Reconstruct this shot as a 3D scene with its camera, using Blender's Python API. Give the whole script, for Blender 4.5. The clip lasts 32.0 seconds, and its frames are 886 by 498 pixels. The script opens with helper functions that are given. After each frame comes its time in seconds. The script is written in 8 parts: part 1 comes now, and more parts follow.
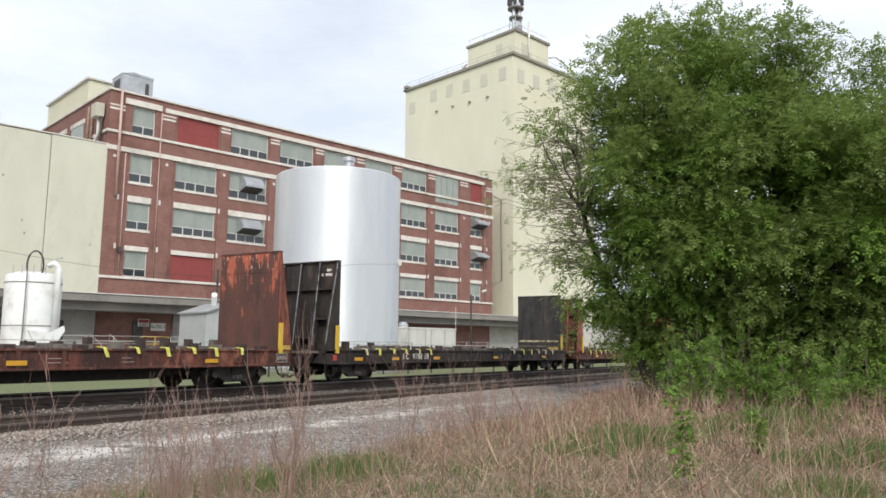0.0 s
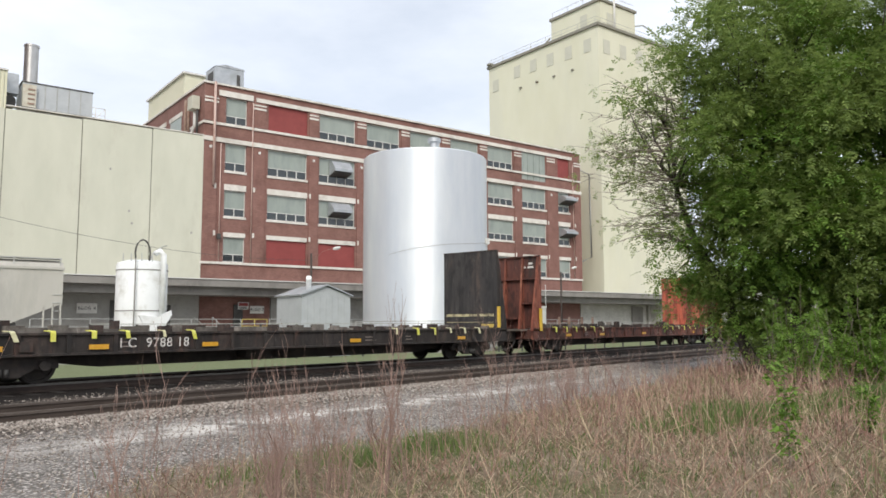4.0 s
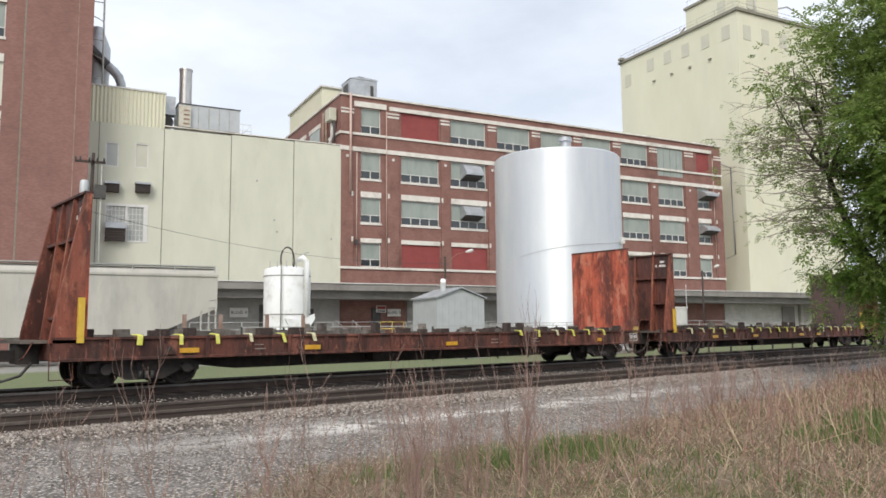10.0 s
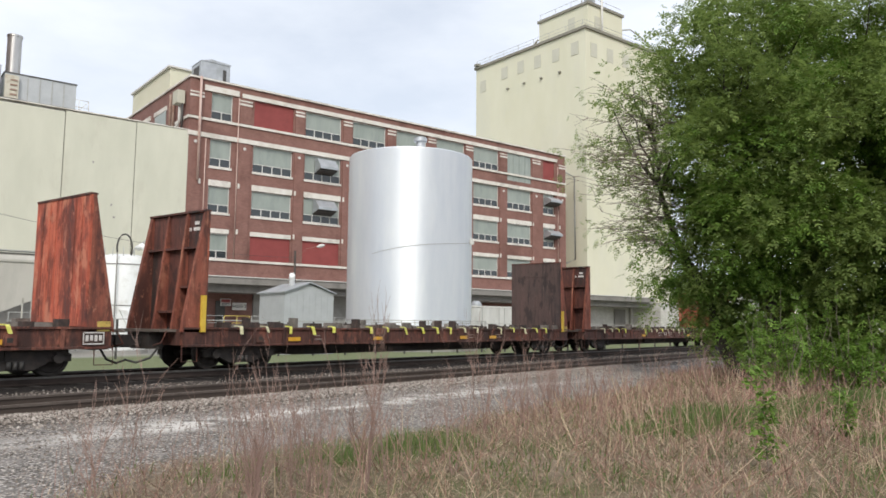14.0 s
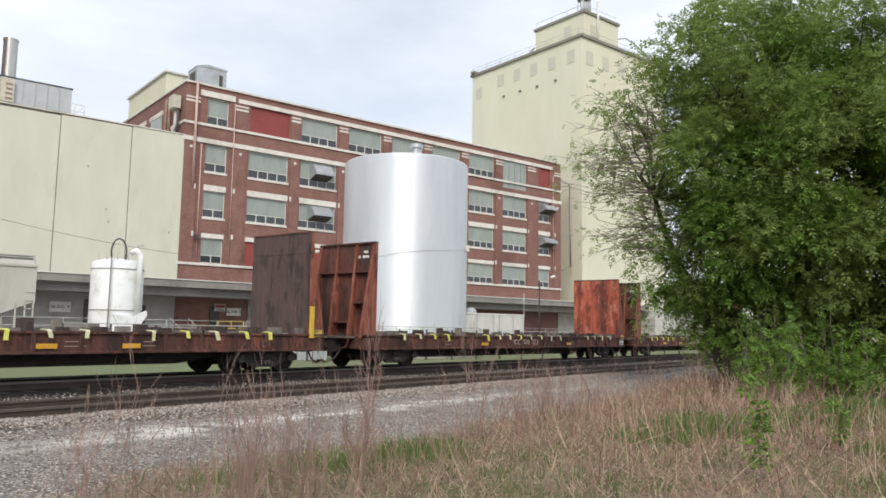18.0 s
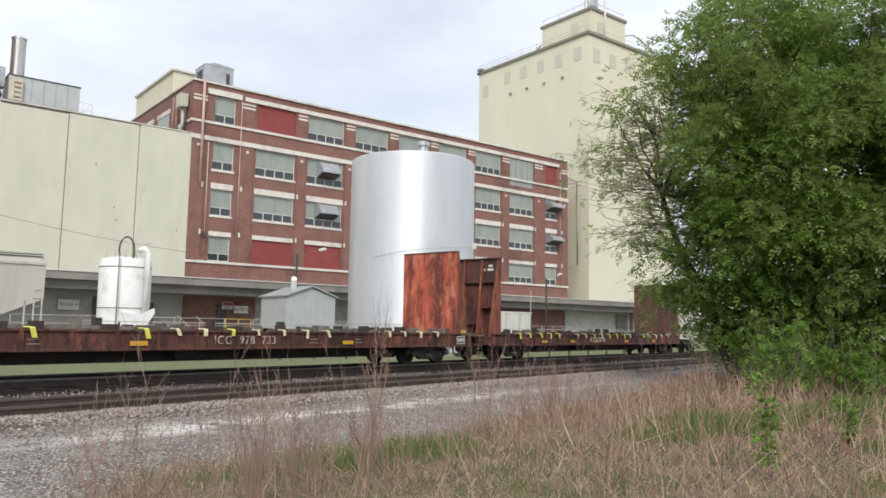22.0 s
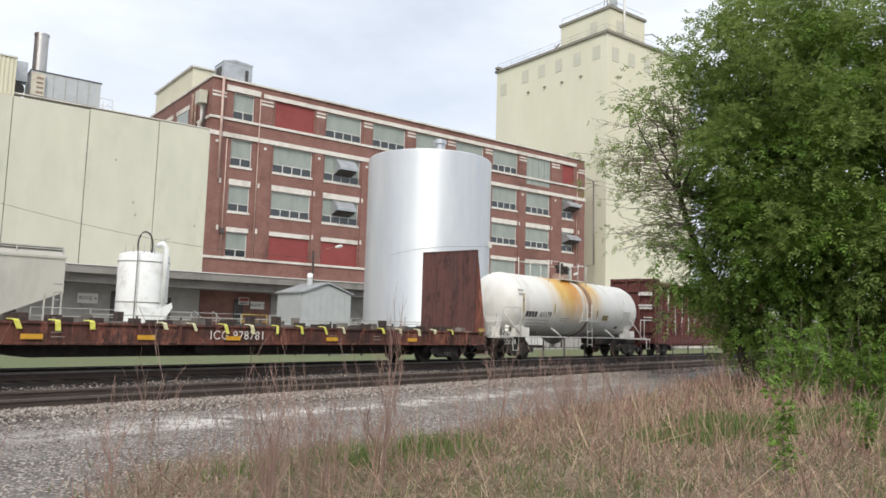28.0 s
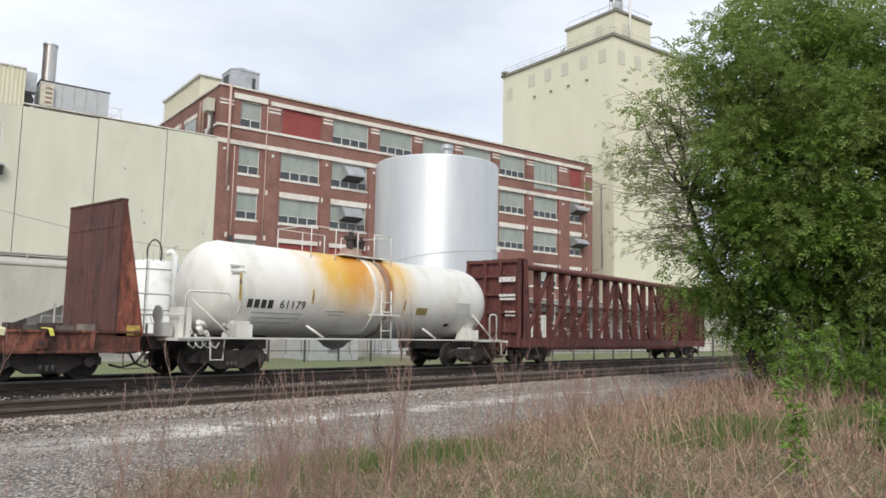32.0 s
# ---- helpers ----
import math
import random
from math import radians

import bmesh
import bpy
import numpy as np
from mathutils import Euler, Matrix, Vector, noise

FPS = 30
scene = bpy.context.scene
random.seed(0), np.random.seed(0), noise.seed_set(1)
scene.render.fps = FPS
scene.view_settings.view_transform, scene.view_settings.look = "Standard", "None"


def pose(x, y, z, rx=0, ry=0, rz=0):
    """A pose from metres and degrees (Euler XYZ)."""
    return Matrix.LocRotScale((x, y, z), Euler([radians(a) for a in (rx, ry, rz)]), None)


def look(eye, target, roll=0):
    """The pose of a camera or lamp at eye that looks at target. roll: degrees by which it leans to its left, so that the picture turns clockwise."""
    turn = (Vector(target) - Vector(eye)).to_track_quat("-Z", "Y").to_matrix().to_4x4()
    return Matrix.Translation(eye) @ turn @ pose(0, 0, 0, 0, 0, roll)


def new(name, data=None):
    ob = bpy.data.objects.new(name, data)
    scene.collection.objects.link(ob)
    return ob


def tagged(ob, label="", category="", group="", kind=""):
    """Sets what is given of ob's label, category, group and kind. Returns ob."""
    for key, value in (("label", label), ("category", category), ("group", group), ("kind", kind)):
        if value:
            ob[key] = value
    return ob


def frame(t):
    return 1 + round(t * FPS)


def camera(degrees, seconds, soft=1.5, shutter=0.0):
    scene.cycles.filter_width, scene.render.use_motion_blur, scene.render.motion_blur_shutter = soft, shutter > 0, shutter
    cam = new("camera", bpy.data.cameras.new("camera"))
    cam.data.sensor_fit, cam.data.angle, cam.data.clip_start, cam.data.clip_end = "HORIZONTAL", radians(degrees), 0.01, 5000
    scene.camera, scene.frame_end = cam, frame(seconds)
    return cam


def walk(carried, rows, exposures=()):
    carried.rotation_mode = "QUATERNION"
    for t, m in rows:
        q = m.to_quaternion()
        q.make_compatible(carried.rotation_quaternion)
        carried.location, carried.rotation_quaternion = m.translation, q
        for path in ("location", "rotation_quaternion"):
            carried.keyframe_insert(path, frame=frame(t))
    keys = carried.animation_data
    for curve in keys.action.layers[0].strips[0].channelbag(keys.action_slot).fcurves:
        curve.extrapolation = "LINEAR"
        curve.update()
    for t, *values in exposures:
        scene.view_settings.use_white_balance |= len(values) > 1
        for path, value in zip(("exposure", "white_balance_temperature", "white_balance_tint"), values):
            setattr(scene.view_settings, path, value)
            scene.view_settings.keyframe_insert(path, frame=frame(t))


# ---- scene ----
# ---- camera ----
cam = camera(60.68, 32.0, soft=1.65)
PATH = [
    (0.0, pose(0, 0, 1.65, 97.42, -0.57, -58.13)),
    (0.5, pose(0, 0, 1.65, 97.29, -0.84, -57.84)),
    (1.0, pose(0, 0, 1.65, 97.15, -0.92, -57.27)),
    (1.5, pose(0, 0, 1.65, 96.80, -0.70, -56.48)),
    (2.0, pose(0, 0, 1.65, 96.43, -0.51, -55.54)),
    (2.5, pose(0, 0, 1.65, 96.10, -0.55, -54.49)),
    (3.0, pose(0, 0, 1.65, 95.96, -0.53, -53.42)),
    (3.5, pose(0, 0, 1.65, 95.84, -0.08, -52.31)),
    (4.0, pose(0, 0, 1.65, 95.80, 0.28, -51.34)),
    (4.5, pose(0, 0, 1.65, 95.71, 0.48, -50.64)),
    (6.5, pose(0, 0, 1.65, 95.80, -1.21, -51.43)),
    (7.0, pose(0, 0, 1.65, 95.89, -1.21, -53.03)),
    (7.5, pose(0, 0, 1.65, 96.05, -1.13, -53.17)),
    (8.0, pose(0, 0, 1.65, 96.09, -0.74, -52.92)),
    (8.5, pose(0, 0, 1.65, 96.16, -0.43, -52.52)),
    (9.0, pose(0, 0, 1.65, 96.15, -0.25, -51.65)),
    (9.5, pose(0, 0, 1.65, 96.03, 0.19, -46.62)),
    (10.0, pose(0, 0, 1.65, 96.02, 0.51, -41.25)),
    (10.5, pose(0, 0, 1.65, 96.17, 0.88, -38.70)),
    (11.0, pose(0, 0, 1.65, 96.49, 1.07, -37.67)),
    (11.5, pose(0, 0, 1.65, 96.86, 0.99, -39.54)),
    (12.0, pose(0, 0, 1.65, 96.58, 0.52, -48.96)),
    (12.5, pose(0, 0, 1.65, 96.28, -0.40, -52.33)),
    (13.0, pose(0, 0, 1.65, 96.10, -0.61, -53.30)),
    (13.5, pose(0, 0, 1.65, 95.93, -0.49, -53.65)),
    (14.0, pose(0, 0, 1.65, 95.78, -0.58, -52.61)),
    (14.5, pose(0, 0, 1.65, 95.66, -0.44, -51.91)),
    (16.5, pose(0, 0, 1.65, 96.17, -0.98, -50.91)),
    (17.0, pose(0, 0, 1.65, 96.23, -0.99, -51.51)),
    (17.5, pose(0, 0, 1.65, 96.23, -1.05, -52.36)),
    (18.0, pose(0, 0, 1.65, 96.29, -0.91, -53.01)),
    (18.5, pose(0, 0, 1.65, 96.37, -0.85, -53.40)),
    (19.0, pose(0, 0, 1.65, 96.50, -0.83, -53.51)),
    (19.5, pose(0, 0, 1.65, 96.57, -0.85, -53.46)),
    (20.0, pose(0, 0, 1.65, 96.47, -0.68, -53.41)),
    (20.5, pose(0, 0, 1.65, 96.37, -0.51, -53.31)),
    (21.0, pose(0, 0, 1.65, 96.30, -0.61, -53.06)),
    (21.5, pose(0, 0, 1.65, 96.17, -0.80, -52.73)),
    (22.0, pose(0, 0, 1.65, 96.11, -0.92, -52.50)),
    (22.5, pose(0, 0, 1.65, 96.04, -1.09, -52.30)),
    (23.0, pose(0, 0, 1.65, 95.96, -1.24, -52.21)),
    (23.5, pose(0, 0, 1.65, 95.88, -0.98, -52.07)),
    (24.0, pose(0, 0, 1.65, 95.91, -0.96, -51.93)),
    (24.5, pose(0, 0, 1.65, 96.02, -0.98, -51.66)),
    (25.0, pose(0, 0, 1.65, 96.19, -0.85, -51.57)),
    (25.5, pose(0, 0, 1.65, 96.27, -0.78, -51.62)),
    (27.5, pose(0, 0, 1.65, 95.96, -1.18, -51.29)),
    (28.0, pose(0, 0, 1.65, 95.95, -1.67, -51.37)),
    (28.5, pose(0, 0, 1.65, 96.00, -1.73, -51.43)),
    (29.0, pose(0, 0, 1.65, 96.14, -1.48, -51.42)),
    (29.5, pose(0, 0, 1.65, 96.27, -1.13, -51.32)),
    (30.0, pose(0, 0, 1.65, 96.36, -0.97, -51.14)),
    (30.5, pose(0, 0, 1.65, 96.40, -1.18, -50.87)),
    (31.0, pose(0, 0, 1.65, 96.38, -1.35, -50.71)),
    (31.5, pose(0, 0, 1.65, 96.35, -1.43, -50.68)),
    (32.0, pose(0, 0, 1.65, 96.31, -1.15, -50.71)),
]
EXPO = [(0.0, 0.08), (3.0, 0.06), (7.0, 0.0), (10.5, 0.0), (12.5, -0.07), (14.0, 0.0), (30.0, 0.0), (32.0, -0.05)]
walk(cam, PATH, EXPO)

# ---- light and sky ----
world = bpy.data.worlds.new("sky")
scene.world = world
world.use_nodes = True
wn, wl = world.node_tree.nodes, world.node_tree.links
wn.clear()
SUN_AZ, SUN_EL = 217.0, 40.0
sky = wn.new("ShaderNodeTexSky")
sky.sky_type, sky.sun_disc = "NISHITA", False
sky.sun_elevation, sky.sun_rotation = radians(SUN_EL), radians(90 - SUN_AZ)
sky.air_density, sky.dust_density = 1.0, 2.5
coord = wn.new("ShaderNodeTexCoord")
stretch = wn.new("ShaderNodeMapping")
stretch.inputs["Scale"].default_value = (1.0, 1.0, 2.6)
cloud = wn.new("ShaderNodeTexNoise")
cloud.inputs["Scale"].default_value, cloud.inputs["Detail"].default_value, cloud.inputs["Roughness"].default_value = 2.3, 7.0, 0.55
cover = wn.new("ShaderNodeMapRange")
cover.inputs["From Min"].default_value, cover.inputs["From Max"].default_value = 0.30, 0.64
cover.inputs["To Min"].default_value, cover.inputs["To Max"].default_value = 0.62, 0.98
tone = wn.new("ShaderNodeMix")
tone.data_type = "RGBA"
tone.inputs[7].default_value = (7.9, 8.3, 8.95, 1)
bg = wn.new("ShaderNodeBackground")
bg.inputs["Strength"].default_value = 0.13
wout = wn.new("ShaderNodeOutputWorld")
wl.new(coord.outputs["Generated"], stretch.inputs["Vector"])
wl.new(stretch.outputs[0], cloud.inputs["Vector"])
wl.new(cloud.outputs["Fac"], cover.inputs["Value"])
wl.new(cover.outputs[0], tone.inputs["Factor"])
wl.new(sky.outputs[0], tone.inputs[6])
wl.new(tone.outputs[2], bg.inputs["Color"])
wl.new(bg.outputs[0], wout.inputs["Surface"])

sun = new("sun", bpy.data.lights.new("sun", "SUN"))
sun.data.energy, sun.data.angle, sun.data.color = 2.35, radians(26), (1.0, 0.95, 0.87)
sun_dir = Vector((math.cos(radians(SUN_EL)) * math.cos(radians(SUN_AZ)), math.cos(radians(SUN_EL)) * math.sin(radians(SUN_AZ)), math.sin(radians(SUN_EL))))
sun.matrix_world = look(sun_dir * 60, (0, 0, 0))
scene.view_settings.exposure = 0.0


# ---- materials ----
def rgba(c):
    return (c[0], c[1], c[2], 1.0)


def surface(name, a, b, rough=0.7, metal=0.0, scale=4.0, detail=6.0, low=0.35, high=0.65, bump=0.15, grain=60.0, stain=None, stain_scale=0.6,
            stain_low=0.52, stain_high=0.72, squash=(1, 1, 1), rough_var=0.1, vary=0.0, spec=0.5):
    """A weathered surface: two tones by a fine noise, a third by a broad one, and a fine relief."""
    m = bpy.data.materials.new(name)
    m.use_nodes = True
    n, l = m.node_tree.nodes, m.node_tree.links
    p = n["Principled BSDF"]
    tc = n.new("ShaderNodeTexCoord")
    mp = n.new("ShaderNodeMapping")
    mp.inputs["Scale"].default_value = squash
    l.new(tc.outputs["Object"], mp.inputs["Vector"])
    n1 = n.new("ShaderNodeTexNoise")
    n1.inputs["Scale"].default_value, n1.inputs["Detail"].default_value, n1.inputs["Roughness"].default_value = scale, detail, 0.62
    l.new(mp.outputs[0], n1.inputs["Vector"])
    r1 = n.new("ShaderNodeMapRange")
    r1.inputs["From Min"].default_value, r1.inputs["From Max"].default_value = low, high
    l.new(n1.outputs["Fac"], r1.inputs["Value"])
    mix = n.new("ShaderNodeMix")
    mix.data_type = "RGBA"
    mix.inputs[6].default_value, mix.inputs[7].default_value = rgba(a), rgba(b)
    l.new(r1.outputs[0], mix.inputs["Factor"])
    col = mix.outputs[2]
    if stain:
        n2 = n.new("ShaderNodeTexNoise")
        n2.inputs["Scale"].default_value, n2.inputs["Detail"].default_value, n2.inputs["Roughness"].default_value = stain_scale, 8.0, 0.68
        l.new(mp.outputs[0], n2.inputs["Vector"])
        r2 = n.new("ShaderNodeMapRange")
        r2.inputs["From Min"].default_value, r2.inputs["From Max"].default_value = stain_low, stain_high
        l.new(n2.outputs["Fac"], r2.inputs["Value"])
        mx = n.new("ShaderNodeMix")
        mx.data_type = "RGBA"
        mx.inputs[7].default_value = rgba(stain)
        l.new(r2.outputs[0], mx.inputs["Factor"])
        l.new(col, mx.inputs[6])
        col = mx.outputs[2]
    if vary:
        oi = n.new("ShaderNodeObjectInfo")
        vr = n.new("ShaderNodeMapRange")
        vr.inputs["To Min"].default_value, vr.inputs["To Max"].default_value = 1 - vary, 1 + vary
        l.new(oi.outputs["Random"], vr.inputs["Value"])
        hv = n.new("ShaderNodeHueSaturation")
        l.new(vr.outputs[0], hv.inputs["Value"])
        l.new(col, hv.inputs["Color"])
        col = hv.outputs[0]
    l.new(col, p.inputs["Base Color"])
    p.inputs["Metallic"].default_value = metal
    p.inputs["Specular IOR Level"].default_value = spec
    n3 = n.new("ShaderNodeTexNoise")
    n3.inputs["Scale"].default_value, n3.inputs["Detail"].default_value = grain, 4.0
    l.new(tc.outputs["Object"], n3.inputs["Vector"])
    rr = n.new("ShaderNodeMapRange")
    rr.inputs["To Min"].default_value, rr.inputs["To Max"].default_value = max(0.02, rough - rough_var), min(1.0, rough + rough_var)
    l.new(n1.outputs["Fac"], rr.inputs["Value"])
    l.new(rr.outputs[0], p.inputs["Roughness"])
    bp = n.new("ShaderNodeBump")
    bp.inputs["Strength"].default_value, bp.inputs["Distance"].default_value = bump, 0.02
    l.new(n3.outputs["Fac"], bp.inputs["Height"])
    l.new(bp.outputs[0], p.inputs["Normal"])
    return m


def brick_material(name, a, b, mortar, scale=1.0, soot=None):
    m = surface(name, a, b, rough=0.85, scale=0.9, stain=soot, stain_scale=0.25, bump=0.2)
    n, l = m.node_tree.nodes, m.node_tree.links
    p = n["Principled BSDF"]
    tc = [x for x in n if x.bl_idname == "ShaderNodeTexCoord"][0]
    sep = n.new("ShaderNodeSeparateXYZ")
    l.new(tc.outputs["Object"], sep.inputs[0])
    add = n.new("ShaderNodeMath")
    l.new(sep.outputs[0], add.inputs[0])
    l.new(sep.outputs[1], add.inputs[1])
    comb = n.new("ShaderNodeCombineXYZ")
    l.new(add.outputs[0], comb.inputs[0])
    l.new(sep.outputs[2], comb.inputs[1])
    bt = n.new("ShaderNodeTexBrick")
    bt.inputs["Scale"].default_value = scale
    bt.inputs["Brick Width"].default_value, bt.inputs["Row Height"].default_value, bt.inputs["Mortar Size"].default_value = 0.21, 0.075, 0.008
    bt.inputs["Color1"].default_value, bt.inputs["Color2"].default_value, bt.inputs["Mortar"].default_value = (1, 1, 1, 1), (0.72, 0.70, 0.70, 1), rgba(mortar)
    l.new(comb.outputs[0], bt.inputs["Vector"])
    base = p.inputs["Base Color"].links[0].from_socket
    mul = n.new("ShaderNodeMix")
    mul.data_type, mul.blend_type = "RGBA", "MULTIPLY"
    mul.inputs["Factor"].default_value = 0.8
    l.new(base, mul.inputs[6])
    l.new(bt.outputs["Color"], mul.inputs[7])
    l.new(mul.outputs[2], p.inputs["Base Color"])
    return m


def glass_material(name, tint, rough=0.05):
    m = bpy.data.materials.new(name)
    m.use_nodes = True
    p = m.node_tree.nodes["Principled BSDF"]
    p.inputs["Base Color"].default_value = rgba(tint)
    p.inputs["Roughness"].default_value = rough
    p.inputs["Specular IOR Level"].default_value = 0.8
    return m


BRICK = brick_material("red_brick", (0.235, 0.117, 0.095), (0.288, 0.155, 0.13), (0.85, 0.82, 0.8), soot=(0.155, 0.075, 0.06))
BRICK_TALL = brick_material("brown_brick", (0.26, 0.135, 0.112), (0.30, 0.162, 0.138), (0.9, 0.88, 0.86), soot=(0.225, 0.12, 0.10))
PALE_BRICK = brick_material("painted_pale_brick", (0.55, 0.54, 0.49), (0.66, 0.65, 0.6), (0.75, 0.75, 0.73), soot=(0.40, 0.39, 0.35))
STONE = surface("pale_stone", (0.62, 0.58, 0.52), (0.74, 0.71, 0.66), scale=1.5, stain=(0.42, 0.38, 0.34), stain_scale=0.5, rough=0.85)
BEIGE = surface("beige_concrete", (0.57, 0.57, 0.47), (0.63, 0.625, 0.52), scale=0.5, stain=(0.49, 0.47, 0.385), stain_scale=0.35, stain_low=0.55, stain_high=0.75, rough=0.9, bump=0.1, squash=(1, 1, 0.35))
CREAM = surface("cream_concrete", (0.64, 0.625, 0.475), (0.69, 0.675, 0.535), scale=0.22, stain=(0.62, 0.61, 0.51), stain_scale=0.12, stain_low=0.5, stain_high=0.75, rough=0.9, bump=0.1, squash=(1, 1, 0.4))
CREAM_PATCH = surface("patched_cream_concrete", (0.52, 0.51, 0.42), (0.57, 0.56, 0.47), scale=0.8, rough=0.9)
SEAM = surface("dark_joint_filler", (0.20, 0.19, 0.16), (0.28, 0.27, 0.22), rough=0.9)
RED_PANEL = surface("red_painted_panel", (0.23, 0.045, 0.042), (0.28, 0.062, 0.056), scale=0.8, rough=0.7, stain=(0.19, 0.04, 0.038))
BLIND = surface("greenish_translucent_glazing", (0.27, 0.31, 0.28), (0.33, 0.365, 0.335), scale=1.4, rough=0.35, stain=(0.22, 0.26, 0.24), stain_scale=0.9, squash=(1, 1, 0.3))
BLIND_YELLOW = surface("yellowed_translucent_glazing", (0.50, 0.48, 0.22), (0.58, 0.56, 0.30), scale=1.4, rough=0.4)
BLIND_OLIVE = surface("olive_translucent_glazing", (0.33, 0.34, 0.23), (0.39, 0.40, 0.28), scale=1.4, rough=0.4, squash=(1, 1, 0.3))
BLIND_PALE = surface("pale_green_translucent_glazing", (0.52, 0.54, 0.44), (0.60, 0.61, 0.51), scale=1.4, rough=0.4, squash=(1, 1, 0.3))
BLIND_GREY = surface("grey_glazing_panel", (0.36, 0.38, 0.36), (0.44, 0.46, 0.44), scale=0.9, rough=0.4)
PANE = glass_material("dark_window_glass", (0.03, 0.038, 0.042))
WHITE_TRIM = surface("white_painted_trim", (0.60, 0.59, 0.56), (0.70, 0.69, 0.66), scale=2, rough=0.6)
CANOPY_GREY = surface("grey_canopy_fascia", (0.20, 0.19, 0.175), (0.27, 0.255, 0.235), scale=0.7, rough=0.85, stain=(0.14, 0.13, 0.12), stain_scale=0.5)
CONCRETE = surface("grey_concrete", (0.30, 0.29, 0.27), (0.40, 0.39, 0.36), scale=1.2, rough=0.9, stain=(0.22, 0.21, 0.19))
GALV = surface("galvanised_sheet", (0.42, 0.44, 0.46), (0.52, 0.54, 0.56), scale=1.6, rough=0.45, metal=0.6, stain=(0.35, 0.36, 0.36))
SHED_GREY = surface("light_grey_sheet", (0.44, 0.46, 0.47), (0.50, 0.52, 0.53), scale=1.6, rough=0.5, metal=0.2)
SILVER = surface("aluminium_tank_paint", (0.75, 0.785, 0.84), (0.84, 0.865, 0.90), scale=0.9, rough=0.6, metal=0.62, bump=0.02, grain=12, rough_var=0.03, squash=(1, 1, 0.2))
ring_grain = SILVER.node_tree.nodes.new("ShaderNodeTangent")
ring_grain.direction_type, ring_grain.axis = "RADIAL", "Z"
SILVER.node_tree.links.new(ring_grain.outputs[0], SILVER.node_tree.nodes["Principled BSDF"].inputs["Tangent"])
SILVER.node_tree.nodes["Principled BSDF"].inputs["Anisotropic"].default_value = 0.75
SILVER.node_tree.nodes["Principled BSDF"].inputs["Anisotropic Rotation"].default_value = 0.25
# dark steel parts, and sheets that paint in the shade of openings
STEEL_DARK = surface("dark_steel_and_shade", (0.06, 0.058, 0.055), (0.10, 0.095, 0.09), scale=3, rough=0.6, metal=0.3)
STAINLESS = surface("dull_steel_flue", (0.42, 0.41, 0.40), (0.56, 0.55, 0.53), scale=2.5, rough=0.36, metal=0.85, squash=(1, 1, 0.3))
PINK_PIPE = surface("faded_pink_pipe_paint", (0.46, 0.31, 0.265), (0.58, 0.44, 0.39), scale=3, rough=0.75, stain=(0.30, 0.17, 0.13), stain_scale=1.2, squash=(1, 1, 0.4))
RUST_PIPE = surface("rusty_pipe", (0.25, 0.15, 0.11), (0.36, 0.27, 0.22), scale=3, rough=0.8)
WHITE_TANK = surface("white_tank_enamel", (0.78, 0.79, 0.79), (0.84, 0.85, 0.85), scale=1.2, rough=0.5, stain=(0.58, 0.57, 0.53), stain_scale=0.8)
OLD_WHITE = surface("dirty_white_steel", (0.50, 0.50, 0.47), (0.62, 0.62, 0.59), scale=1.2, rough=0.7, stain=(0.34, 0.32, 0.28), stain_scale=0.7, squash=(1, 1, 0.3))
HOPPER_GREY = surface("grey_hopper_paint", (0.44, 0.42, 0.375), (0.50, 0.48, 0.435), scale=0.6, rough=0.6, stain=(0.36, 0.35, 0.32), stain_scale=0.5, squash=(1, 1, 0.3))
GREY_PIPE = surface("weathered_grey_pipe", (0.38, 0.38, 0.36), (0.48, 0.48, 0.46), scale=4, rough=0.7, metal=0.2)
YELLOW_RAIL = surface("yellow_painted_rail", (0.55, 0.42, 0.08), (0.62, 0.50, 0.14), scale=4, rough=0.6)
WOOD_POLE = surface("weathered_pole_wood", (0.045, 0.036, 0.032), (0.075, 0.06, 0.052), scale=6, rough=0.9, squash=(4, 4, 0.4))
SIGN_WHITE = surface("white_sign_sheet", (0.66, 0.64, 0.60), (0.74, 0.72, 0.68), rough=0.5)
SIGN_RED = surface("red_sign_print", (0.28, 0.05, 0.05), (0.34, 0.075, 0.07), rough=0.5)
BLACK_INK = surface("black_lettering", (0.03, 0.03, 0.03), (0.05, 0.05, 0.05), rough=0.6)
WHITE_INK = surface("worn_white_lettering", (0.60, 0.58, 0.55), (0.72, 0.70, 0.67), scale=9, rough=0.7, stain=(0.30, 0.20, 0.17), stain_scale=7, stain_low=0.52, stain_high=0.66)
FADED_INK = surface("faded_stencil_paint", (0.24, 0.19, 0.17), (0.36, 0.31, 0.28), scale=12, rough=0.8)


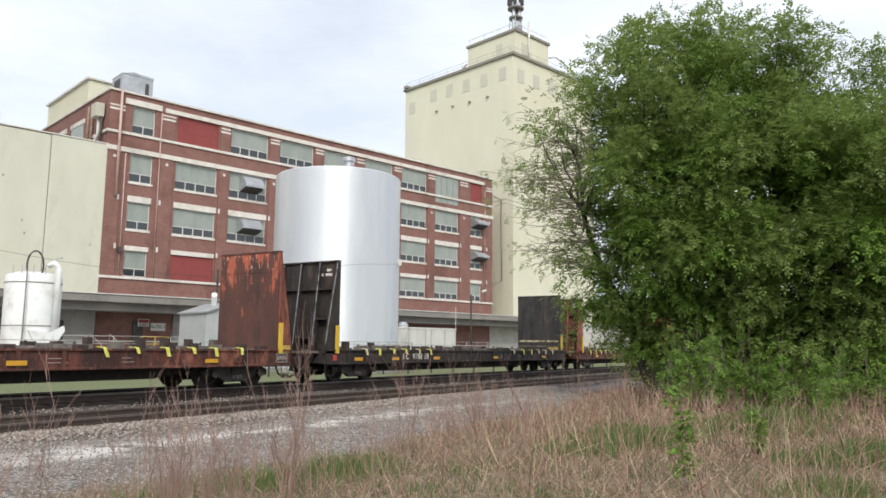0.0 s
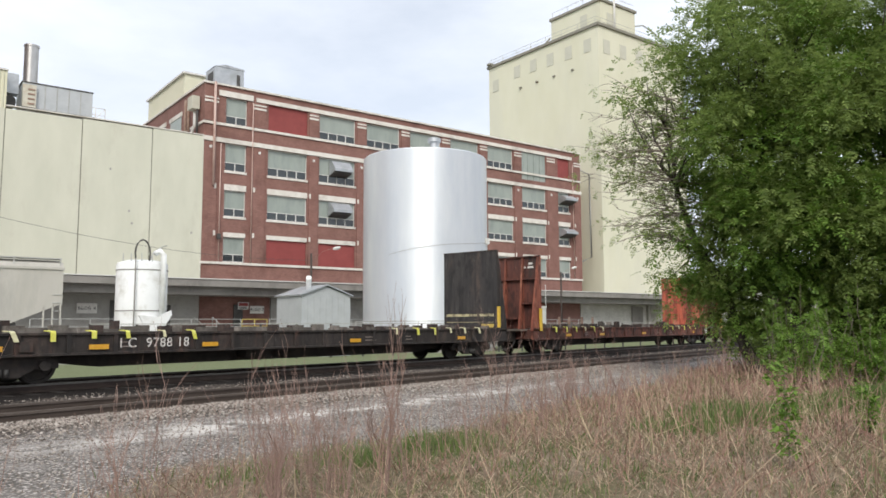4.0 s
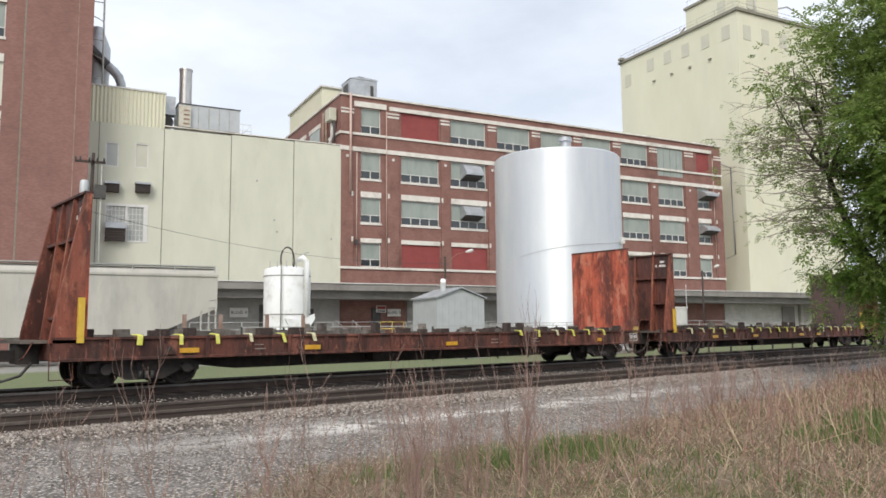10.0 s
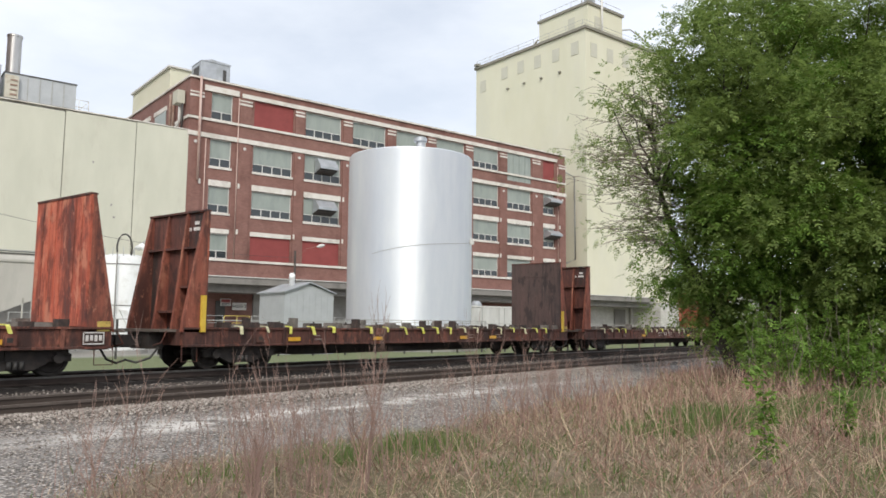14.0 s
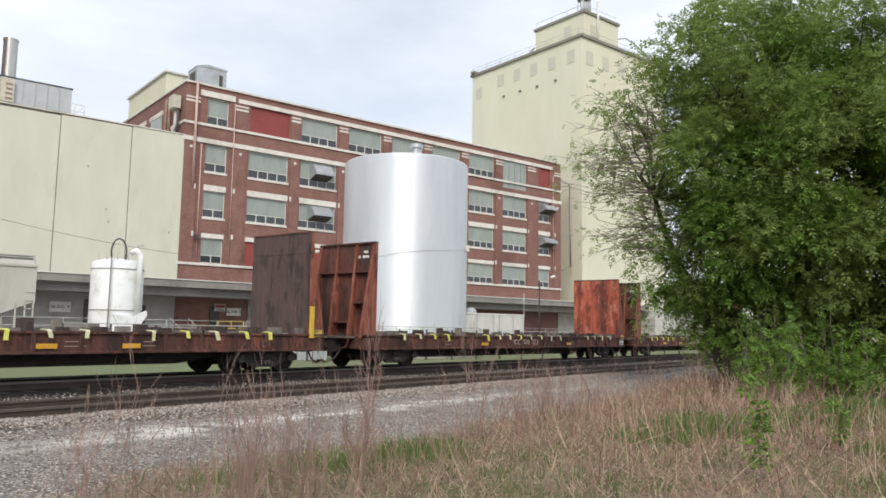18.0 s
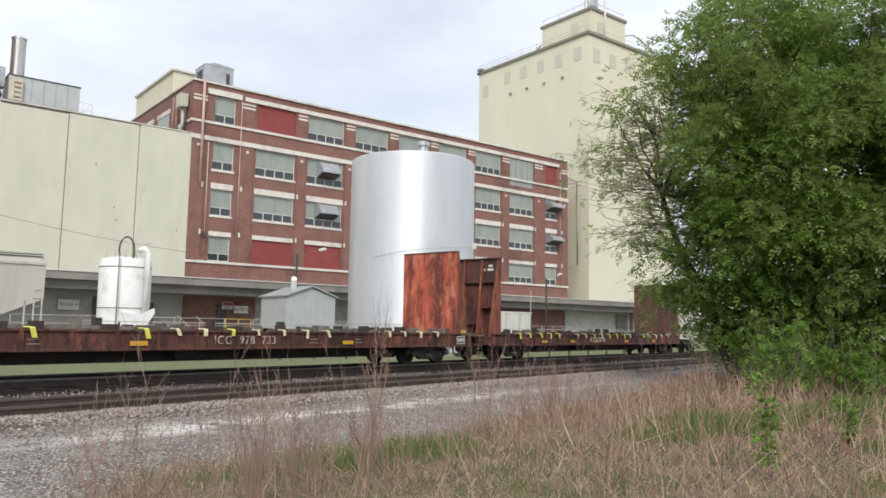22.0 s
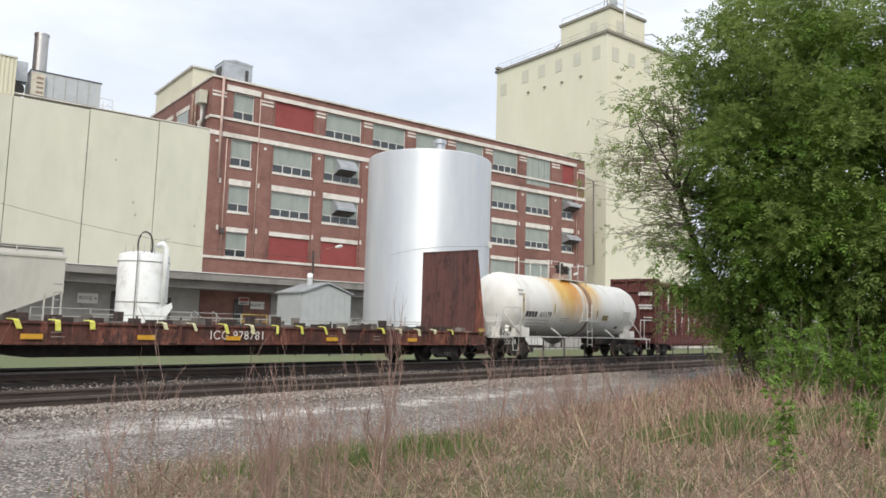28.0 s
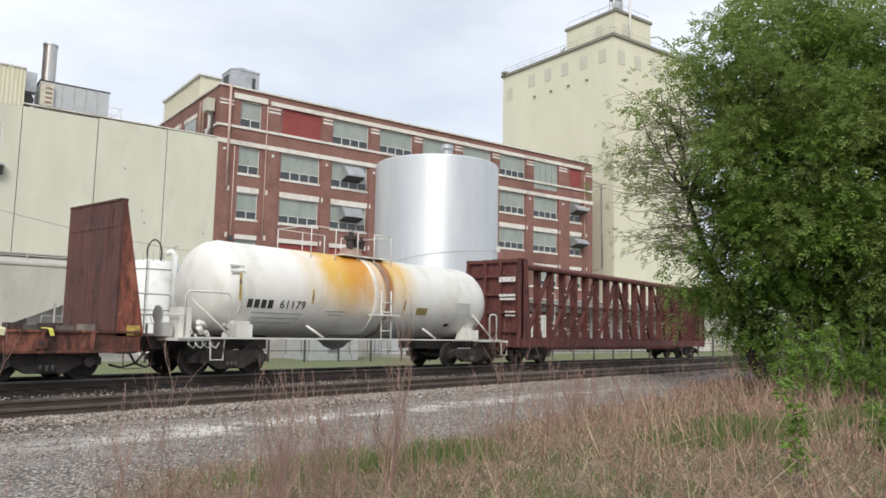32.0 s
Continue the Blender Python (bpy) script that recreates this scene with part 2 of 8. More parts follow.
def rusty(name, paint, worn, rust, amount=0.5, rough=0.8, primer=None):
    """Old freight car paint with rust patches, streaked downwards."""
    lo = 0.66 - 0.3 * amount
    m = surface(name, paint, worn, rough=rough, scale=2.2, stain=rust, stain_scale=1.5, stain_low=lo, stain_high=lo + 0.13, squash=(1, 1, 0.33), bump=0.35, grain=45)
    n, l = m.node_tree.nodes, m.node_tree.links
    p = n["Principled BSDF"]
    tc = [x for x in n if x.bl_idname == "ShaderNodeTexCoord"][0]
    col = p.inputs["Base Color"].links[0].from_socket
    grime = tuple(0.32 * c + 0.006 for c in paint)
    bare = tuple(min(1, 1.5 * c + 0.02) for c in worn)
    layers = ((1.1, (1, 1, 0.25), 0.53, 0.63, grime, 0.85), (1.9, (1, 1, 0.4), 0.55, 0.62, primer, 0.8), (7.0, (1, 1, 0.5), 0.6, 0.66, primer, 0.7)) if primer else ()
    for scale, squash, a, b, tone, k in ((6.0, (1, 1, 0.07), 0.5, 0.66, grime, 0.85), (2.6, (1, 1, 0.5), 0.54, 0.62, grime, 0.75), (9.0, (1, 1, 0.2), 0.6, 0.7, bare, 0.75), (16.0, (1, 1, 0.6), 0.58, 0.66, grime, 0.6), *layers):
        mp = n.new("ShaderNodeMapping")
        mp.inputs["Scale"].default_value = squash
        mp.inputs["Location"].default_value = (scale * 3.1, scale * 1.7, scale)
        l.new(tc.outputs["Object"], mp.inputs["Vector"])
        nz = n.new("ShaderNodeTexNoise")
        nz.inputs["Scale"].default_value, nz.inputs["Detail"].default_value, nz.inputs["Roughness"].default_value = scale, 7.0, 0.65
        l.new(mp.outputs[0], nz.inputs["Vector"])
        r = n.new("ShaderNodeMapRange")
        r.inputs["From Min"].default_value, r.inputs["From Max"].default_value, r.inputs["To Max"].default_value = a, b, k
        l.new(nz.outputs["Fac"], r.inputs["Value"])
        mx = n.new("ShaderNodeMix")
        mx.data_type = "RGBA"
        l.new(r.outputs[0], mx.inputs["Factor"])
        l.new(col, mx.inputs[6])
        mx.inputs[7].default_value = rgba(tone)
        col = mx.outputs[2]
    l.new(col, p.inputs["Base Color"])
    return m


CAR_RUST = rusty("rust_red_car_paint", (0.11, 0.039, 0.028), (0.165, 0.057, 0.038), (0.055, 0.032, 0.027), 0.62, primer=(0.30, 0.115, 0.075))
POST_RUST = rusty("orange_rust_post", (0.23, 0.068, 0.043), (0.31, 0.10, 0.062), (0.085, 0.037, 0.03), 0.5, primer=(0.38, 0.16, 0.10))
YELLOW_WORN = surface("worn_yellow_paint", (0.48, 0.34, 0.07), (0.58, 0.44, 0.13), scale=7, rough=0.7, stain=(0.10, 0.06, 0.04), stain_scale=5, stain_low=0.5, stain_high=0.62)
YELLOW_PALE = surface("faded_yellow_line_paint", (0.42, 0.37, 0.20), (0.52, 0.47, 0.29), scale=7, rough=0.7, stain=(0.09, 0.07, 0.055), stain_scale=4, stain_low=0.46, stain_high=0.6)
STENCIL = surface("faded_number_paint", (0.42, 0.37, 0.33), (0.55, 0.50, 0.46), scale=9, rough=0.8, stain=(0.12, 0.06, 0.045), stain_scale=6, stain_low=0.48, stain_high=0.6)
RED_PLATE = surface("red_plate", (0.45, 0.05, 0.04), (0.52, 0.08, 0.06), scale=8, rough=0.6)
BOARD_GREY = surface("greyed_chock_timber", (0.10, 0.088, 0.078), (0.20, 0.18, 0.16), scale=5, rough=0.9, stain=(0.06, 0.045, 0.038), stain_scale=2.0, vary=0.3)
CAR_BLACK = rusty("black_car_paint", (0.026, 0.021, 0.019), (0.042, 0.034, 0.03), (0.085, 0.043, 0.032), 0.42, primer=(0.07, 0.05, 0.042))
CAR_BROWN = rusty("brown_car_paint", (0.09, 0.036, 0.027), (0.13, 0.05, 0.037), (0.06, 0.034, 0.029), 0.5, primer=(0.24, 0.085, 0.055))
FACE_ORANGE = rusty("orange_rust_sheet", (0.41, 0.082, 0.045), (0.50, 0.125, 0.07), (0.10, 0.036, 0.03), 0.58, primer=(0.52, 0.20, 0.125))
FACE_PATCHY = rusty("patchy_rust_sheet", (0.085, 0.036, 0.03), (0.13, 0.05, 0.038), (0.46, 0.13, 0.07), 0.5)


def peeling(name):
    """Dark sheet whose orange coat peels in drips, most of it left near the top."""
    m = surface(name, (0.075, 0.034, 0.028), (0.115, 0.048, 0.037), rough=0.85, scale=2.2, stain=(0.045, 0.03, 0.026), stain_scale=1.5, squash=(1, 1, 0.33), bump=0.35, grain=45)
    n, l = m.node_tree.nodes, m.node_tree.links
    p = n["Principled BSDF"]
    tc = [x for x in n if x.bl_idname == "ShaderNodeTexCoord"][0]
    col = p.inputs["Base Color"].links[0].from_socket
    sep = n.new("ShaderNodeSeparateXYZ")
    l.new(tc.outputs["Object"], sep.inputs[0])
    for scale, squash, gain, low, tone in ((3.2, (1, 1, 0.22), 0.085, 0.56, (0.40, 0.105, 0.058)), (11.0, (1, 1, 0.4), 0.06, 0.63, (0.50, 0.30, 0.25))):
        mp = n.new("ShaderNodeMapping")
        mp.inputs["Scale"].default_value = squash
        l.new(tc.outputs["Object"], mp.inputs["Vector"])
        nz = n.new("ShaderNodeTexNoise")
        nz.inputs["Scale"].default_value, nz.inputs["Detail"].default_value, nz.inputs["Roughness"].default_value = scale, 8.0, 0.7
        l.new(mp.outputs[0], nz.inputs["Vector"])
        up = n.new("ShaderNodeMath")
        up.operation = "MULTIPLY_ADD"
        l.new(sep.outputs[2], up.inputs[0])
        up.inputs[1].default_value, up.inputs[2].default_value = gain, -3.0 * gain
        both = n.new("ShaderNodeMath")
        both.operation = "ADD"
        l.new(up.outputs[0], both.inputs[0])
        l.new(nz.outputs["Fac"], both.inputs[1])
        r = n.new("ShaderNodeMapRange")
        r.inputs["From Min"].default_value, r.inputs["From Max"].default_value = low, low + 0.04
        l.new(both.outputs[0], r.inputs["Value"])
        mx = n.new("ShaderNodeMix")
        mx.data_type = "RGBA"
        l.new(r.outputs[0], mx.inputs["Factor"])
        l.new(col, mx.inputs[6])
        mx.inputs[7].default_value = rgba(tone)
        col = mx.outputs[2]
    l.new(col, p.inputs["Base Color"])
    return m


FACE_PEELING = peeling("peeling_orange_sheet")
BOX_YELLOW = surface("yellowed_sheet", (0.54, 0.51, 0.42), (0.62, 0.59, 0.51), scale=3, rough=0.8, stain=(0.42, 0.32, 0.22), stain_scale=2.5)
PALE_EDGE = surface("pale_edge_strip", (0.22, 0.23, 0.25), (0.32, 0.33, 0.35), scale=9, rough=0.7, stain=(0.05, 0.045, 0.042), stain_scale=4, stain_low=0.5, stain_high=0.62)
FACE_BLACK = rusty("black_lined_sheet", (0.027, 0.025, 0.026), (0.05, 0.045, 0.044), (0.075, 0.055, 0.047), 0.4)
FACE_DARK = rusty("dark_brown_sheet", (0.075, 0.048, 0.044), (0.10, 0.062, 0.055), (0.055, 0.042, 0.04), 0.4)
FACE_MAROON = rusty("maroon_sheet", (0.10, 0.042, 0.036), (0.125, 0.052, 0.044), (0.075, 0.038, 0.034), 0.4)
# dark rust, deepened further to paint the shade between bulkhead posts
RIB_DARK = rusty("dark_rust_recess_shade", (0.095, 0.034, 0.026), (0.145, 0.05, 0.036), (0.036, 0.024, 0.021), 0.58)
DECK_WOOD = surface("weathered_deck_planks", (0.12, 0.10, 0.085), (0.20, 0.165, 0.14), scale=3, rough=0.95, vary=0.2)
STAKE = surface("rusty_stake_pocket", (0.03, 0.025, 0.023), (0.075, 0.05, 0.042), scale=7, rough=0.9)
TRUCK = surface("sooty_cast_steel", (0.028, 0.024, 0.022), (0.05, 0.042, 0.038), scale=5, rough=0.85, stain=(0.075, 0.05, 0.04), stain_scale=2)
WHEEL = surface("worn_wheel_steel", (0.03, 0.026, 0.024), (0.055, 0.046, 0.04), scale=6, rough=0.7, metal=0.3)
STRAP_YELLOW = surface("yellow_strap", (0.66, 0.64, 0.07), (0.76, 0.75, 0.22), scale=8, rough=0.6)
# strap yellow paled to paint in the wash-out of strong light
STRAP_PALE = surface("washed_out_strap", (0.64, 0.61, 0.36), (0.74, 0.71, 0.48), scale=8, rough=0.6)
REFLECT = surface("yellow_reflector", (0.60, 0.30, 0.02), (0.68, 0.38, 0.04), scale=6, rough=0.4)
YELLOW_PAINT = surface("yellow_paint", (0.62, 0.40, 0.04), (0.70, 0.48, 0.07), scale=6, rough=0.6)
TANK_CAR_WHITE = surface("white_tank_car_paint", (0.70, 0.69, 0.64), (0.78, 0.77, 0.73), scale=1.4, rough=0.5, stain=(0.52, 0.50, 0.44), stain_scale=0.9, squash=(1, 1, 0.5), bump=0.08)
OLD_PLACARD = surface("old_placard", (0.22, 0.17, 0.06), (0.30, 0.24, 0.10), scale=6, rough=0.7)
FADED_PATCH = surface("faded_grey_patch", (0.50, 0.50, 0.48), (0.58, 0.58, 0.56), scale=5, rough=0.7)
CENTRE_BEAM = rusty("oxide_red_car_paint", (0.115, 0.035, 0.03), (0.15, 0.047, 0.039), (0.10, 0.036, 0.032), 0.45)
RAIL = surface("rusty_rail_side", (0.026, 0.018, 0.015), (0.045, 0.031, 0.026), scale=4, rough=0.85)
RAIL_OLD = surface("brown_rusted_rail_side", (0.05, 0.036, 0.029), (0.085, 0.064, 0.052), scale=4, rough=0.9, squash=(0.3, 1, 2), stain=(0.035, 0.026, 0.022), stain_scale=1.0)
RAIL_RUST = surface("rust_filmed_rail_head", (0.085, 0.067, 0.056), (0.13, 0.105, 0.09), scale=6, rough=0.75, metal=0.2)
RAIL_HEAD = surface("polished_rail_head", (0.11, 0.10, 0.095), (0.17, 0.16, 0.15), scale=6, rough=0.5, metal=0.6)
TIE = surface("creosoted_sleeper", (0.018, 0.014, 0.012), (0.032, 0.025, 0.021), scale=5, rough=0.95, vary=0.25)
BARK = surface("grey_bark", (0.05, 0.042, 0.034), (0.09, 0.076, 0.062), scale=8, rough=0.95, squash=(1, 1, 0.3), bump=0.5)
TWIG = surface("bare_twig_bark", (0.16, 0.13, 0.105), (0.24, 0.20, 0.165), scale=8, rough=0.95)


def island_material(name, tones, rough=0.7, trans=0.0):
    """Leaves, blades and stones: each piece its own tone."""
    m = bpy.data.materials.new(name)
    m.use_nodes = True
    n, l = m.node_tree.nodes, m.node_tree.links
    p = n["Principled BSDF"]
    g = n.new("ShaderNodeNewGeometry")
    ramp = n.new("ShaderNodeValToRGB")
    ramp.color_ramp.interpolation = "LINEAR"
    while len(ramp.color_ramp.elements) < len(tones):
        ramp.color_ramp.elements.new(0.5)
    for i, c in enumerate(tones):
        ramp.color_ramp.elements[i].position = i / (len(tones) - 1)
        ramp.color_ramp.elements[i].color = rgba(c)
    l.new(g.outputs["Random Per Island"], ramp.inputs[0])
    l.new(ramp.outputs[0], p.inputs["Base Color"])
    p.inputs["Roughness"].default_value = rough
    p.inputs["Specular IOR Level"].default_value = 0.3
    if trans:
        tb = n.new("ShaderNodeBsdfTranslucent")
        l.new(ramp.outputs[0], tb.inputs[0])
        ms = n.new("ShaderNodeMixShader")
        ms.inputs[0].default_value = trans
        l.new(p.outputs[0], ms.inputs[1])
        l.new(tb.outputs[0], ms.inputs[2])
        l.new(ms.outputs[0], n["Material Output"].inputs[0])
    return m


LEAF = island_material("tree_leaf", [(0.13, 0.195, 0.052), (0.215, 0.295, 0.078), (0.30, 0.385, 0.11), (0.165, 0.235, 0.076)], 0.6, 0.48)
LEAF_BRIGHT = island_material("young_and_lit_leaf", [(0.095, 0.185, 0.03), (0.15, 0.255, 0.043), (0.205, 0.32, 0.06)], 0.55, 0.35)
GRASS = island_material("green_grass_blade", [(0.085, 0.135, 0.04), (0.13, 0.19, 0.06), (0.20, 0.225, 0.085), (0.10, 0.155, 0.045)], 0.7, 0.3)
STRAW = island_material("dry_straw", [(0.26, 0.19, 0.13), (0.42, 0.32, 0.228), (0.15, 0.105, 0.075), (0.53, 0.425, 0.31), (0.30, 0.24, 0.155)], 0.8, 0.15)
STEM = island_material("tan_dry_stem", [(0.38, 0.29, 0.19), (0.54, 0.43, 0.30), (0.26, 0.185, 0.125), (0.44, 0.33, 0.22)], 0.8)
WEED_STALK = island_material("dark_weed_stalk", [(0.10, 0.062, 0.052), (0.18, 0.115, 0.095), (0.31, 0.21, 0.175), (0.14, 0.098, 0.082)], 0.85)
REDSTALK = island_material("reddish_dry_stalk", [(0.13, 0.075, 0.06), (0.27, 0.15, 0.118), (0.43, 0.27, 0.21), (0.19, 0.12, 0.098)], 0.8)
GRAVEL = island_material("crushed_stone", [(0.075, 0.06, 0.05), (0.22, 0.186, 0.16), (0.38, 0.335, 0.295), (0.12, 0.097, 0.08), (0.48, 0.435, 0.39), (0.17, 0.14, 0.118)], 0.9)


# ---- mesh helpers ----
def part(name, bm, material, parent=None, label=""):
    """Link a bmesh (or a mesh) as one object under a thing or a part."""
    if isinstance(bm, bpy.types.Mesh):
        me = bm
    else:
        me = bpy.data.meshes.new(name)
        bmesh.ops.recalc_face_normals(bm, faces=bm.faces)
        bm.to_mesh(me)
        bm.free()
        me.materials.append(material)
    ob = new(name, me)
    if parent is not None:
        ob.parent = parent
    if label:
        ob["label"] = label
    return ob


def empty(name, m, label, category, group="", kind=""):
    ob = new(name)
    ob.empty_display_size = 0.3
    ob.matrix_world = m
    return tagged(ob, label, category, group, kind)


def box(bm, x0, y0, z0, x1, y1, z1, m=None):
    vs = [bm.verts.new(Vector((x, y, z)) if m is None else m @ Vector((x, y, z))) for z in (z0, z1) for x, y in ((x0, y0), (x1, y0), (x1, y1), (x0, y1))]
    for f in ((3, 2, 1, 0), (4, 5, 6, 7), (0, 1, 5, 4), (1, 2, 6, 5), (2, 3, 7, 6), (3, 0, 4, 7)):
        bm.faces.new([vs[i] for i in f])
    return bm


def boxes(*args):
    bm = bmesh.new()
    for a in args:
        box(bm, *a)
    return bm


def rod(bm, a, b, r, seg=8, r2=None, caps=True):
    """A round bar from a to b."""
    a, b = Vector(a), Vector(b)
    r2 = r if r2 is None else r2
    q = (b - a).to_track_quat("Z", "Y")
    ra, rb = [], []
    for i in range(seg):
        t = 2 * math.pi * i / seg
        o = Vector((math.cos(t), math.sin(t), 0))
        ra.append(bm.verts.new(a + q @ (o * r)))
        rb.append(bm.verts.new(b + q @ (o * r2)))
    for i in range(seg):
        f = bm.faces.new((ra[i], ra[(i + 1) % seg], rb[(i + 1) % seg], rb[i]))
        f.smooth = seg > 5
    if caps:
        bm.faces.new(ra[::-1])
        bm.faces.new(rb)
    return bm


def pipe(bm, pts, r, seg=7):
    """A bent round tube along the points, one closed skin."""
    pts = [Vector(p) for p in pts]
    rings = []
    up = Vector((0.31, 0.17, 0.93))
    for i, p in enumerate(pts):
        d = (pts[min(i + 1, len(pts) - 1)] - pts[max(i - 1, 0)]).normalized()
        s = d.cross(up if abs(d.dot(up)) < 0.95 else Vector((1, 0, 0))).normalized()
        t = d.cross(s)
        rings.append([bm.verts.new(p + (s * math.cos(6.28319 * k / seg) + t * math.sin(6.28319 * k / seg)) * r) for k in range(seg)])
    for a, b in zip(rings, rings[1:]):
        for k in range(seg):
            f = bm.faces.new((a[k], a[(k + 1) % seg], b[(k + 1) % seg], b[k]))
            f.smooth = seg > 5
    bm.faces.new(rings[0][::-1])
    bm.faces.new(rings[-1])
    return bm


def prism(bm, outline, axis, lo, hi, m=None):
    """Extrude a flat outline (pairs) along an axis: x gives (y, z), y gives (x, z), z gives (x, y)."""
    def at(p, d):
        v = {"x": (d, p[0], p[1]), "y": (p[0], d, p[1]), "z": (p[0], p[1], d)}[axis]
        return Vector(v) if m is None else m @ Vector(v)
    a = [bm.verts.new(at(p, lo)) for p in outline]
    b = [bm.verts.new(at(p, hi)) for p in outline]
    n = len(outline)
    bm.faces.new(a[::-1])
    bm.faces.new(b)
    for i in range(n):
        bm.faces.new((a[i], a[(i + 1) % n], b[(i + 1) % n], b[i]))
    return bm


def lathe(bm, profile, centre=(0, 0, 0), axis="z", seg=48, smooth=True):
    """Turn a profile of (radius, height) about an axis."""
    c = Vector(centre)
    rings = []
    for r, h in profile:
        ring = []
        for i in range(seg):
            t = 2 * math.pi * i / seg
            v = Vector((r * math.cos(t), r * math.sin(t), h))
            if axis == "x":
                v = Vector((h, r * math.cos(t), r * math.sin(t)))
            elif axis == "y":
                v = Vector((r * math.cos(t), h, r * math.sin(t)))
            ring.append(bm.verts.new(c + v))
        rings.append(ring)
    for p, q in zip(rings, rings[1:]):
        for i in range(seg):
            f = bm.faces.new((p[i], p[(i + 1) % seg], q[(i + 1) % seg], q[i]))
            f.smooth = smooth
    bm.faces.new(rings[0][::-1])
    bm.faces.new(rings[-1])
    # crisp shading where the profile turns sharply
    for k, ring in enumerate(rings):
        crisp = k in (0, len(rings) - 1)
        if not crisp:
            (ra, ha), (rb, hb), (rc, hc) = profile[k - 1:k + 2]
            one, two = Vector((rb - ra, hb - ha)), Vector((rc - rb, hc - hb))
            crisp = one.length > 0 and two.length > 0 and one.angle(two) > 0.6
        if crisp:
            for i in range(seg):
                e = bm.edges.get((ring[i], ring[(i + 1) % seg]))
                if e:
                    e.smooth = False
    return bm


def lettering(name, text, size, m, material, parent, depth=0.006):
    """Raised letters, as a mesh; the text reads along local x, with z up."""
    cu = bpy.data.curves.new(name, "FONT")
    cu.body, cu.size, cu.extrude, cu.align_x, cu.align_y, cu.space_character = text, size, depth, "CENTER", "CENTER", 1.12
    tmp = new(name, cu)
    dg = bpy.context.evaluated_depsgraph_get()
    me = bpy.data.meshes.new_from_object(tmp.evaluated_get(dg))
    bpy.data.objects.remove(tmp)
    me.transform(m @ pose(0, 0, 0, 90, 0, 0))
    me.materials.clear()
    me.materials.append(material)
    return part(name, me, material, parent)


def strip_mesh(name, verts, faces, material):
    me = bpy.data.meshes.new(name)
    me.from_pydata(verts, [], faces)
    me.materials.append(material)
    return me

# ---- ground ----
def soft(a, b, x):
    t = min(1.0, max(0.0, (x - a) / (b - a)))
    return t * t * (3 - 2 * t)


def edge_y(x):
    """Where the grass gives way to the gravel strip beside the track."""
    return 7.6 + 0.3 * math.sin(x * 0.55) + 0.22 * math.sin(x * 1.7 + 1) + 2.0 * soft(13, 30, x) - 1.3 * soft(5.2, 2.5, x)


def ground_z(x, y):
    z = 0.05 * noise.noise((x * 0.25, y * 0.25, 0)) + 0.02 * noise.noise((x * 1.1, y * 1.1, 3))
    z *= soft(16, 9, y) if y < 30 else 1.0
    # low ballast round the near track, a higher shoulder under the main one
    z += 0.055 * soft(11.6, 13.4, y) * soft(22.5, 20.6, y)
    z += 0.17 * soft(15.55, 16.25, y) * soft(21.6, 20.2, y) + 0.02 * noise.noise((x * 2.1, y * 2.1, 8)) * soft(13.0, 13.4, y) * soft(17.0, 16.6, y)
    z -= 0.03 * soft(13.95, 14.05, y) * soft(15.55, 15.45, y)
    return z


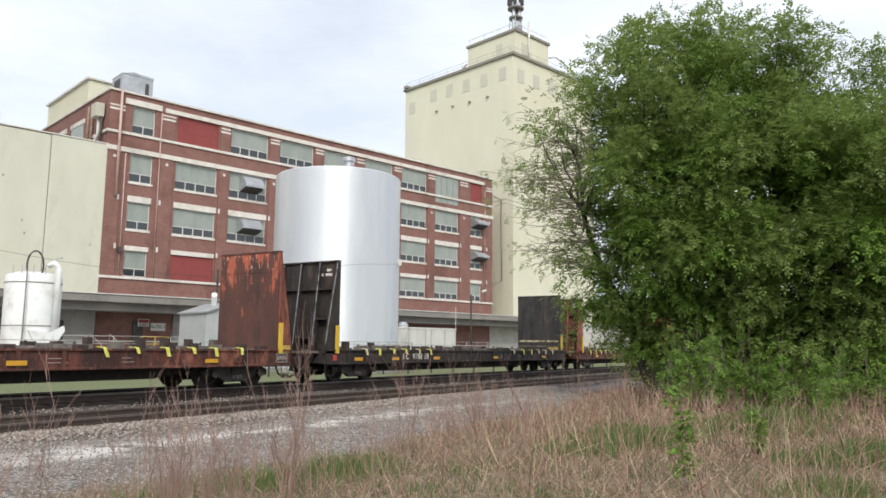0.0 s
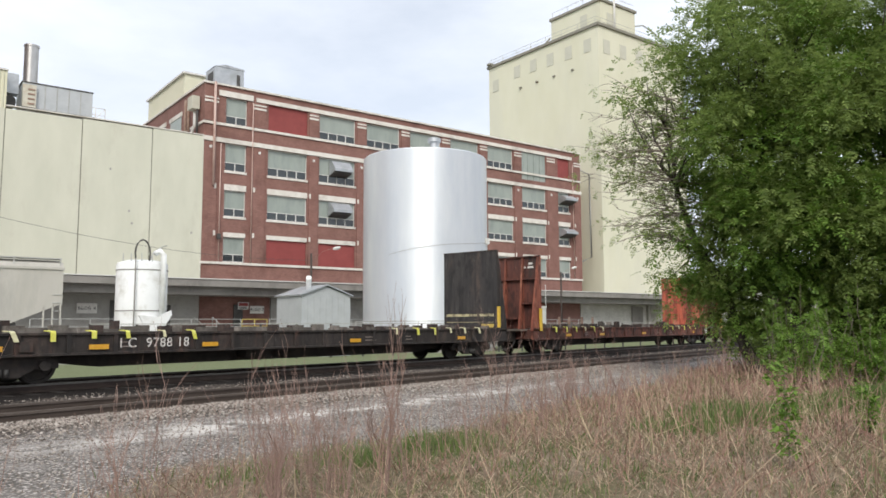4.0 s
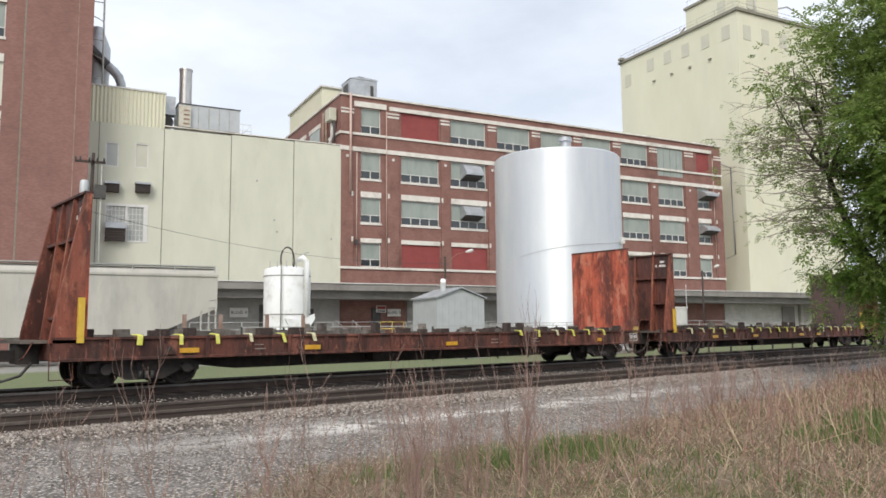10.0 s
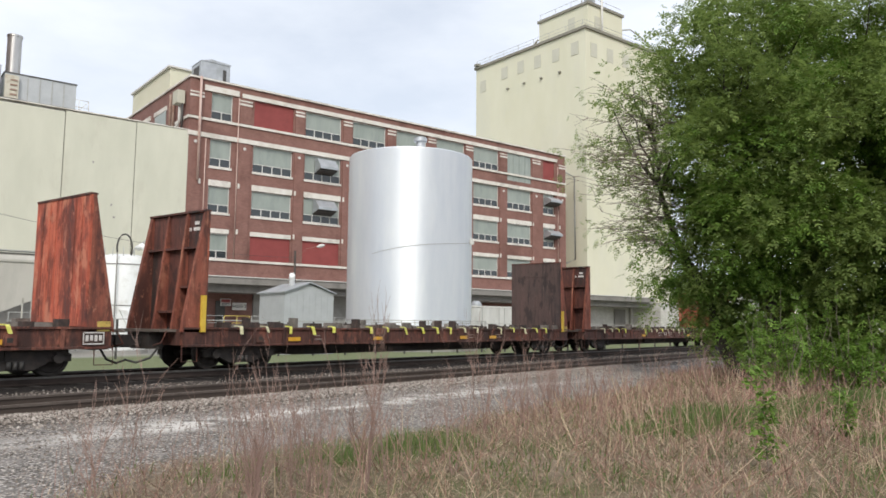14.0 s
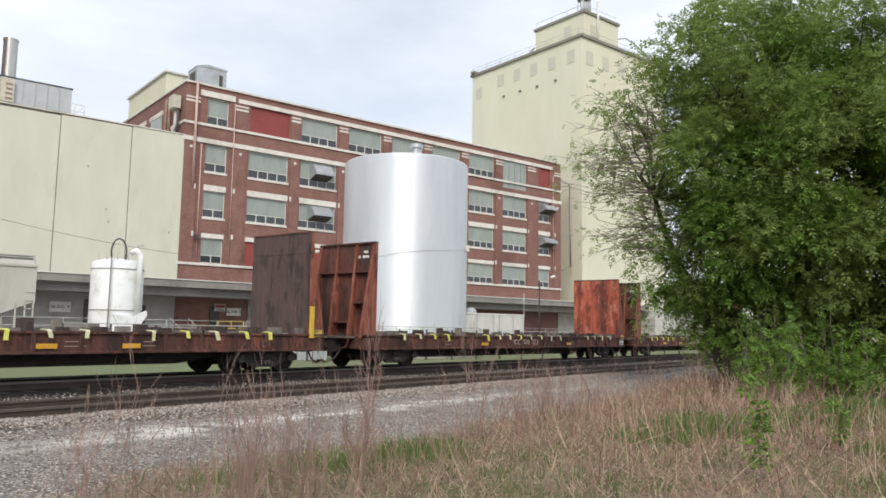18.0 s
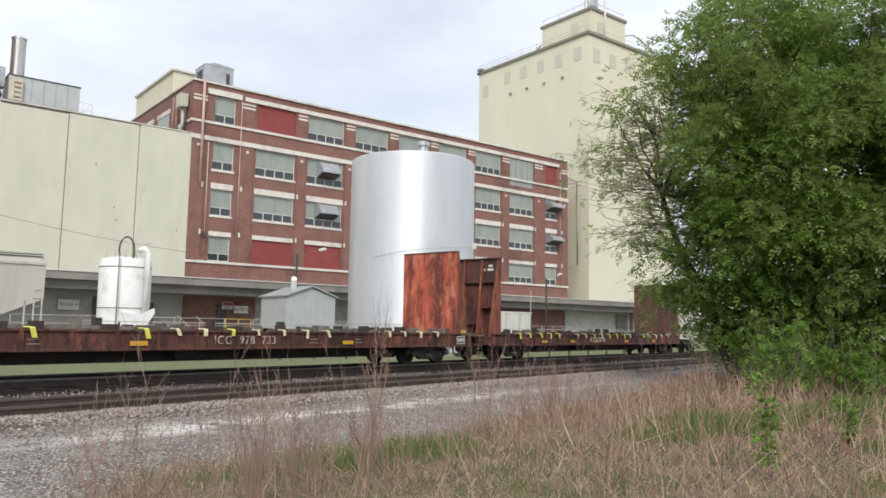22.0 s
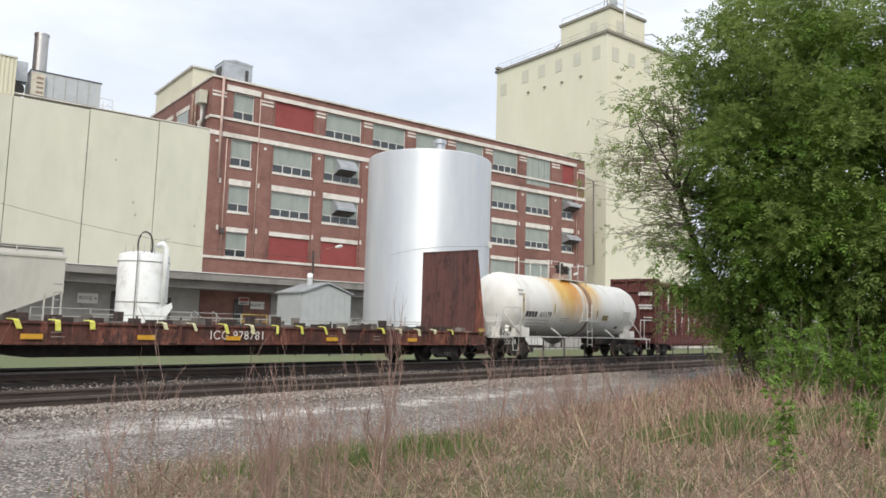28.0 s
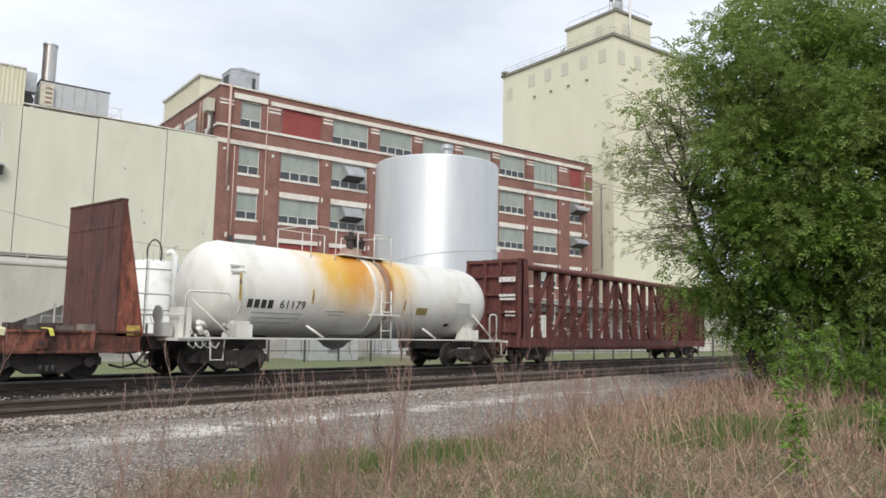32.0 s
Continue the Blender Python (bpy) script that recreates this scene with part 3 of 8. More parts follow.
def ground_sheet():
    xs = [-2200, -900, -350, -160] + [-90 + 10 * i for i in range(8)] + [-14 + 0.5 * i for i in range(130)] + [52 + 6 * i for i in range(22)] + [260, 420, 900, 2200]
    ys = [-2200, -600, -150, -50, -20, -8] + [-4 + 0.5 * i for i in range(34)] + [13.1 + 0.125 * i for i in range(80)] + [23.5 + 2 * i for i in range(30)] + [95, 140, 260, 700, 2200]
    verts = [(x, y, ground_z(x, y)) for y in ys for x in xs]
    w = len(xs)
    faces = [(j * w + i, j * w + i + 1, (j + 1) * w + i + 1, (j + 1) * w + i) for j in range(len(ys) - 1) for i in range(w - 1)]
    m = bpy.data.materials.new("grass_gravel_and_ballast")
    m.use_nodes = True
    n, l = m.node_tree.nodes, m.node_tree.links
    p = n["Principled BSDF"]
    p.inputs["Roughness"].default_value = 0.95
    p.inputs["Specular IOR Level"].default_value = 0.2
    tc = n.new("ShaderNodeTexCoord")
    sep = n.new("ShaderNodeSeparateXYZ")
    l.new(tc.outputs["Object"], sep.inputs[0])

    def tex(kind, scale, **kw):
        t = n.new(kind)
        t.inputs["Scale"].default_value = scale
        for k, v in kw.items():
            t.inputs[k].default_value = v
        l.new(tc.outputs["Object"], t.inputs["Vector"])
        return t

    def mix(fac, a, b):
        x = n.new("ShaderNodeMix")
        x.data_type = "RGBA"
        for s, v in ((x.inputs["Factor"], fac), (x.inputs[6], a), (x.inputs[7], b)):
            if isinstance(v, tuple):
                s.default_value = rgba(v)
            elif isinstance(v, float):
                s.default_value = v
            else:
                l.new(v, s)
        return x.outputs[2]

    def span(sock, a, b):
        x = n.new("ShaderNodeMapRange")
        x.inputs["From Min"].default_value, x.inputs["From Max"].default_value = a, b
        l.new(sock, x.inputs["Value"])
        return x.outputs[0]

    def math_node(op, a, b):
        x = n.new("ShaderNodeMath")
        x.operation = op
        for s, v in ((x.inputs[0], a), (x.inputs[1], b)):
            if isinstance(v, (int, float)):
                s.default_value = v
            else:
                l.new(v, s)
        return x.outputs[0]

    wob = tex("ShaderNodeTexNoise", 0.45, Detail=6.0)
    yw = math_node("ADD", sep.outputs[1], math_node("MULTIPLY", math_node("SUBTRACT", wob.outputs["Fac"], 0.5), 1.6))
    # grass with earth between
    fine = tex("ShaderNodeTexNoise", 9.0, Detail=8.0)
    broad = tex("ShaderNodeTexNoise", 0.5, Detail=5.0)
    grass = mix(span(broad.outputs["Fac"], 0.42, 0.6), mix(span(fine.outputs["Fac"], 0.35, 0.65), (0.15, 0.116, 0.082), (0.265, 0.21, 0.15)), mix(span(fine.outputs["Fac"], 0.35, 0.65), (0.085, 0.088, 0.036), (0.155, 0.14, 0.072)))
    lawn = mix(span(fine.outputs["Fac"], 0.3, 0.7), (0.13, 0.155, 0.075), (0.20, 0.22, 0.125))
    # crushed stone
    vor = tex("ShaderNodeTexVoronoi", 22.0)
    stone_tone = n.new("ShaderNodeValToRGB")
    for i, c in enumerate([(0.12, 0.108, 0.10), (0.66, 0.605, 0.56)]):
        stone_tone.color_ramp.elements[i].color = rgba(c)
    sv = n.new("ShaderNodeSeparateColor")
    l.new(vor.outputs["Color"], sv.inputs[0])
    l.new(sv.outputs[0], stone_tone.inputs[0])
    gravel = mix(span(vor.outputs["Distance"], 0.25, 0.62), stone_tone.outputs[0], (0.11, 0.10, 0.09))
    dusty = tex("ShaderNodeTexNoise", 1.3, Detail=6.0)
    gravel = mix(math_node("MULTIPLY", span(dusty.outputs["Fac"], 0.45, 0.68), 0.5), gravel, (0.33, 0.305, 0.28))
    # a pale dusty wheel track along the strip
    rut = math_node("ABSOLUTE", math_node("SUBTRACT", yw, 11.0), 0)
    rut_fac = math_node("MULTIPLY", span(rut, 0.75, 0.15), span(dusty.outputs["Fac"], 0.38, 0.5))
    rut_fac = math_node("MULTIPLY", rut_fac, math_node("MULTIPLY", span(sep.outputs[0], 3.0, 7.0), span(sep.outputs[0], 26.0, 14.0)))
    gravel = mix(math_node("MULTIPLY", rut_fac, 0.9), gravel, (0.63, 0.595, 0.555))
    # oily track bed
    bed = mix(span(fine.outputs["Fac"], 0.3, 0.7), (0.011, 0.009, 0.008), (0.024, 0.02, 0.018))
    edge = math_node("ADD", 7.8, math_node("MULTIPLY", span(sep.outputs[0], 13.0, 30.0), 2.0))
    edge = math_node("SUBTRACT", edge, math_node("MULTIPLY", span(sep.outputs[0], 5.2, 2.5), 1.3))
    base = mix(span(math_node("SUBTRACT", yw, edge), -0.35, 0.35), grass, gravel)
    # coarser clean stone up to the near rail, oily stone between the rails
    big = tex("ShaderNodeTexVoronoi", 15.0)
    bv = n.new("ShaderNodeSeparateColor")
    l.new(big.outputs["Color"], bv.inputs[0])
    big_tone = n.new("ShaderNodeValToRGB")
    for i, c in enumerate([(0.05, 0.04, 0.033), (0.40, 0.342, 0.29)]):
        big_tone.color_ramp.elements[i].color = rgba(c)
    l.new(bv.outputs[1], big_tone.inputs[0])
    coarse = mix(span(big.outputs["Distance"], 0.22, 0.5), big_tone.outputs[0], (0.06, 0.05, 0.044))
    base = mix(span(yw, 12.1, 12.7), base, coarse)
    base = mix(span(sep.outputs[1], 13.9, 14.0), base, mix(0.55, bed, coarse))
    base = mix(span(yw, 15.5, 15.7), base, coarse)
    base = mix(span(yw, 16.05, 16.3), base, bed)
    base = mix(span(yw, 20.3, 20.9), base, lawn)
    yard = mix(span(fine.outputs["Fac"], 0.3, 0.7), (0.25, 0.24, 0.22), (0.34, 0.33, 0.30))
    base = mix(span(yw, 34.0, 36.0), base, yard)
    base = mix(span(yw, 90.0, 110.0), base, lawn)
    l.new(base, p.inputs["Base Color"])
    bp = n.new("ShaderNodeBump")
    bp.inputs["Strength"].default_value, bp.inputs["Distance"].default_value = 0.8, 0.03
    l.new(vor.outputs["Distance"], bp.inputs["Height"])
    l.new(bp.outputs[0], p.inputs["Normal"])
    me = strip_mesh("ground", verts, faces, m)
    me.polygons.foreach_set("use_smooth", [True] * len(me.polygons))
    tagged(new("ground", me), "dry grass and crushed grey stone beside the railway tracks", "ground", kind="structure")


ground_sheet()

# ---- factory ----
BLD = pose(0, 0, 0, 0, 0, -13.9)
WALL_Y = 61.0


def grid_wall(bm, u0, u1, z0, z1, y0, y1, holes):
    """A wall with openings through it, one closed skin: holes are (u0, u1, z0, z1)."""
    us = sorted({u0, u1, *[h[0] for h in holes], *[h[1] for h in holes]})
    zs = sorted({z0, z1, *[h[2] for h in holes], *[h[3] for h in holes]})
    pts = {}

    def v(i, j, k):
        if (i, j, k) not in pts:
            pts[i, j, k] = bm.verts.new((us[i], y1 if k else y0, zs[j]))
        return pts[i, j, k]

    def solid(i, j):
        if not (0 <= i < len(us) - 1 and 0 <= j < len(zs) - 1):
            return False
        mu, mz = (us[i] + us[i + 1]) / 2, (zs[j] + zs[j + 1]) / 2
        return not any(h[0] < mu < h[1] and h[2] < mz < h[3] for h in holes)

    for i in range(len(us) - 1):
        for j in range(len(zs) - 1):
            if not solid(i, j):
                continue
            for k in (0, 1):
                bm.faces.new((v(i, j, k), v(i + 1, j, k), v(i + 1, j + 1, k), v(i, j + 1, k)))
            for di, dj, e in ((-1, 0, ((i, j), (i, j + 1))), (1, 0, ((i + 1, j), (i + 1, j + 1))), (0, -1, ((i, j), (i + 1, j))), (0, 1, ((i, j + 1), (i + 1, j + 1)))):
                if not solid(i + di, j + dj):
                    bm.faces.new((v(*e[0], 0), v(*e[1], 0), v(*e[1], 1), v(*e[0], 1)))
    return bm


COLS = [(23.62, 25.5), (27.48, 31.29), (32.52, 36.33), (37.6, 41.4), (42.68, 46.5), (47.8, 51.6), (52.9, 56.6), (57.95, 61.7), (63.7, 65.6)]
ROWS = [(7.06, 9.15), (10.9, 13.12), (14.78, 17.14), (18.83, 21.12)]


def window(parent, u0, u1, z0, z1, panes, y=WALL_Y, blind=BLIND, split=0.31, sill=True, name="window"):
    """A steel window: translucent glazing above a row of small clear panes."""
    bm = bmesh.new()
    f, d0, d1 = 0.07, y + 0.14, y + 0.24
    zs = z0 + (z1 - z0) * split
    box(bm, u0, d0, z0, u1, d1, z0 + f)
    box(bm, u0, d0, z1 - f, u1, d1, z1)
    box(bm, u0, d0, z0 + f, u0 + f, d1, z1 - f)
    box(bm, u1 - f, d0, z0 + f, u1, d1, z1 - f)
    box(bm, u0 + f, d0, zs - 0.03, u1 - f, d1, zs + 0.03)
    w = (u1 - u0 - 2 * f) / panes
    for i in range(1, panes):
        box(bm, u0 + f + i * w - 0.035, d0, z0 + f, u0 + f + i * w + 0.035, d1, zs - 0.03)
    win = part(name, bm, WHITE_TRIM, parent)
    part("glazing", boxes((u0 + f, d0 + 0.03, zs + 0.03, u1 - f, d0 + 0.06, z1 - f)), blind, win, "greenish translucent glazing")
    for i in range(panes):
        a = u0 + f + i * w + (0.035 if i else 0)
        b = u0 + f + (i + 1) * w - (0.035 if i < panes - 1 else 0)
        part("pane", boxes((a, d0 + 0.04, z0 + f, b, d0 + 0.06, zs - 0.03)), PANE, win)
    if sill:
        part("sill", boxes((u0 - 0.06, y - 0.07, z0 - 0.19, u1 + 0.06, y + 0.14, z0 - 0.002)), STONE, win)
    return win


def hood_unit(parent, u0, u1, z0, z1):
    """A sheet-metal hood over an intake, jutting from a window."""
    bm = bmesh.new()
    y = WALL_Y + 0.1
    w = 1.15
    prism(bm, [(y, z1), (y - 0.5, z1 - 0.03), (y - w, z0 + 0.5), (y - w, z0 + 0.28), (y - w + 0.06, z0 + 0.28), (y - w + 0.06, z0 + 0.46), (y - 0.5, z1 - 0.1), (y, z1 - 0.07)], "x", u0, u1)
    for u in (u0, u1 - 0.03):
        prism(bm, [(y, z1 - 0.07), (y - 0.5, z1 - 0.1), (y - w + 0.06, z0 + 0.46), (y - w + 0.06, z0 + 0.28), (y, z0 - 0.05)], "x", u, u + 0.03)
    hood = part("intake_hood", bm, GALV, parent, "dull galvanised intake hood")
    # dark slab puts the shade beneath the hood into its colour
    part("underside_shade", prism(bmesh.new(), [(y + 0.05, z0 - 0.1), (y - 0.9, z0 + 0.14), (y - 0.9, z0 + 0.3), (y + 0.05, z0 + 0.2)], "x", u0 + 0.05, u1 - 0.05), STEEL_DARK, hood, "dark slab for the shaded underside of the hood")
    return hood


def factory():
    f = empty("brick_factory", BLD, "five-storey red brick factory with pale stone bands", "building")
    holes = [(u0, u1, z0, z1) for z0, z1 in ROWS for u0, u1 in COLS]
    holes.append((57.95, 61.7, 18.0, 18.83))
    wall = part("front_wall", grid_wall(bmesh.new(), 21.75, 67.45, 5.44, 22.05, WALL_Y, WALL_Y + 0.5, holes), BRICK, f, "red brick front wall with window openings")
    part("side_wall", boxes((21.75, WALL_Y + 0.5, 5.44, 22.25, WALL_Y + 24, 22.05)), BRICK, f)
    part("side_wall", boxes((66.95, WALL_Y + 0.5, 5.44, 67.45, WALL_Y + 24, 22.05)), BRICK, f)
    part("rear_wall", boxes((22.25, WALL_Y + 23.5, 5.44, 66.95, WALL_Y + 24, 22.05)), BRICK, f)
    part("roof", boxes((22.25, WALL_Y + 0.5, 21.2, 66.95, WALL_Y + 23.5, 21.5)), CONCRETE, f)
    # dark sheet painted in for the unlit rooms behind the windows
    part("interior_shade_sheet", boxes((22.3, WALL_Y + 1.2, 5.5, 66.9, WALL_Y + 1.3, 21.1)), STEEL_DARK, f)
    # piers stand a little proud between the bays
    for u0, u1 in [(21.75, 22.9), (26.1, 27.2), (31.45, 32.35), (36.5, 37.43), (41.57, 42.5), (46.65, 47.62), (51.75, 52.75), (56.75, 57.8), (61.85, 63.1), (66.3, 67.45)]:
        part("pier", boxes((u0, WALL_Y - 0.1, 6.9, u1, WALL_Y - 0.002, 17.08)), BRICK, f)
        part("pier", boxes((u0, WALL_Y - 0.1, 18.86, u1, WALL_Y - 0.002, 21.1)), BRICK, f)
        for z in (9.2, 13.15):
            part("stone_block", boxes((u0 + 0.02 if u0 > 23 else u1 - 0.2, WALL_Y - 0.13, z, u0 + 0.2 if u0 > 23 else u1 - 0.02, WALL_Y - 0.102, z + 0.42)), STONE, f)
        part("tie_plate", lathe(bmesh.new(), [(0.13, -0.03), (0.13, 0.03)], ((u0 + u1) / 2, WALL_Y - 0.13, 16.65), "y", 10), WHITE_TRIM, f, "round white tie plate")
    # stone bands and copings
    for z0, z1, d in [(6.84, 7.04, 0.12), (17.14, 17.52, 0.14), (18.6, 18.81, 0.12), (22.05, 22.2, 0.16)]:
        part("stone_band", boxes((21.62, WALL_Y - d, z0, 67.55, WALL_Y - 0.004 if z1 < 22.1 else WALL_Y + 0.6, z1)), STONE, f)
    part("stone_band", boxes((21.62, WALL_Y - 0.004, 17.14, 21.746, WALL_Y + 24, 17.52)), STONE, f)
    part("stone_band", boxes((21.62, WALL_Y - 0.004, 18.6, 21.746, WALL_Y + 24, 18.81)), STONE, f)
    part("stone_band", boxes((21.62, WALL_Y + 0.6, 22.05, 22.35, WALL_Y + 24, 22.2)), STONE, f)
    part("stone_band", boxes((26.3, WALL_Y - 0.13, 21.14, 66.0, WALL_Y - 0.004, 21.5)), STONE, f)
    part("stone_band", boxes((22.95, WALL_Y - 0.13, 21.14, 26.0, WALL_Y - 0.004, 21.62)), STONE, f)
    for u0, u1 in [(21.75, 22.9), (26.1, 27.2), (31.45, 32.35), (36.5, 37.43), (41.57, 42.5), (46.65, 47.62), (51.75, 52.75), (56.75, 57.8), (61.85, 63.1), (66.3, 67.45)]:
        part("stone_block", boxes((u0 - 0.03, WALL_Y - 0.14, 20.45, u1 + 0.03, WALL_Y - 0.101, 20.62)), STONE, f)
        part("stone_block", boxes((u0 - 0.03, WALL_Y - 0.14, 20.78, u1 + 0.03, WALL_Y - 0.101, 20.9)), STONE, f)
    for z0, z1 in [(9.15, 9.53), (13.12, 13.62)]:
        for u0, u1 in COLS:
            part("lintel", boxes((u0 - 0.03, WALL_Y - 0.05, z0 + 0.002, u1 + 0.03, WALL_Y - 0.003, z1)), STONE, f)
    part("coping", boxes((21.6, WALL_Y - 0.3, 5.44, 67.5, WALL_Y - 0.004, 5.56)), WHITE_TRIM, f, "thin white ledge above the canopy")
    for r, (z0, z1) in enumerate(ROWS):
        for c, (u0, u1) in enumerate(COLS):
            red = (r == 0 and c in (1, 2)) or (r == 3 and c in (1, 8))
            if red:
                part("infill_panel", boxes((u0, WALL_Y + 0.1, z0, u1, WALL_Y + 0.2, z1)), RED_PANEL, f, "red painted infill panel")
            elif r == 3 and c == 7:
                for i in range(4):
                    a = u0 + i * (u1 - u0) / 4
                    part("infill_panel", boxes((a + 0.03, WALL_Y + 0.05, 18.0, a + (u1 - u0) / 4 - 0.03, WALL_Y + 0.12, z1)), BLIND, f, "tall greenish glazing panel")
                part("dark_backing", boxes((u0, WALL_Y + 0.14, 18.0, u1, WALL_Y + 0.18, z1)), WHITE_TRIM, f)
            else:
                window(f, u0, u1, z0, z1, 2 if u1 - u0 < 2.5 else 4, sill=r in (1, 2))
    for u0, u1, z0, z1 in [(33.6, 35.5, 15.55, 16.85), (33.5, 35.5, 11.75, 12.95), (63.9, 65.9, 15.8, 16.75), (63.9, 65.9, 11.9, 12.85)]:
        hood_unit(f, u0, u1, z0, z1)
    # rain pipes and conduits on the left bay
    for pts, r in [([(22.55, WALL_Y - 0.3, 22.2), (22.55, WALL_Y - 0.3, 13.4)], 0.11), ([(23.2, WALL_Y - 0.12, 17.0), (23.2, WALL_Y - 0.12, 7.1)], 0.05), ([(26.0, WALL_Y - 0.12, 21.0), (26.0, WALL_Y - 0.12, 7.1)], 0.05), ([(66.1, WALL_Y - 0.12, 20.6), (66.1, WALL_Y - 0.12, 7.2)], 0.05)]:
        part("rain_pipe", pipe(bmesh.new(), pts, r), PINK_PIPE, f, "faded pinkish rain pipe")
    part("junction_box", boxes((23.0, WALL_Y - 0.35, 8.9, 23.3, WALL_Y - 0.11, 9.35)), STEEL_DARK, f)
    part("duct", pipe(bmesh.new(), [(21.4, WALL_Y + 1.3, 20.2), (21.4, WALL_Y + 1.3, 18.6), (21.35, WALL_Y + 1.9, 17.9), (21.35, WALL_Y + 2.6, 17.5)], 0.14, 8), WHITE_TRIM, f, "white vent pipe on the side wall")
    part("duct", pipe(bmesh.new(), [(21.45, WALL_Y + 0.85, 20.0), (21.45, WALL_Y + 0.85, 17.6)], 0.09, 8), STEEL_DARK, f, "dark pipe on the side wall")
    part("duct_box", boxes((20.95, WALL_Y + 0.75, 19.9, 21.6, WALL_Y + 1.85, 21.0)), CREAM_PATCH, f, "pale box on the side wall")
    for y in (WALL_Y + 3.2, WALL_Y + 4.0):
        part("rain_pipe", pipe(bmesh.new(), [(21.5, y, 21.4), (21.5, y, 17.6)], 0.12), RUST_PIPE, f)
    for y in (66.5, 71.0, 75.5):
        part("side_lintel", boxes((21.66, y, 20.4, 21.742, y + 3.4, 20.8)), STONE, f)
        part("side_window", boxes((21.7, y + 0.2, 18.83, 21.744, y + 3.2, 20.38)), BLIND, f, "greenish side window")
    # roof house and sheet-metal vent at the corner
    house = part("roof_house", boxes((21.9, 66.7, 21.5, 25.6, 77.5, 24.4)), CREAM, f, "cream rendered roof house")
    part("roof_edge", boxes((21.7, 66.5, 24.4, 25.7, 77.7, 24.55)), WHITE_TRIM, house, "pale roof edge")
    v = part("roof_vent", boxes((23.1, 62.4, 21.9, 25.7, 64.6, 24.15)), GALV, f, "galvanised roof vent house")
    bm = bmesh.new()
    prism(bm, [(23.05, 24.152), (24.0, 24.42), (25.75, 24.3), (25.75, 24.16)], "y", 62.36, 64.64)
    part("vent_cap", bm, GALV, v)
    part("louvre", boxes((25.05, 62.36, 22.5, 25.35, 62.396, 23.7)), STEEL_DARK, v)
    part("louvre", boxes((23.064, 62.9, 22.5, 23.096, 64.1, 23.8)), STEEL_DARK, v)
    return f


factory()


def warehouse():
    """Blind concrete wall between the two brick blocks, with a corrugated upper storey."""
    f = empty("concrete_warehouse", BLD, "blind beige concrete warehouse wall with dark panel joints", "building")
    y = WALL_Y - 0.1
    for u0, u1, z1 in [(7.36, 12.41, 17.3), (12.48, 17.56, 17.38), (17.63, 21.74, 17.45)]:
        part("wall_panel", boxes((u0, y, 5.3, u1, y + 0.4, z1)), BEIGE, f)
    part("joint", boxes((7.1, y + 0.06, 5.3, 21.74, y + 0.3, 17.25)), SEAM, f)
    holes = [(3.19, 4.13, 13.98, 15.85), (5.25, 6.22, 14.05, 15.95), (3.29, 6.31, 8.33, 11.21)]
    part("wall_panel", grid_wall(bmesh.new(), 2.0, 7.3, 0.0, 17.3, y, y + 0.4, holes), BEIGE, f)
    part("wall_base", boxes((7.36, y + 0.02, 0.0, 21.7, y + 0.4, 5.29)), CONCRETE, f, "grey concrete wall under the canopy")
    part("roof", boxes((2.0, y + 0.4, 16.9, 21.7, y + 30, 17.2)), CONCRETE, f)
    part("coping", boxes((7.3, y - 0.06, 17.48, 21.74, y + 0.5, 17.56)), STONE, f, "pale thin coping")
    for u0, u1, z0, z1 in holes[:2]:
        wf = part("window_frame", boxes((u0, y + 0.02, z0, u0 + 0.1, y + 0.2, z1), (u1 - 0.1, y + 0.02, z0, u1, y + 0.2, z1), (u0 + 0.1, y + 0.02, z0, u1 - 0.1, y + 0.2, z0 + 0.08), (u0 + 0.1, y + 0.02, z1 - 0.1, u1 - 0.1, y + 0.2, z1)), WHITE_TRIM, f)
        part("infill_panel", boxes((u0 + 0.1, y + 0.08, z0 + 0.08, u1 - 0.1, y + 0.16, z1 - 0.1)), BLIND_GREY if u0 < 4 else CREAM_PATCH, wf, "pale blocked window")
    part("joint", boxes((2.7, y - 0.02, 5.3, 2.76, y - 0.003, 17.3)), SEAM, f)
    u0, u1, z0, z1 = 3.29, 6.31, 8.33, 11.21
    w = part("window", boxes((u0, y - 0.03, z0, u0 + 0.14, y + 0.2, z1), (u1 - 0.3, y - 0.03, z0, u1, y + 0.2, z1), (u0 + 0.14, y - 0.03, z0, u1 - 0.3, y + 0.2, z0 + 0.12), (u0 + 0.14, y - 0.03, z1 - 0.2, u1 - 0.3, y + 0.2, z1), (4.72, y - 0.03, z0 + 0.12, 4.9, y + 0.2, z1 - 0.2)), WHITE_TRIM, f)
    part("glazing", boxes((u0 + 0.14, y + 0.1, z0 + 0.12, u1 - 0.3, y + 0.16, z1 - 0.2)), BLIND_GREY, w, "grey translucent glazing")
    for k in range(5):
        a = 3.5 + 0.26 * k
        part("security_bar", boxes((a, y + 0.03, z0 + 0.13, a + 0.05, y + 0.06, z1 - 0.21)), WHITE_TRIM, w)
        part("security_bar", boxes((a + 1.45, y + 0.03, z0 + 0.13, a + 1.5, y + 0.06, z1 - 0.21)), WHITE_TRIM, w)
    for k in range(6):
        z = z0 + 0.35 + 0.4 * k
        part("security_bar", boxes((3.45, y + 0.065, z, 4.71, y + 0.085, z + 0.05)), WHITE_TRIM, w)
        part("security_bar", boxes((4.91, y + 0.065, z + 0.15, 5.99, y + 0.085, z + 0.2)), WHITE_TRIM, w)
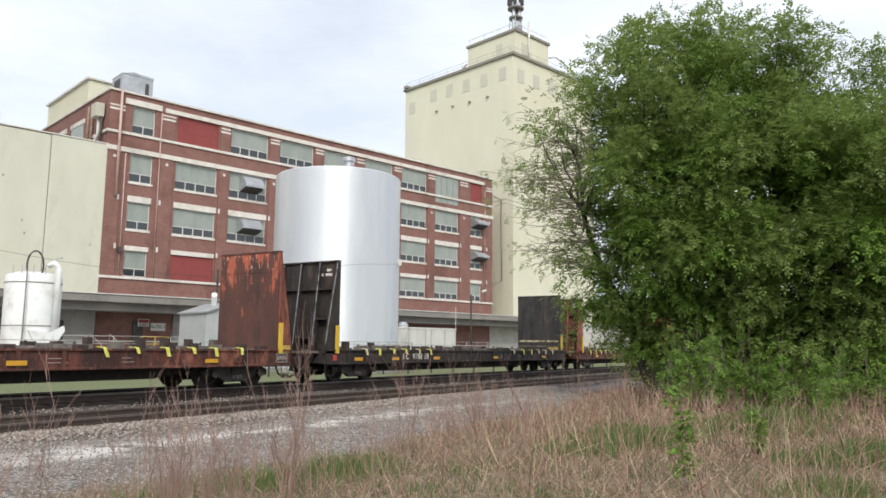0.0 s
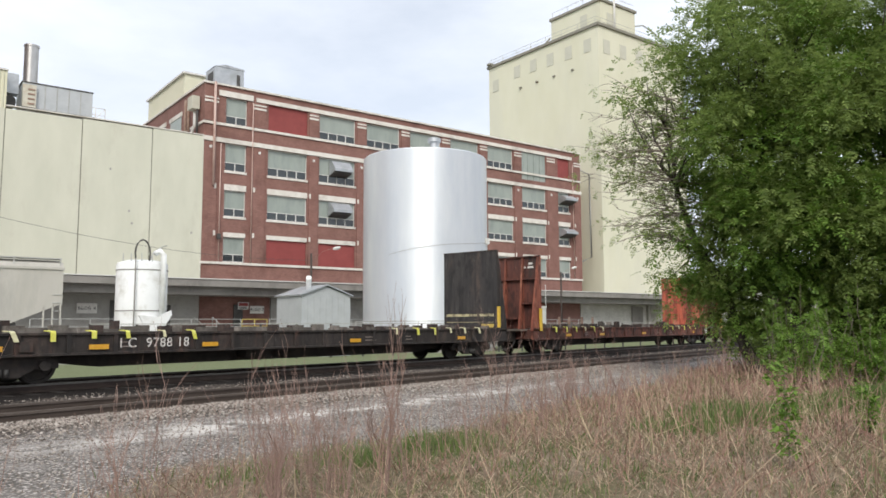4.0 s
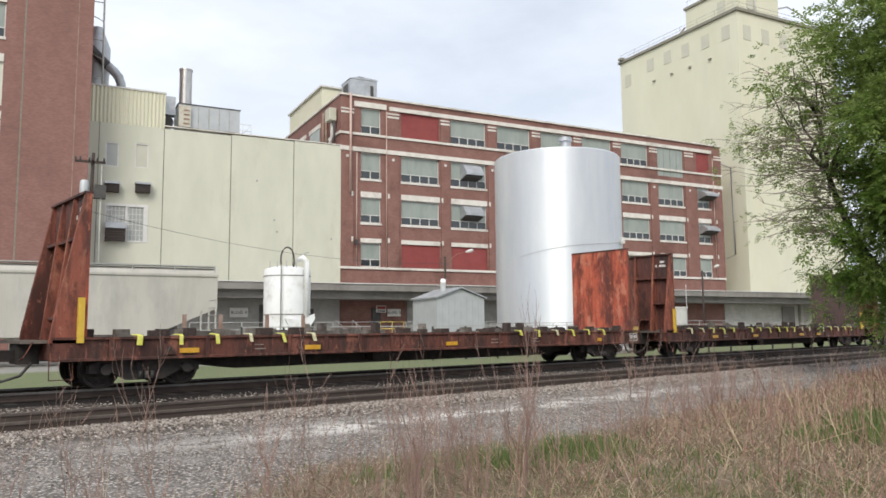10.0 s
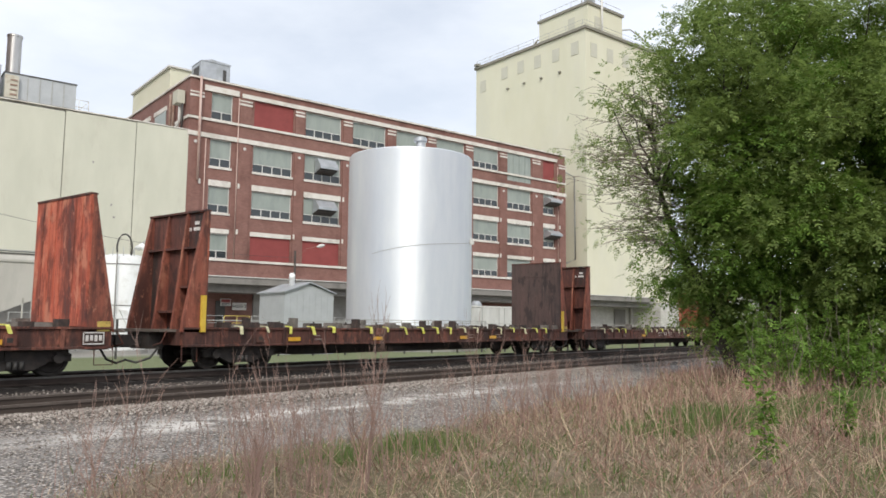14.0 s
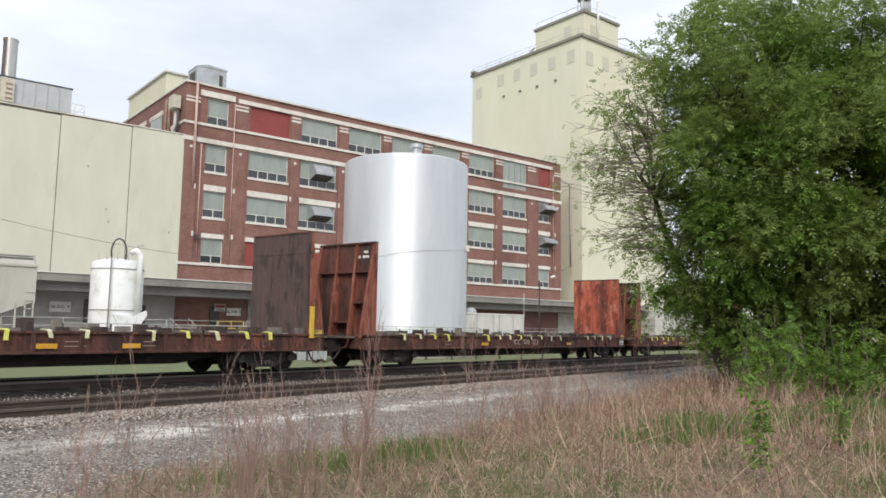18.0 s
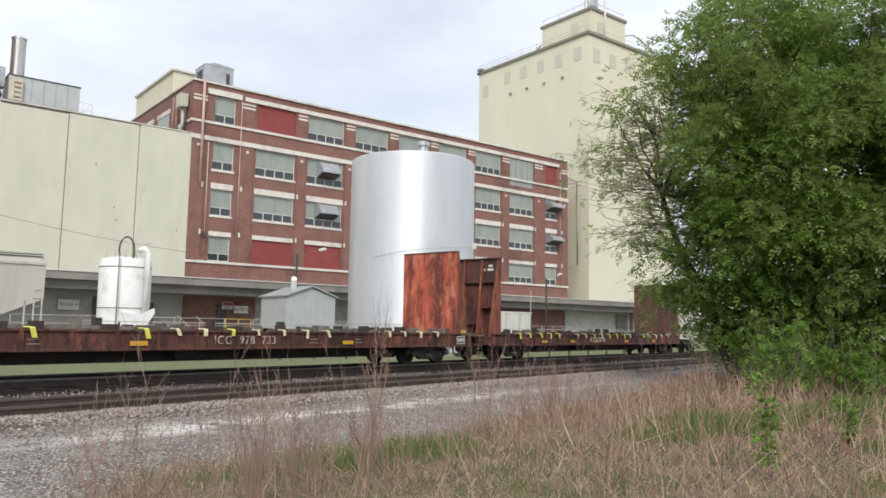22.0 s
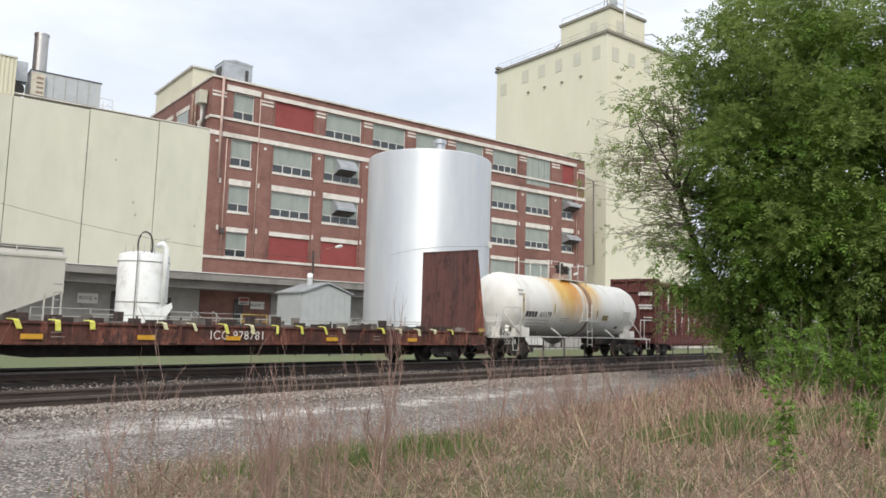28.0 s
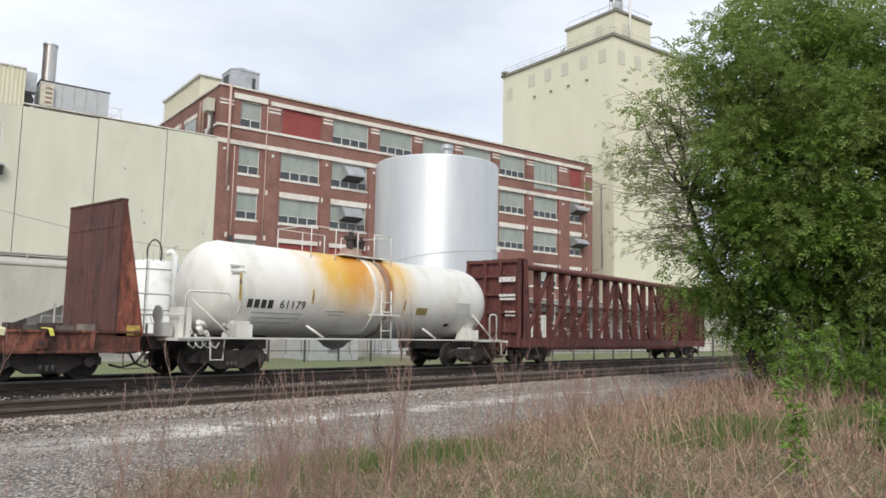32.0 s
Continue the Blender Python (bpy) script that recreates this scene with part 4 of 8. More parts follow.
    for u0, u1, z0, z1 in [(3.18, 4.25, 12.0, 12.75), (5.31, 6.42, 12.1, 12.87), (3.33, 4.78, 8.35, 9.7)]:
        hood = z1 - (0.42 if u1 - u0 > 1.2 else 0.16)
        b = part("air_conditioner", boxes((u0 + 0.04, y - 0.5, z0, u1 - 0.04, y - 0.04, hood)), STAKE, f, "dark wall air conditioner under a pale hood")
        part("hood", boxes((u0, y - 0.62, hood, u1, y - 0.04, z1)), GALV, b, "pale sheet hood")
        for k in range(5):
            z = z0 + 0.08 + (hood - z0 - 0.14) * k / 4
            part("grille", boxes((u0 + 0.08, y - 0.53, z, u1 - 0.08, y - 0.502, z + 0.03)), STEEL_DARK, b)
    # corrugated storey above the left panel
    n = 20
    bm = bmesh.new()
    out = []
    for i in range(n * 4 + 1):
        u = 1.9 + (7.35 - 1.9) * i / (n * 4)
        out.append((u, y + (0.0 if i % 4 in (0, 1) else 0.06)))
    out += [(7.35, y + 8.0), (1.9, y + 8.0)]
    prism(bm, out, "z", 17.32, 20.06)
    part("corrugated_storey", bm, CREAM, f, "cream corrugated sheet storey")
    part("roof_edge", boxes((1.9, y - 0.05, 20.06, 7.4, y + 8.0, 20.18)), WHITE_TRIM, f)
    for u, z in ((16.02, 10.64), (16.25, 9.69), (14.55, 13.78), (20.9, 9.3)):
        part("wall_scar", boxes((u - 0.07, y - 0.03, z - 0.09, u + 0.06, y - 0.003, z + 0.07)), CONCRETE, f, "small grey patch on the wall")
    return f


warehouse()


def roof_plant():
    """The boxed unit, stack and platform on the warehouse roof."""
    f = empty("rooftop_unit", BLD, "galvanised rooftop plant box with steel platform", "rooftop unit")
    y = WALL_Y + 1.2
    part("casing", boxes((8.5, y, 17.9, 13.35, y + 2.6, 19.8)), SHED_GREY, f, "ribbed pale sheet casing")
    part("casing_rim", boxes((8.44, y - 0.05, 19.802, 13.41, y + 2.65, 19.88)), STEEL_DARK, f)
    for i in range(1, 6):
        u = 8.4 + 0.82 * i
        part("rib", boxes((u - 0.03, y - 0.035, 17.9, u + 0.03, y - 0.003, 19.75)), GREY_PIPE, f)
    part("base_frame", boxes((8.3, y - 0.2, 17.55, 13.5, y + 2.7, 17.88)), STEEL_DARK, f)
    bm = bmesh.new()
    for u in (13.6, 14.3):
        rod(bm, (u, y, 17.5), (u, y, 18.7), 0.03, 6)
    for z in (18.15, 18.7):
        rod(bm, (13.3, y, z), (14.3, y, z), 0.025, 6)
    rod(bm, (13.3, y, 17.5), (14.3, y, 18.7), 0.025, 6)
    part("rail", bm, WHITE_TRIM, f)
    s = empty("exhaust_stack", BLD, "tall polished steel exhaust stack on the roof", "chimney")
    part("flue", lathe(bmesh.new(), [(0.5, 17.2), (0.5, 23.05), (0.54, 23.05), (0.54, 23.2), (0.44, 23.2), (0.44, 22.8)], (9.22, y + 1.6, 0), "z", 24), STAINLESS, s)
    part("stack_base", boxes((8.5, y - 0.3, 17.9, 9.4, y - 0.05, 19.6)), BOX_YELLOW, s, "yellowed louvred box below the stack")
    for k in range(4):
        part("louvre", boxes((8.85, y - 0.34, 18.1 + 0.36 * k, 9.3, y - 0.303, 18.22 + 0.36 * k)), RUST_PIPE, s, "rusty louvre")
    c = empty("cyclone_duct", BLD, "curved duct with a shadow-dark run beside the pale cyclone", "duct")
    part("cyclone", lathe(bmesh.new(), [(0.95, 20.0), (0.95, 22.4), (1.0, 22.5), (1.0, 24.6), (0.35, 26.3), (0.1, 26.4)], (2.55, y + 3.4, 0), "z", 20), GALV, c)
    # this run gets a dark colour for the shadow lying on it
    part("duct", pipe(bmesh.new(), [(1.6, y + 2, 24.4), (2.3, y + 2, 23.75), (3.3, y + 2, 22.75)], 0.34, 12), STEEL_DARK, c, "duct run coloured dark for shadow")
    part("elbow", pipe(bmesh.new(), [(3.3, y + 2, 22.75), (3.75, y + 2, 22.4), (4.12, y + 2, 21.95), (4.32, y + 2, 21.4), (4.36, y + 2, 20.0)], 0.36, 12), GALV, c, "galvanised duct elbow")
    a = empty("lattice_pole", BLD, "thin pale radio pole with braces beside the duct", "mast")
    part("pole", rod(bmesh.new(), (2.95, y + 1.5, 20.1), (2.8, y + 1.5, 34.5), 0.07, 8), WHITE_TRIM, a)
    for k in range(9):
        z = 21.5 + 1.55 * k
        part("brace", rod(bmesh.new(), (2.9, y + 1.5, z), (2.0, y + 1.5, z + (0.4 if k % 2 else 0.0)), 0.035, 6), GREY_PIPE, a)
    d = empty("roof_duct", BLD, "dark round intake with pale duct on the roof", "duct")
    part("drum", lathe(bmesh.new(), [(0.5, 0), (0.5, 1.2)], (7.7, y + 0.4, 18.3), "y", 20), STEEL_DARK, d)
    part("duct_run", boxes((7.4, y + 0.3, 18.9, 8.3, y + 1.2, 20.4)), GALV, d)


roof_plant()


def tall_block():
    f = empty("tall_brick_block", BLD, "tall brown brick block with wide glazed bays", "building")
    y = 58.0
    rows = [(21.75, 24.2), (16.95, 20.0), (12.95, 16.0), (8.95, 12.2), (4.6, 8.45), (26.0, 29.0)]
    holes = [(u0, u1, z0, z1) for z0, z1 in rows for u0, u1 in ((-8.3, -3.5), (-14.5, -9.7))]
    part("front_wall", grid_wall(bmesh.new(), -18, 1.95, 0.0, 34, y, y + 0.5, holes), BRICK_TALL, f, "brown brick front wall with glazed bays")
    part("side_wall", boxes((1.45, y + 0.5, 0, 1.95, y + 22, 34)), BRICK_TALL, f)
    part("pier", boxes((-2.25, y - 0.14, 0, 1.95, y - 0.002, 34)), BRICK_TALL, f)
    part("joint", boxes((0.95, y - 0.16, 0, 1.02, y - 0.142, 34)), RUST_PIPE, f)
    part("joint", boxes((-2.36, y - 0.02, 0, -2.253, y - 0.003, 34)), SEAM, f)
    # not the far wall: a dark sheet adds interior shade behind the glazing
    part("rear_wall", boxes((-18, y + 0.9, 0, 1.4, y + 1.0, 33.5)), STEEL_DARK, f)
    part("roof", boxes((-18, y + 1.0, 33.0, 1.4, y + 22, 33.4)), CONCRETE, f)
    for z0, z1 in rows:
        for u0, u1 in ((-8.3, -3.5), (-14.5, -9.7)):
            part("lintel", boxes((u0 - 0.02, y - 0.05, z1, u1 + 0.02, y - 0.003, z1 + 0.55)), STONE, f)
            if z0 > 21:
                window(f, u0, u1, z0, z1, 4, y=y, split=0.28)
            else:
                n = 3 if u0 > -9 else 4
                for i in range(n):
                    w = (u1 - u0) / n
                    a = u0 + i * w
                    tone, lb = (BLIND_GREY, "pale grey glazing panel") if z0 == 12.95 else (BLIND, "grey-green glazing panel")
                    if z0 == 16.95:
                        tone, lb = (BLIND_OLIVE, "olive glazing panel") if i == 0 else (BLIND_PALE, "pale green glazing panel")
                    elif z0 == 12.95 and i == 2:
                        tone, lb = BLIND_YELLOW, "yellowed glazing panel"
                    part("glazing_panel", boxes((a + 0.05, y + 0.1, z0 + 0.06, a + w - 0.05, y + 0.16, z1 - 0.06)), tone, f, lb)
                    part("mullion", boxes((a + w - 0.05, y + 0.06, z0 + 0.062, a + w + (0.0 if i == n - 1 else 0.05), y + 0.18, z1 - 0.062)), WHITE_TRIM, f)
                part("window_frame", boxes((u0, y + 0.05, z0, u1, y + 0.2, z0 + 0.06), (u0, y + 0.05, z1 - 0.06, u1, y + 0.2, z1), (u0, y + 0.05, z0 + 0.06, u0 + 0.05, y + 0.2, z1 - 0.06)), WHITE_TRIM, f)


tall_block()


def silo_tower():
    f = empty("grain_elevator_tower", BLD, "tall cream concrete elevator tower with roof house", "tower")
    u0, v0, u1, v1, zt = 71.4, 61.0, 89.0, 81.8, 39.2
    part("shaft", boxes((u0, v0, 5.0, u1, v1, zt)), CREAM, f, "cream concrete shaft")
    part("parapet", boxes((u0 - 0.25, v0 - 0.25, zt, u1 + 0.25, v1 + 0.25, zt + 0.35)), SEAM, f, "dark roof edge")
    h = part("roof_house", boxes((74.3, 63.0, zt + 0.35, 81.4, 71.8, 43.9)), CREAM, f, "cream roof house")
    part("roof_edge", boxes((74.1, 62.8, 43.9, 81.6, 72.0, 44.25)), SEAM, h)
    # blocked windows and drain holes on the two faces
    for a, el in ((34.45, 17.9), (32.8, 18.85), (31.55, 19.25), (30.25, 19.6), (28.85, 20.0), (27.4, 20.42)):
        v = u0 * math.tan(radians(a + 13.9))
        z = 1.65 + math.hypot(u0, v) * math.tan(radians(el))
        part("blocked_window", boxes((u0 - 0.05, v - 0.62, z - 0.85, u0 - 0.003, v + 0.62, z + 0.85)), CREAM_PATCH, f)
        if a < 34 and a > 28:
            part("drain_spout", boxes((u0 - 0.25, v - 0.9, z - 2.6, u0 - 0.003, v - 0.55, z - 2.4)), SEAM, f)
    for u in (73.0, 76.2, 79.4, 82.6):
        part("blocked_window", boxes((u - 0.62, v0 - 0.05, zt - 3.4, u + 0.62, v0 - 0.003, zt - 1.6)), CREAM_PATCH, f)
    part("blocked_window", boxes((u0 + 2.84, 65.2, 41.1, u0 + 2.897, 66.4, 42.8)), CREAM_PATCH, f)
    part("blocked_window", boxes((75.6, 62.94, 41.0, 76.8, 62.997, 42.6)), CREAM_PATCH, f)
    bm = bmesh.new()
    for k in range(8):
        v = v0 + 0.5 + k * 2.9
        rod(bm, (u0 + 0.1, v, zt + 0.3), (u0 + 0.1, v, zt + 1.3), 0.03, 5)
    for z in (zt + 0.85, zt + 1.3):
        rod(bm, (u0 + 0.1, v0 + 0.3, z), (u0 + 0.1, v1, z), 0.025, 5)
        rod(bm, (u0 + 0.1, v0 + 0.3, z), (u1, v0 + 0.3, z), 0.025, 5)
    part("roof_rail", bm, GREY_PIPE, f)
    bm = bmesh.new()
    for k in range(4):
        rod(bm, (74.4, 63.2 + k * 2.8, 44.2), (74.4, 63.2 + k * 2.8, 45.1), 0.03, 5)
    rod(bm, (74.4, 63.2, 45.1), (74.4, 71.8, 45.1), 0.03, 5)
    rod(bm, (74.4, 63.2, 45.1), (81.4, 63.2, 45.1), 0.03, 5)
    part("roof_rail", bm, GREY_PIPE, f)
    part("vent_pipe", pipe(bmesh.new(), [(76.9, 62.8, 39.6), (76.9, 62.8, 46.0)], 0.16), WHITE_TRIM, f)
    part("spout", pipe(bmesh.new(), [(81.4, 63.4, 42.2), (83.0, 62.9, 42.6), (85.0, 62.5, 41.8), (86.6, 62.0, 40.4), (86.8, 61.9, 39.4)], 0.1), GREY_PIPE, f)
    part("ladder_brace", pipe(bmesh.new(), [(73.0, 73.4, 39.4), (74.2, 71.9, 41.6)], 0.12), SEAM, f)
    part("corner_gutter", boxes((u0 - 0.6, v1 - 0.9, zt + 0.36, u0 + 0.3, v1 - 0.2, zt + 0.66)), SEAM, f)
    m = empty("antenna_mast", BLD, "steel antenna mast with panel aerials on the tower roof", "antenna")
    for k, (du, dv, r) in enumerate(((-0.42, 0.0, 0.26), (0.3, -0.3, 0.3), (0.35, 0.45, 0.24))):
        part("mast", lathe(bmesh.new(), [(r, 44.25), (r, 48.6), (r * 0.8, 48.7)], (75.8 + du, 64.2 + dv, 0), "z", 16), GALV, m, "dull silver mast tube")
    for z, r in ((46.3, 0.95), (47.7, 1.1)):
        part("ring", lathe(bmesh.new(), [(r - 0.25, z), (r, z + 0.08), (r, z + 0.3), (r - 0.3, z + 0.36)], (75.8, 64.2, 0), "z", 20), CANOPY_GREY, m, "grey platform ring")
    for i in range(5):
        a = i * 1.257
        part("aerial", boxes((75.8 + 0.95 * math.cos(a) - 0.16, 64.2 + 0.95 * math.sin(a) - 0.16, 48.2, 75.8 + 0.95 * math.cos(a) + 0.16, 64.2 + 0.95 * math.sin(a) + 0.16, 49.7)), STEEL_DARK, m, "dark panel aerial")
        part("brace", rod(bmesh.new(), (75.8 + 0.9 * math.cos(a), 64.2 + 0.9 * math.sin(a), 44.25), (75.8 + 0.85 * math.cos(a), 64.2 + 0.85 * math.sin(a), 46.3), 0.06, 6), GREY_PIPE, m)
    for u in (74.9, 75.3):
        part("aerial", pipe(bmesh.new(), [(u, 63.4, 44.25), (u, 63.4, 45.6)], 0.22, 8), GALV, m)
    part("rain_pipe", pipe(bmesh.new(), [(67.6, 61.3, 20.3), (70.3, 62.0, 20.1), (70.35, 62.0, 9.9), (68.4, 61.6, 9.3)], 0.1), GREY_PIPE, f)


silo_tower()


def dock():
    f = empty("loading_dock", BLD, "concrete loading dock under a long grey canopy", "loading dock", kind="structure")
    part("platform", boxes((2.2, 57.2, 0.0, 84.5, 60.8, 1.2)), CONCRETE, f)
    part("canopy", boxes((2.2, 57.5, 4.78, 80.0, 60.86, 5.32)), CANOPY_GREY, f, "long grey canopy slab")
    part("canopy_soffit", boxes((2.2, 58.2, 4.15, 80.0, 60.86, 4.77)), CANOPY_GREY, f)
    part("canopy_edge", boxes((2.2, 57.42, 5.33, 80.0, 58.0, 5.4)), WHITE_TRIM, f, "thin pale canopy edge")
    # wall sections behind the platform
    for u0, u1, mt, lb in [(21.76, 27.9, BRICK, "red brick wall section"), (28.0, 45.9, CONCRETE, "grey wall section"), (46.0, 51.9, BRICK, "red brick wall section"), (52.0, 67.0, BRICK, "red brick wall section"), (67.1, 84.5, PALE_BRICK, "whitewashed brick wall section")]:
        part("wall_section", boxes((u0, WALL_Y, 0.0, u1, WALL_Y + 0.4, 5.43)), mt, f, lb)
    # openings are solid panels, their inner shade given by a dark colour
    for u0, u1, z1, mt, lb in [(14.9, 16.3, 3.7, STEEL_DARK, "dark panel for an unlit open doorway"), (18.6, 19.4, 3.4, STEEL_DARK, "dark panel for an unlit louvred opening"), (24.6, 25.4, 3.5, STEEL_DARK, "dark narrow door"), (30.0, 33.0, 4.0, STEEL_DARK, "dark panel for an unlit open doorway"), (76.3, 78.4, 3.9, CANOPY_GREY, "grey steel door"), (79.2, 79.5, 4.1, SEAM, "dark rain pipe")]:
        part("dock_door", boxes((u0, WALL_Y - 0.2, 1.2, u1, WALL_Y - 0.11, z1)), mt, f, lb)
    part("end_wall", boxes((80.2, 56.8, 0, 84.6, 60.98, 4.7)), PALE_BRICK, f, "whitewashed brick end bay")
    # rails along the platform edge
    for u0, u1, mt in [(9.0, 16.5, GREY_PIPE), (17.9, 23.8, GREY_PIPE), (23.9, 26.0, YELLOW_RAIL), (26.2, 35.8, GREY_PIPE), (35.9, 66.0, GREY_PIPE)]:
        bm = bmesh.new()
        n = max(2, int((u1 - u0) / 1.6))
        for i in range(n + 1):
            u = u0 + (u1 - u0) * i / n
            rod(bm, (u, 57.3, 1.2), (u, 57.3, 2.25), 0.03, 6)
        for z in (1.7, 2.25):
            rod(bm, (u0, 57.3, z), (u1, 57.3, z), 0.028, 6)
        part("platform_rail", bm, mt, f, "yellow pipe rail" if mt is YELLOW_RAIL else "grey pipe rail")
    # steps with leaning handrails
    bm = bmesh.new()
    for u in (20.0, 21.4):
        pipe(bm, [(u, 57.0, 1.2), (u, 57.0, 2.4), (u + 0.5, 56.0, 1.6), (u + 0.5, 56.0, 0.1)], 0.03, 6)
    part("step_rail", bm, GREY_PIPE, f)


dock()


def sign(u0, u1, z0, z1, word, red=False):
    f = empty("building_sign", BLD, "red and white notice board on the dock wall" if red else "white building number sign with black letters", "sign")
    y = 60.7
    part("board", boxes((u0, y, z0, u1, y + 0.04, z1)), SIGN_WHITE, f)
    if red:
        part("print", boxes((u0 + 0.05, y - 0.015, z0 + 0.28, u1 - 0.05, y - 0.002, z1 - 0.05)), SIGN_RED, f)
        for k in range(2):
            part("bar", boxes((u0 + 0.1, y - 0.015, z0 + 0.06 + 0.1 * k, u1 - 0.1, y - 0.002, z0 + 0.11 + 0.1 * k)), BLACK_INK, f)
    else:
        lettering("letters", word, 0.34, pose((u0 + u1) / 2, y - 0.01, (z0 + z1) / 2), BLACK_INK, f)
    part("bracket", boxes((u0 + 0.1, y + 0.042, z0 + 0.1, u1 - 0.1, y + 0.3, z0 + 0.18), (u0 + 0.1, y + 0.042, z1 - 0.18, u1 - 0.1, y + 0.3, z1 - 0.1)), GREY_PIPE, f)


sign(12.55, 13.95, 2.7, 3.45, "BLDG 4")
sign(26.0, 27.25, 2.77, 3.4, "BLDG 2")
sign(24.95, 25.85, 3.1, 3.7, "", red=True)


def silver_tank():
    u, v, r, zt = 30.66, 42.0, 4.27, 13.1
    f = empty("silver_storage_tank", BLD @ Matrix.Translation((u, v, 0)), "huge upright storage tank in silver paint", "storage tank")
    part("shell", lathe(bmesh.new(), [(r, 0.25), (r, zt - 0.06), (r - 0.05, zt), (r * 0.5, zt + 0.22), (0.3, zt + 0.42)], (0, 0, 0), "z", 128), SILVER, f, "silver painted shell")
    part("foundation", lathe(bmesh.new(), [(r + 0.35, 0.0), (r + 0.35, 0.24)], (0, 0, 0), "z", 64), CONCRETE, f)
    part("vent", lathe(bmesh.new(), [(0.3, zt + 0.2), (0.3, zt + 0.95), (0.45, zt + 0.95), (0.45, zt + 1.2), (0.1, zt + 1.32)], (-0.4, -1.6, 0), "z", 20), GALV, f)
    bm = bmesh.new()
    for i in range(40):
        a0 = radians(200 + i * 3.4)
        a1 = radians(200 + (i + 1) * 3.4)
        z0 = 6.2 + 0.036 * i + 0.1 * math.sin(i * 0.16)
        z1 = 6.2 + 0.036 * (i + 1) + 0.1 * math.sin((i + 1) * 0.16)
        rod(bm, ((r + 0.03) * math.cos(a0), (r + 0.03) * math.sin(a0), z0), ((r + 0.03) * math.cos(a1), (r + 0.03) * math.sin(a1), z1), 0.012, 5)
    part("conduit", bm, GREY_PIPE, f, "thin conduit slung round the shell")
    a = radians(306)
    part("junction_box", boxes(((r + 0.02) * math.cos(a) - 0.1, (r + 0.02) * math.sin(a) - 0.25, 7.1, (r + 0.02) * math.cos(a) + 0.12, (r + 0.02) * math.sin(a), 7.5)), WHITE_TRIM, f)
    bm = bmesh.new()
    for i in range(19):
        a = radians(175 + i * 9)
        b = radians(175 + (i + 1) * 9)
        p = ((r + 1.0) * math.cos(a), (r + 1.0) * math.sin(a))
        q = ((r + 1.0) * math.cos(b), (r + 1.0) * math.sin(b))
        rod(bm, (*p, 0.0), (*p, 1.95), 0.03, 6)
        for z in (1.45, 1.95):
            rod(bm, (*p, z), (*q, z), 0.025, 6)
    part("guard_rail", bm, GREY_PIPE, f)


silver_tank()


def white_tank():
    u, v, r = 11.94, 42.35, 1.31
    f = empty("white_tank", BLD @ Matrix.Translation((u, v, 0)), "small white upright tank with hose and pipes", "storage tank")
    part("shell", lathe(bmesh.new(), [(r - 0.1, 0.2), (r, 0.6), (r, 5.0), (r - 0.05, 5.1), (r * 0.6, 5.24), (0.3, 5.28)], (0, 0, 0), "z", 48), WHITE_TANK, f)
    part("base", lathe(bmesh.new(), [(r + 0.1, 0.0), (r + 0.1, 0.19)], (0, 0, 0), "z", 32), CONCRETE, f)
    for z in (4.66, 2.5):
        part("band", lathe(bmesh.new(), [(r + 0.004, z), (r + 0.02, z), (r + 0.02, z + 0.05), (r + 0.004, z + 0.05)], (0, 0, 0), "z", 48), CANOPY_GREY, f, "grey steel band")
    part("fill_pipe", pipe(bmesh.new(), [(0.72, -1.3, 2.0), (0.72, -1.3, 5.5), (0.55, -1.2, 5.7), (0.35, -1.0, 5.55)], 0.15, 12), WHITE_TANK, f, "thick white fill pipe")
    part("pipe", pipe(bmesh.new(), [(-0.72, -1.32, 0.2), (-0.72, -1.32, 5.3)], 0.035, 8), CANOPY_GREY, f)
    hose = [(-0.72, -1.32, 5.25)] + [(-0.34 - 0.38 * math.cos(t * math.pi / 8), -1.2, 5.55 + 0.7 * math.sin(t * math.pi / 8)) for t in range(9)] + [(0.06, -1.0, 5.1)]
    part("hose", pipe(bmesh.new(), hose, 0.045, 8), STEEL_DARK, f, "looped black hose")
    part("lamp_arm", pipe(bmesh.new(), [(0.35, 0, 5.2), (0.5, -0.2, 5.7), (0.95, -0.4, 6.05), (1.15, -0.45, 6.08)], 0.035, 6), GREY_PIPE, f)
    for k in range(4):
        a = radians(200 + 26 * k)
        part("top_post", rod(bmesh.new(), (r * 0.9 * math.cos(a), r * 0.9 * math.sin(a), 4.8), (r * 0.9 * math.cos(a), r * 0.9 * math.sin(a), 5.55), 0.025, 6), GREY_PIPE, f)
    bm = bmesh.new()
    prism(bm, [(-0.5, 2.3), (0.5, 2.2), (1.15, 2.55), (1.2, 2.3), (0.9, 1.8), (0.5, 1.45), (-0.1, 1.5)], "y", -1.46, -1.3)
    part("torn_wrap", bm, WHITE_TANK, f, "torn white insulation wrap")


white_tank()


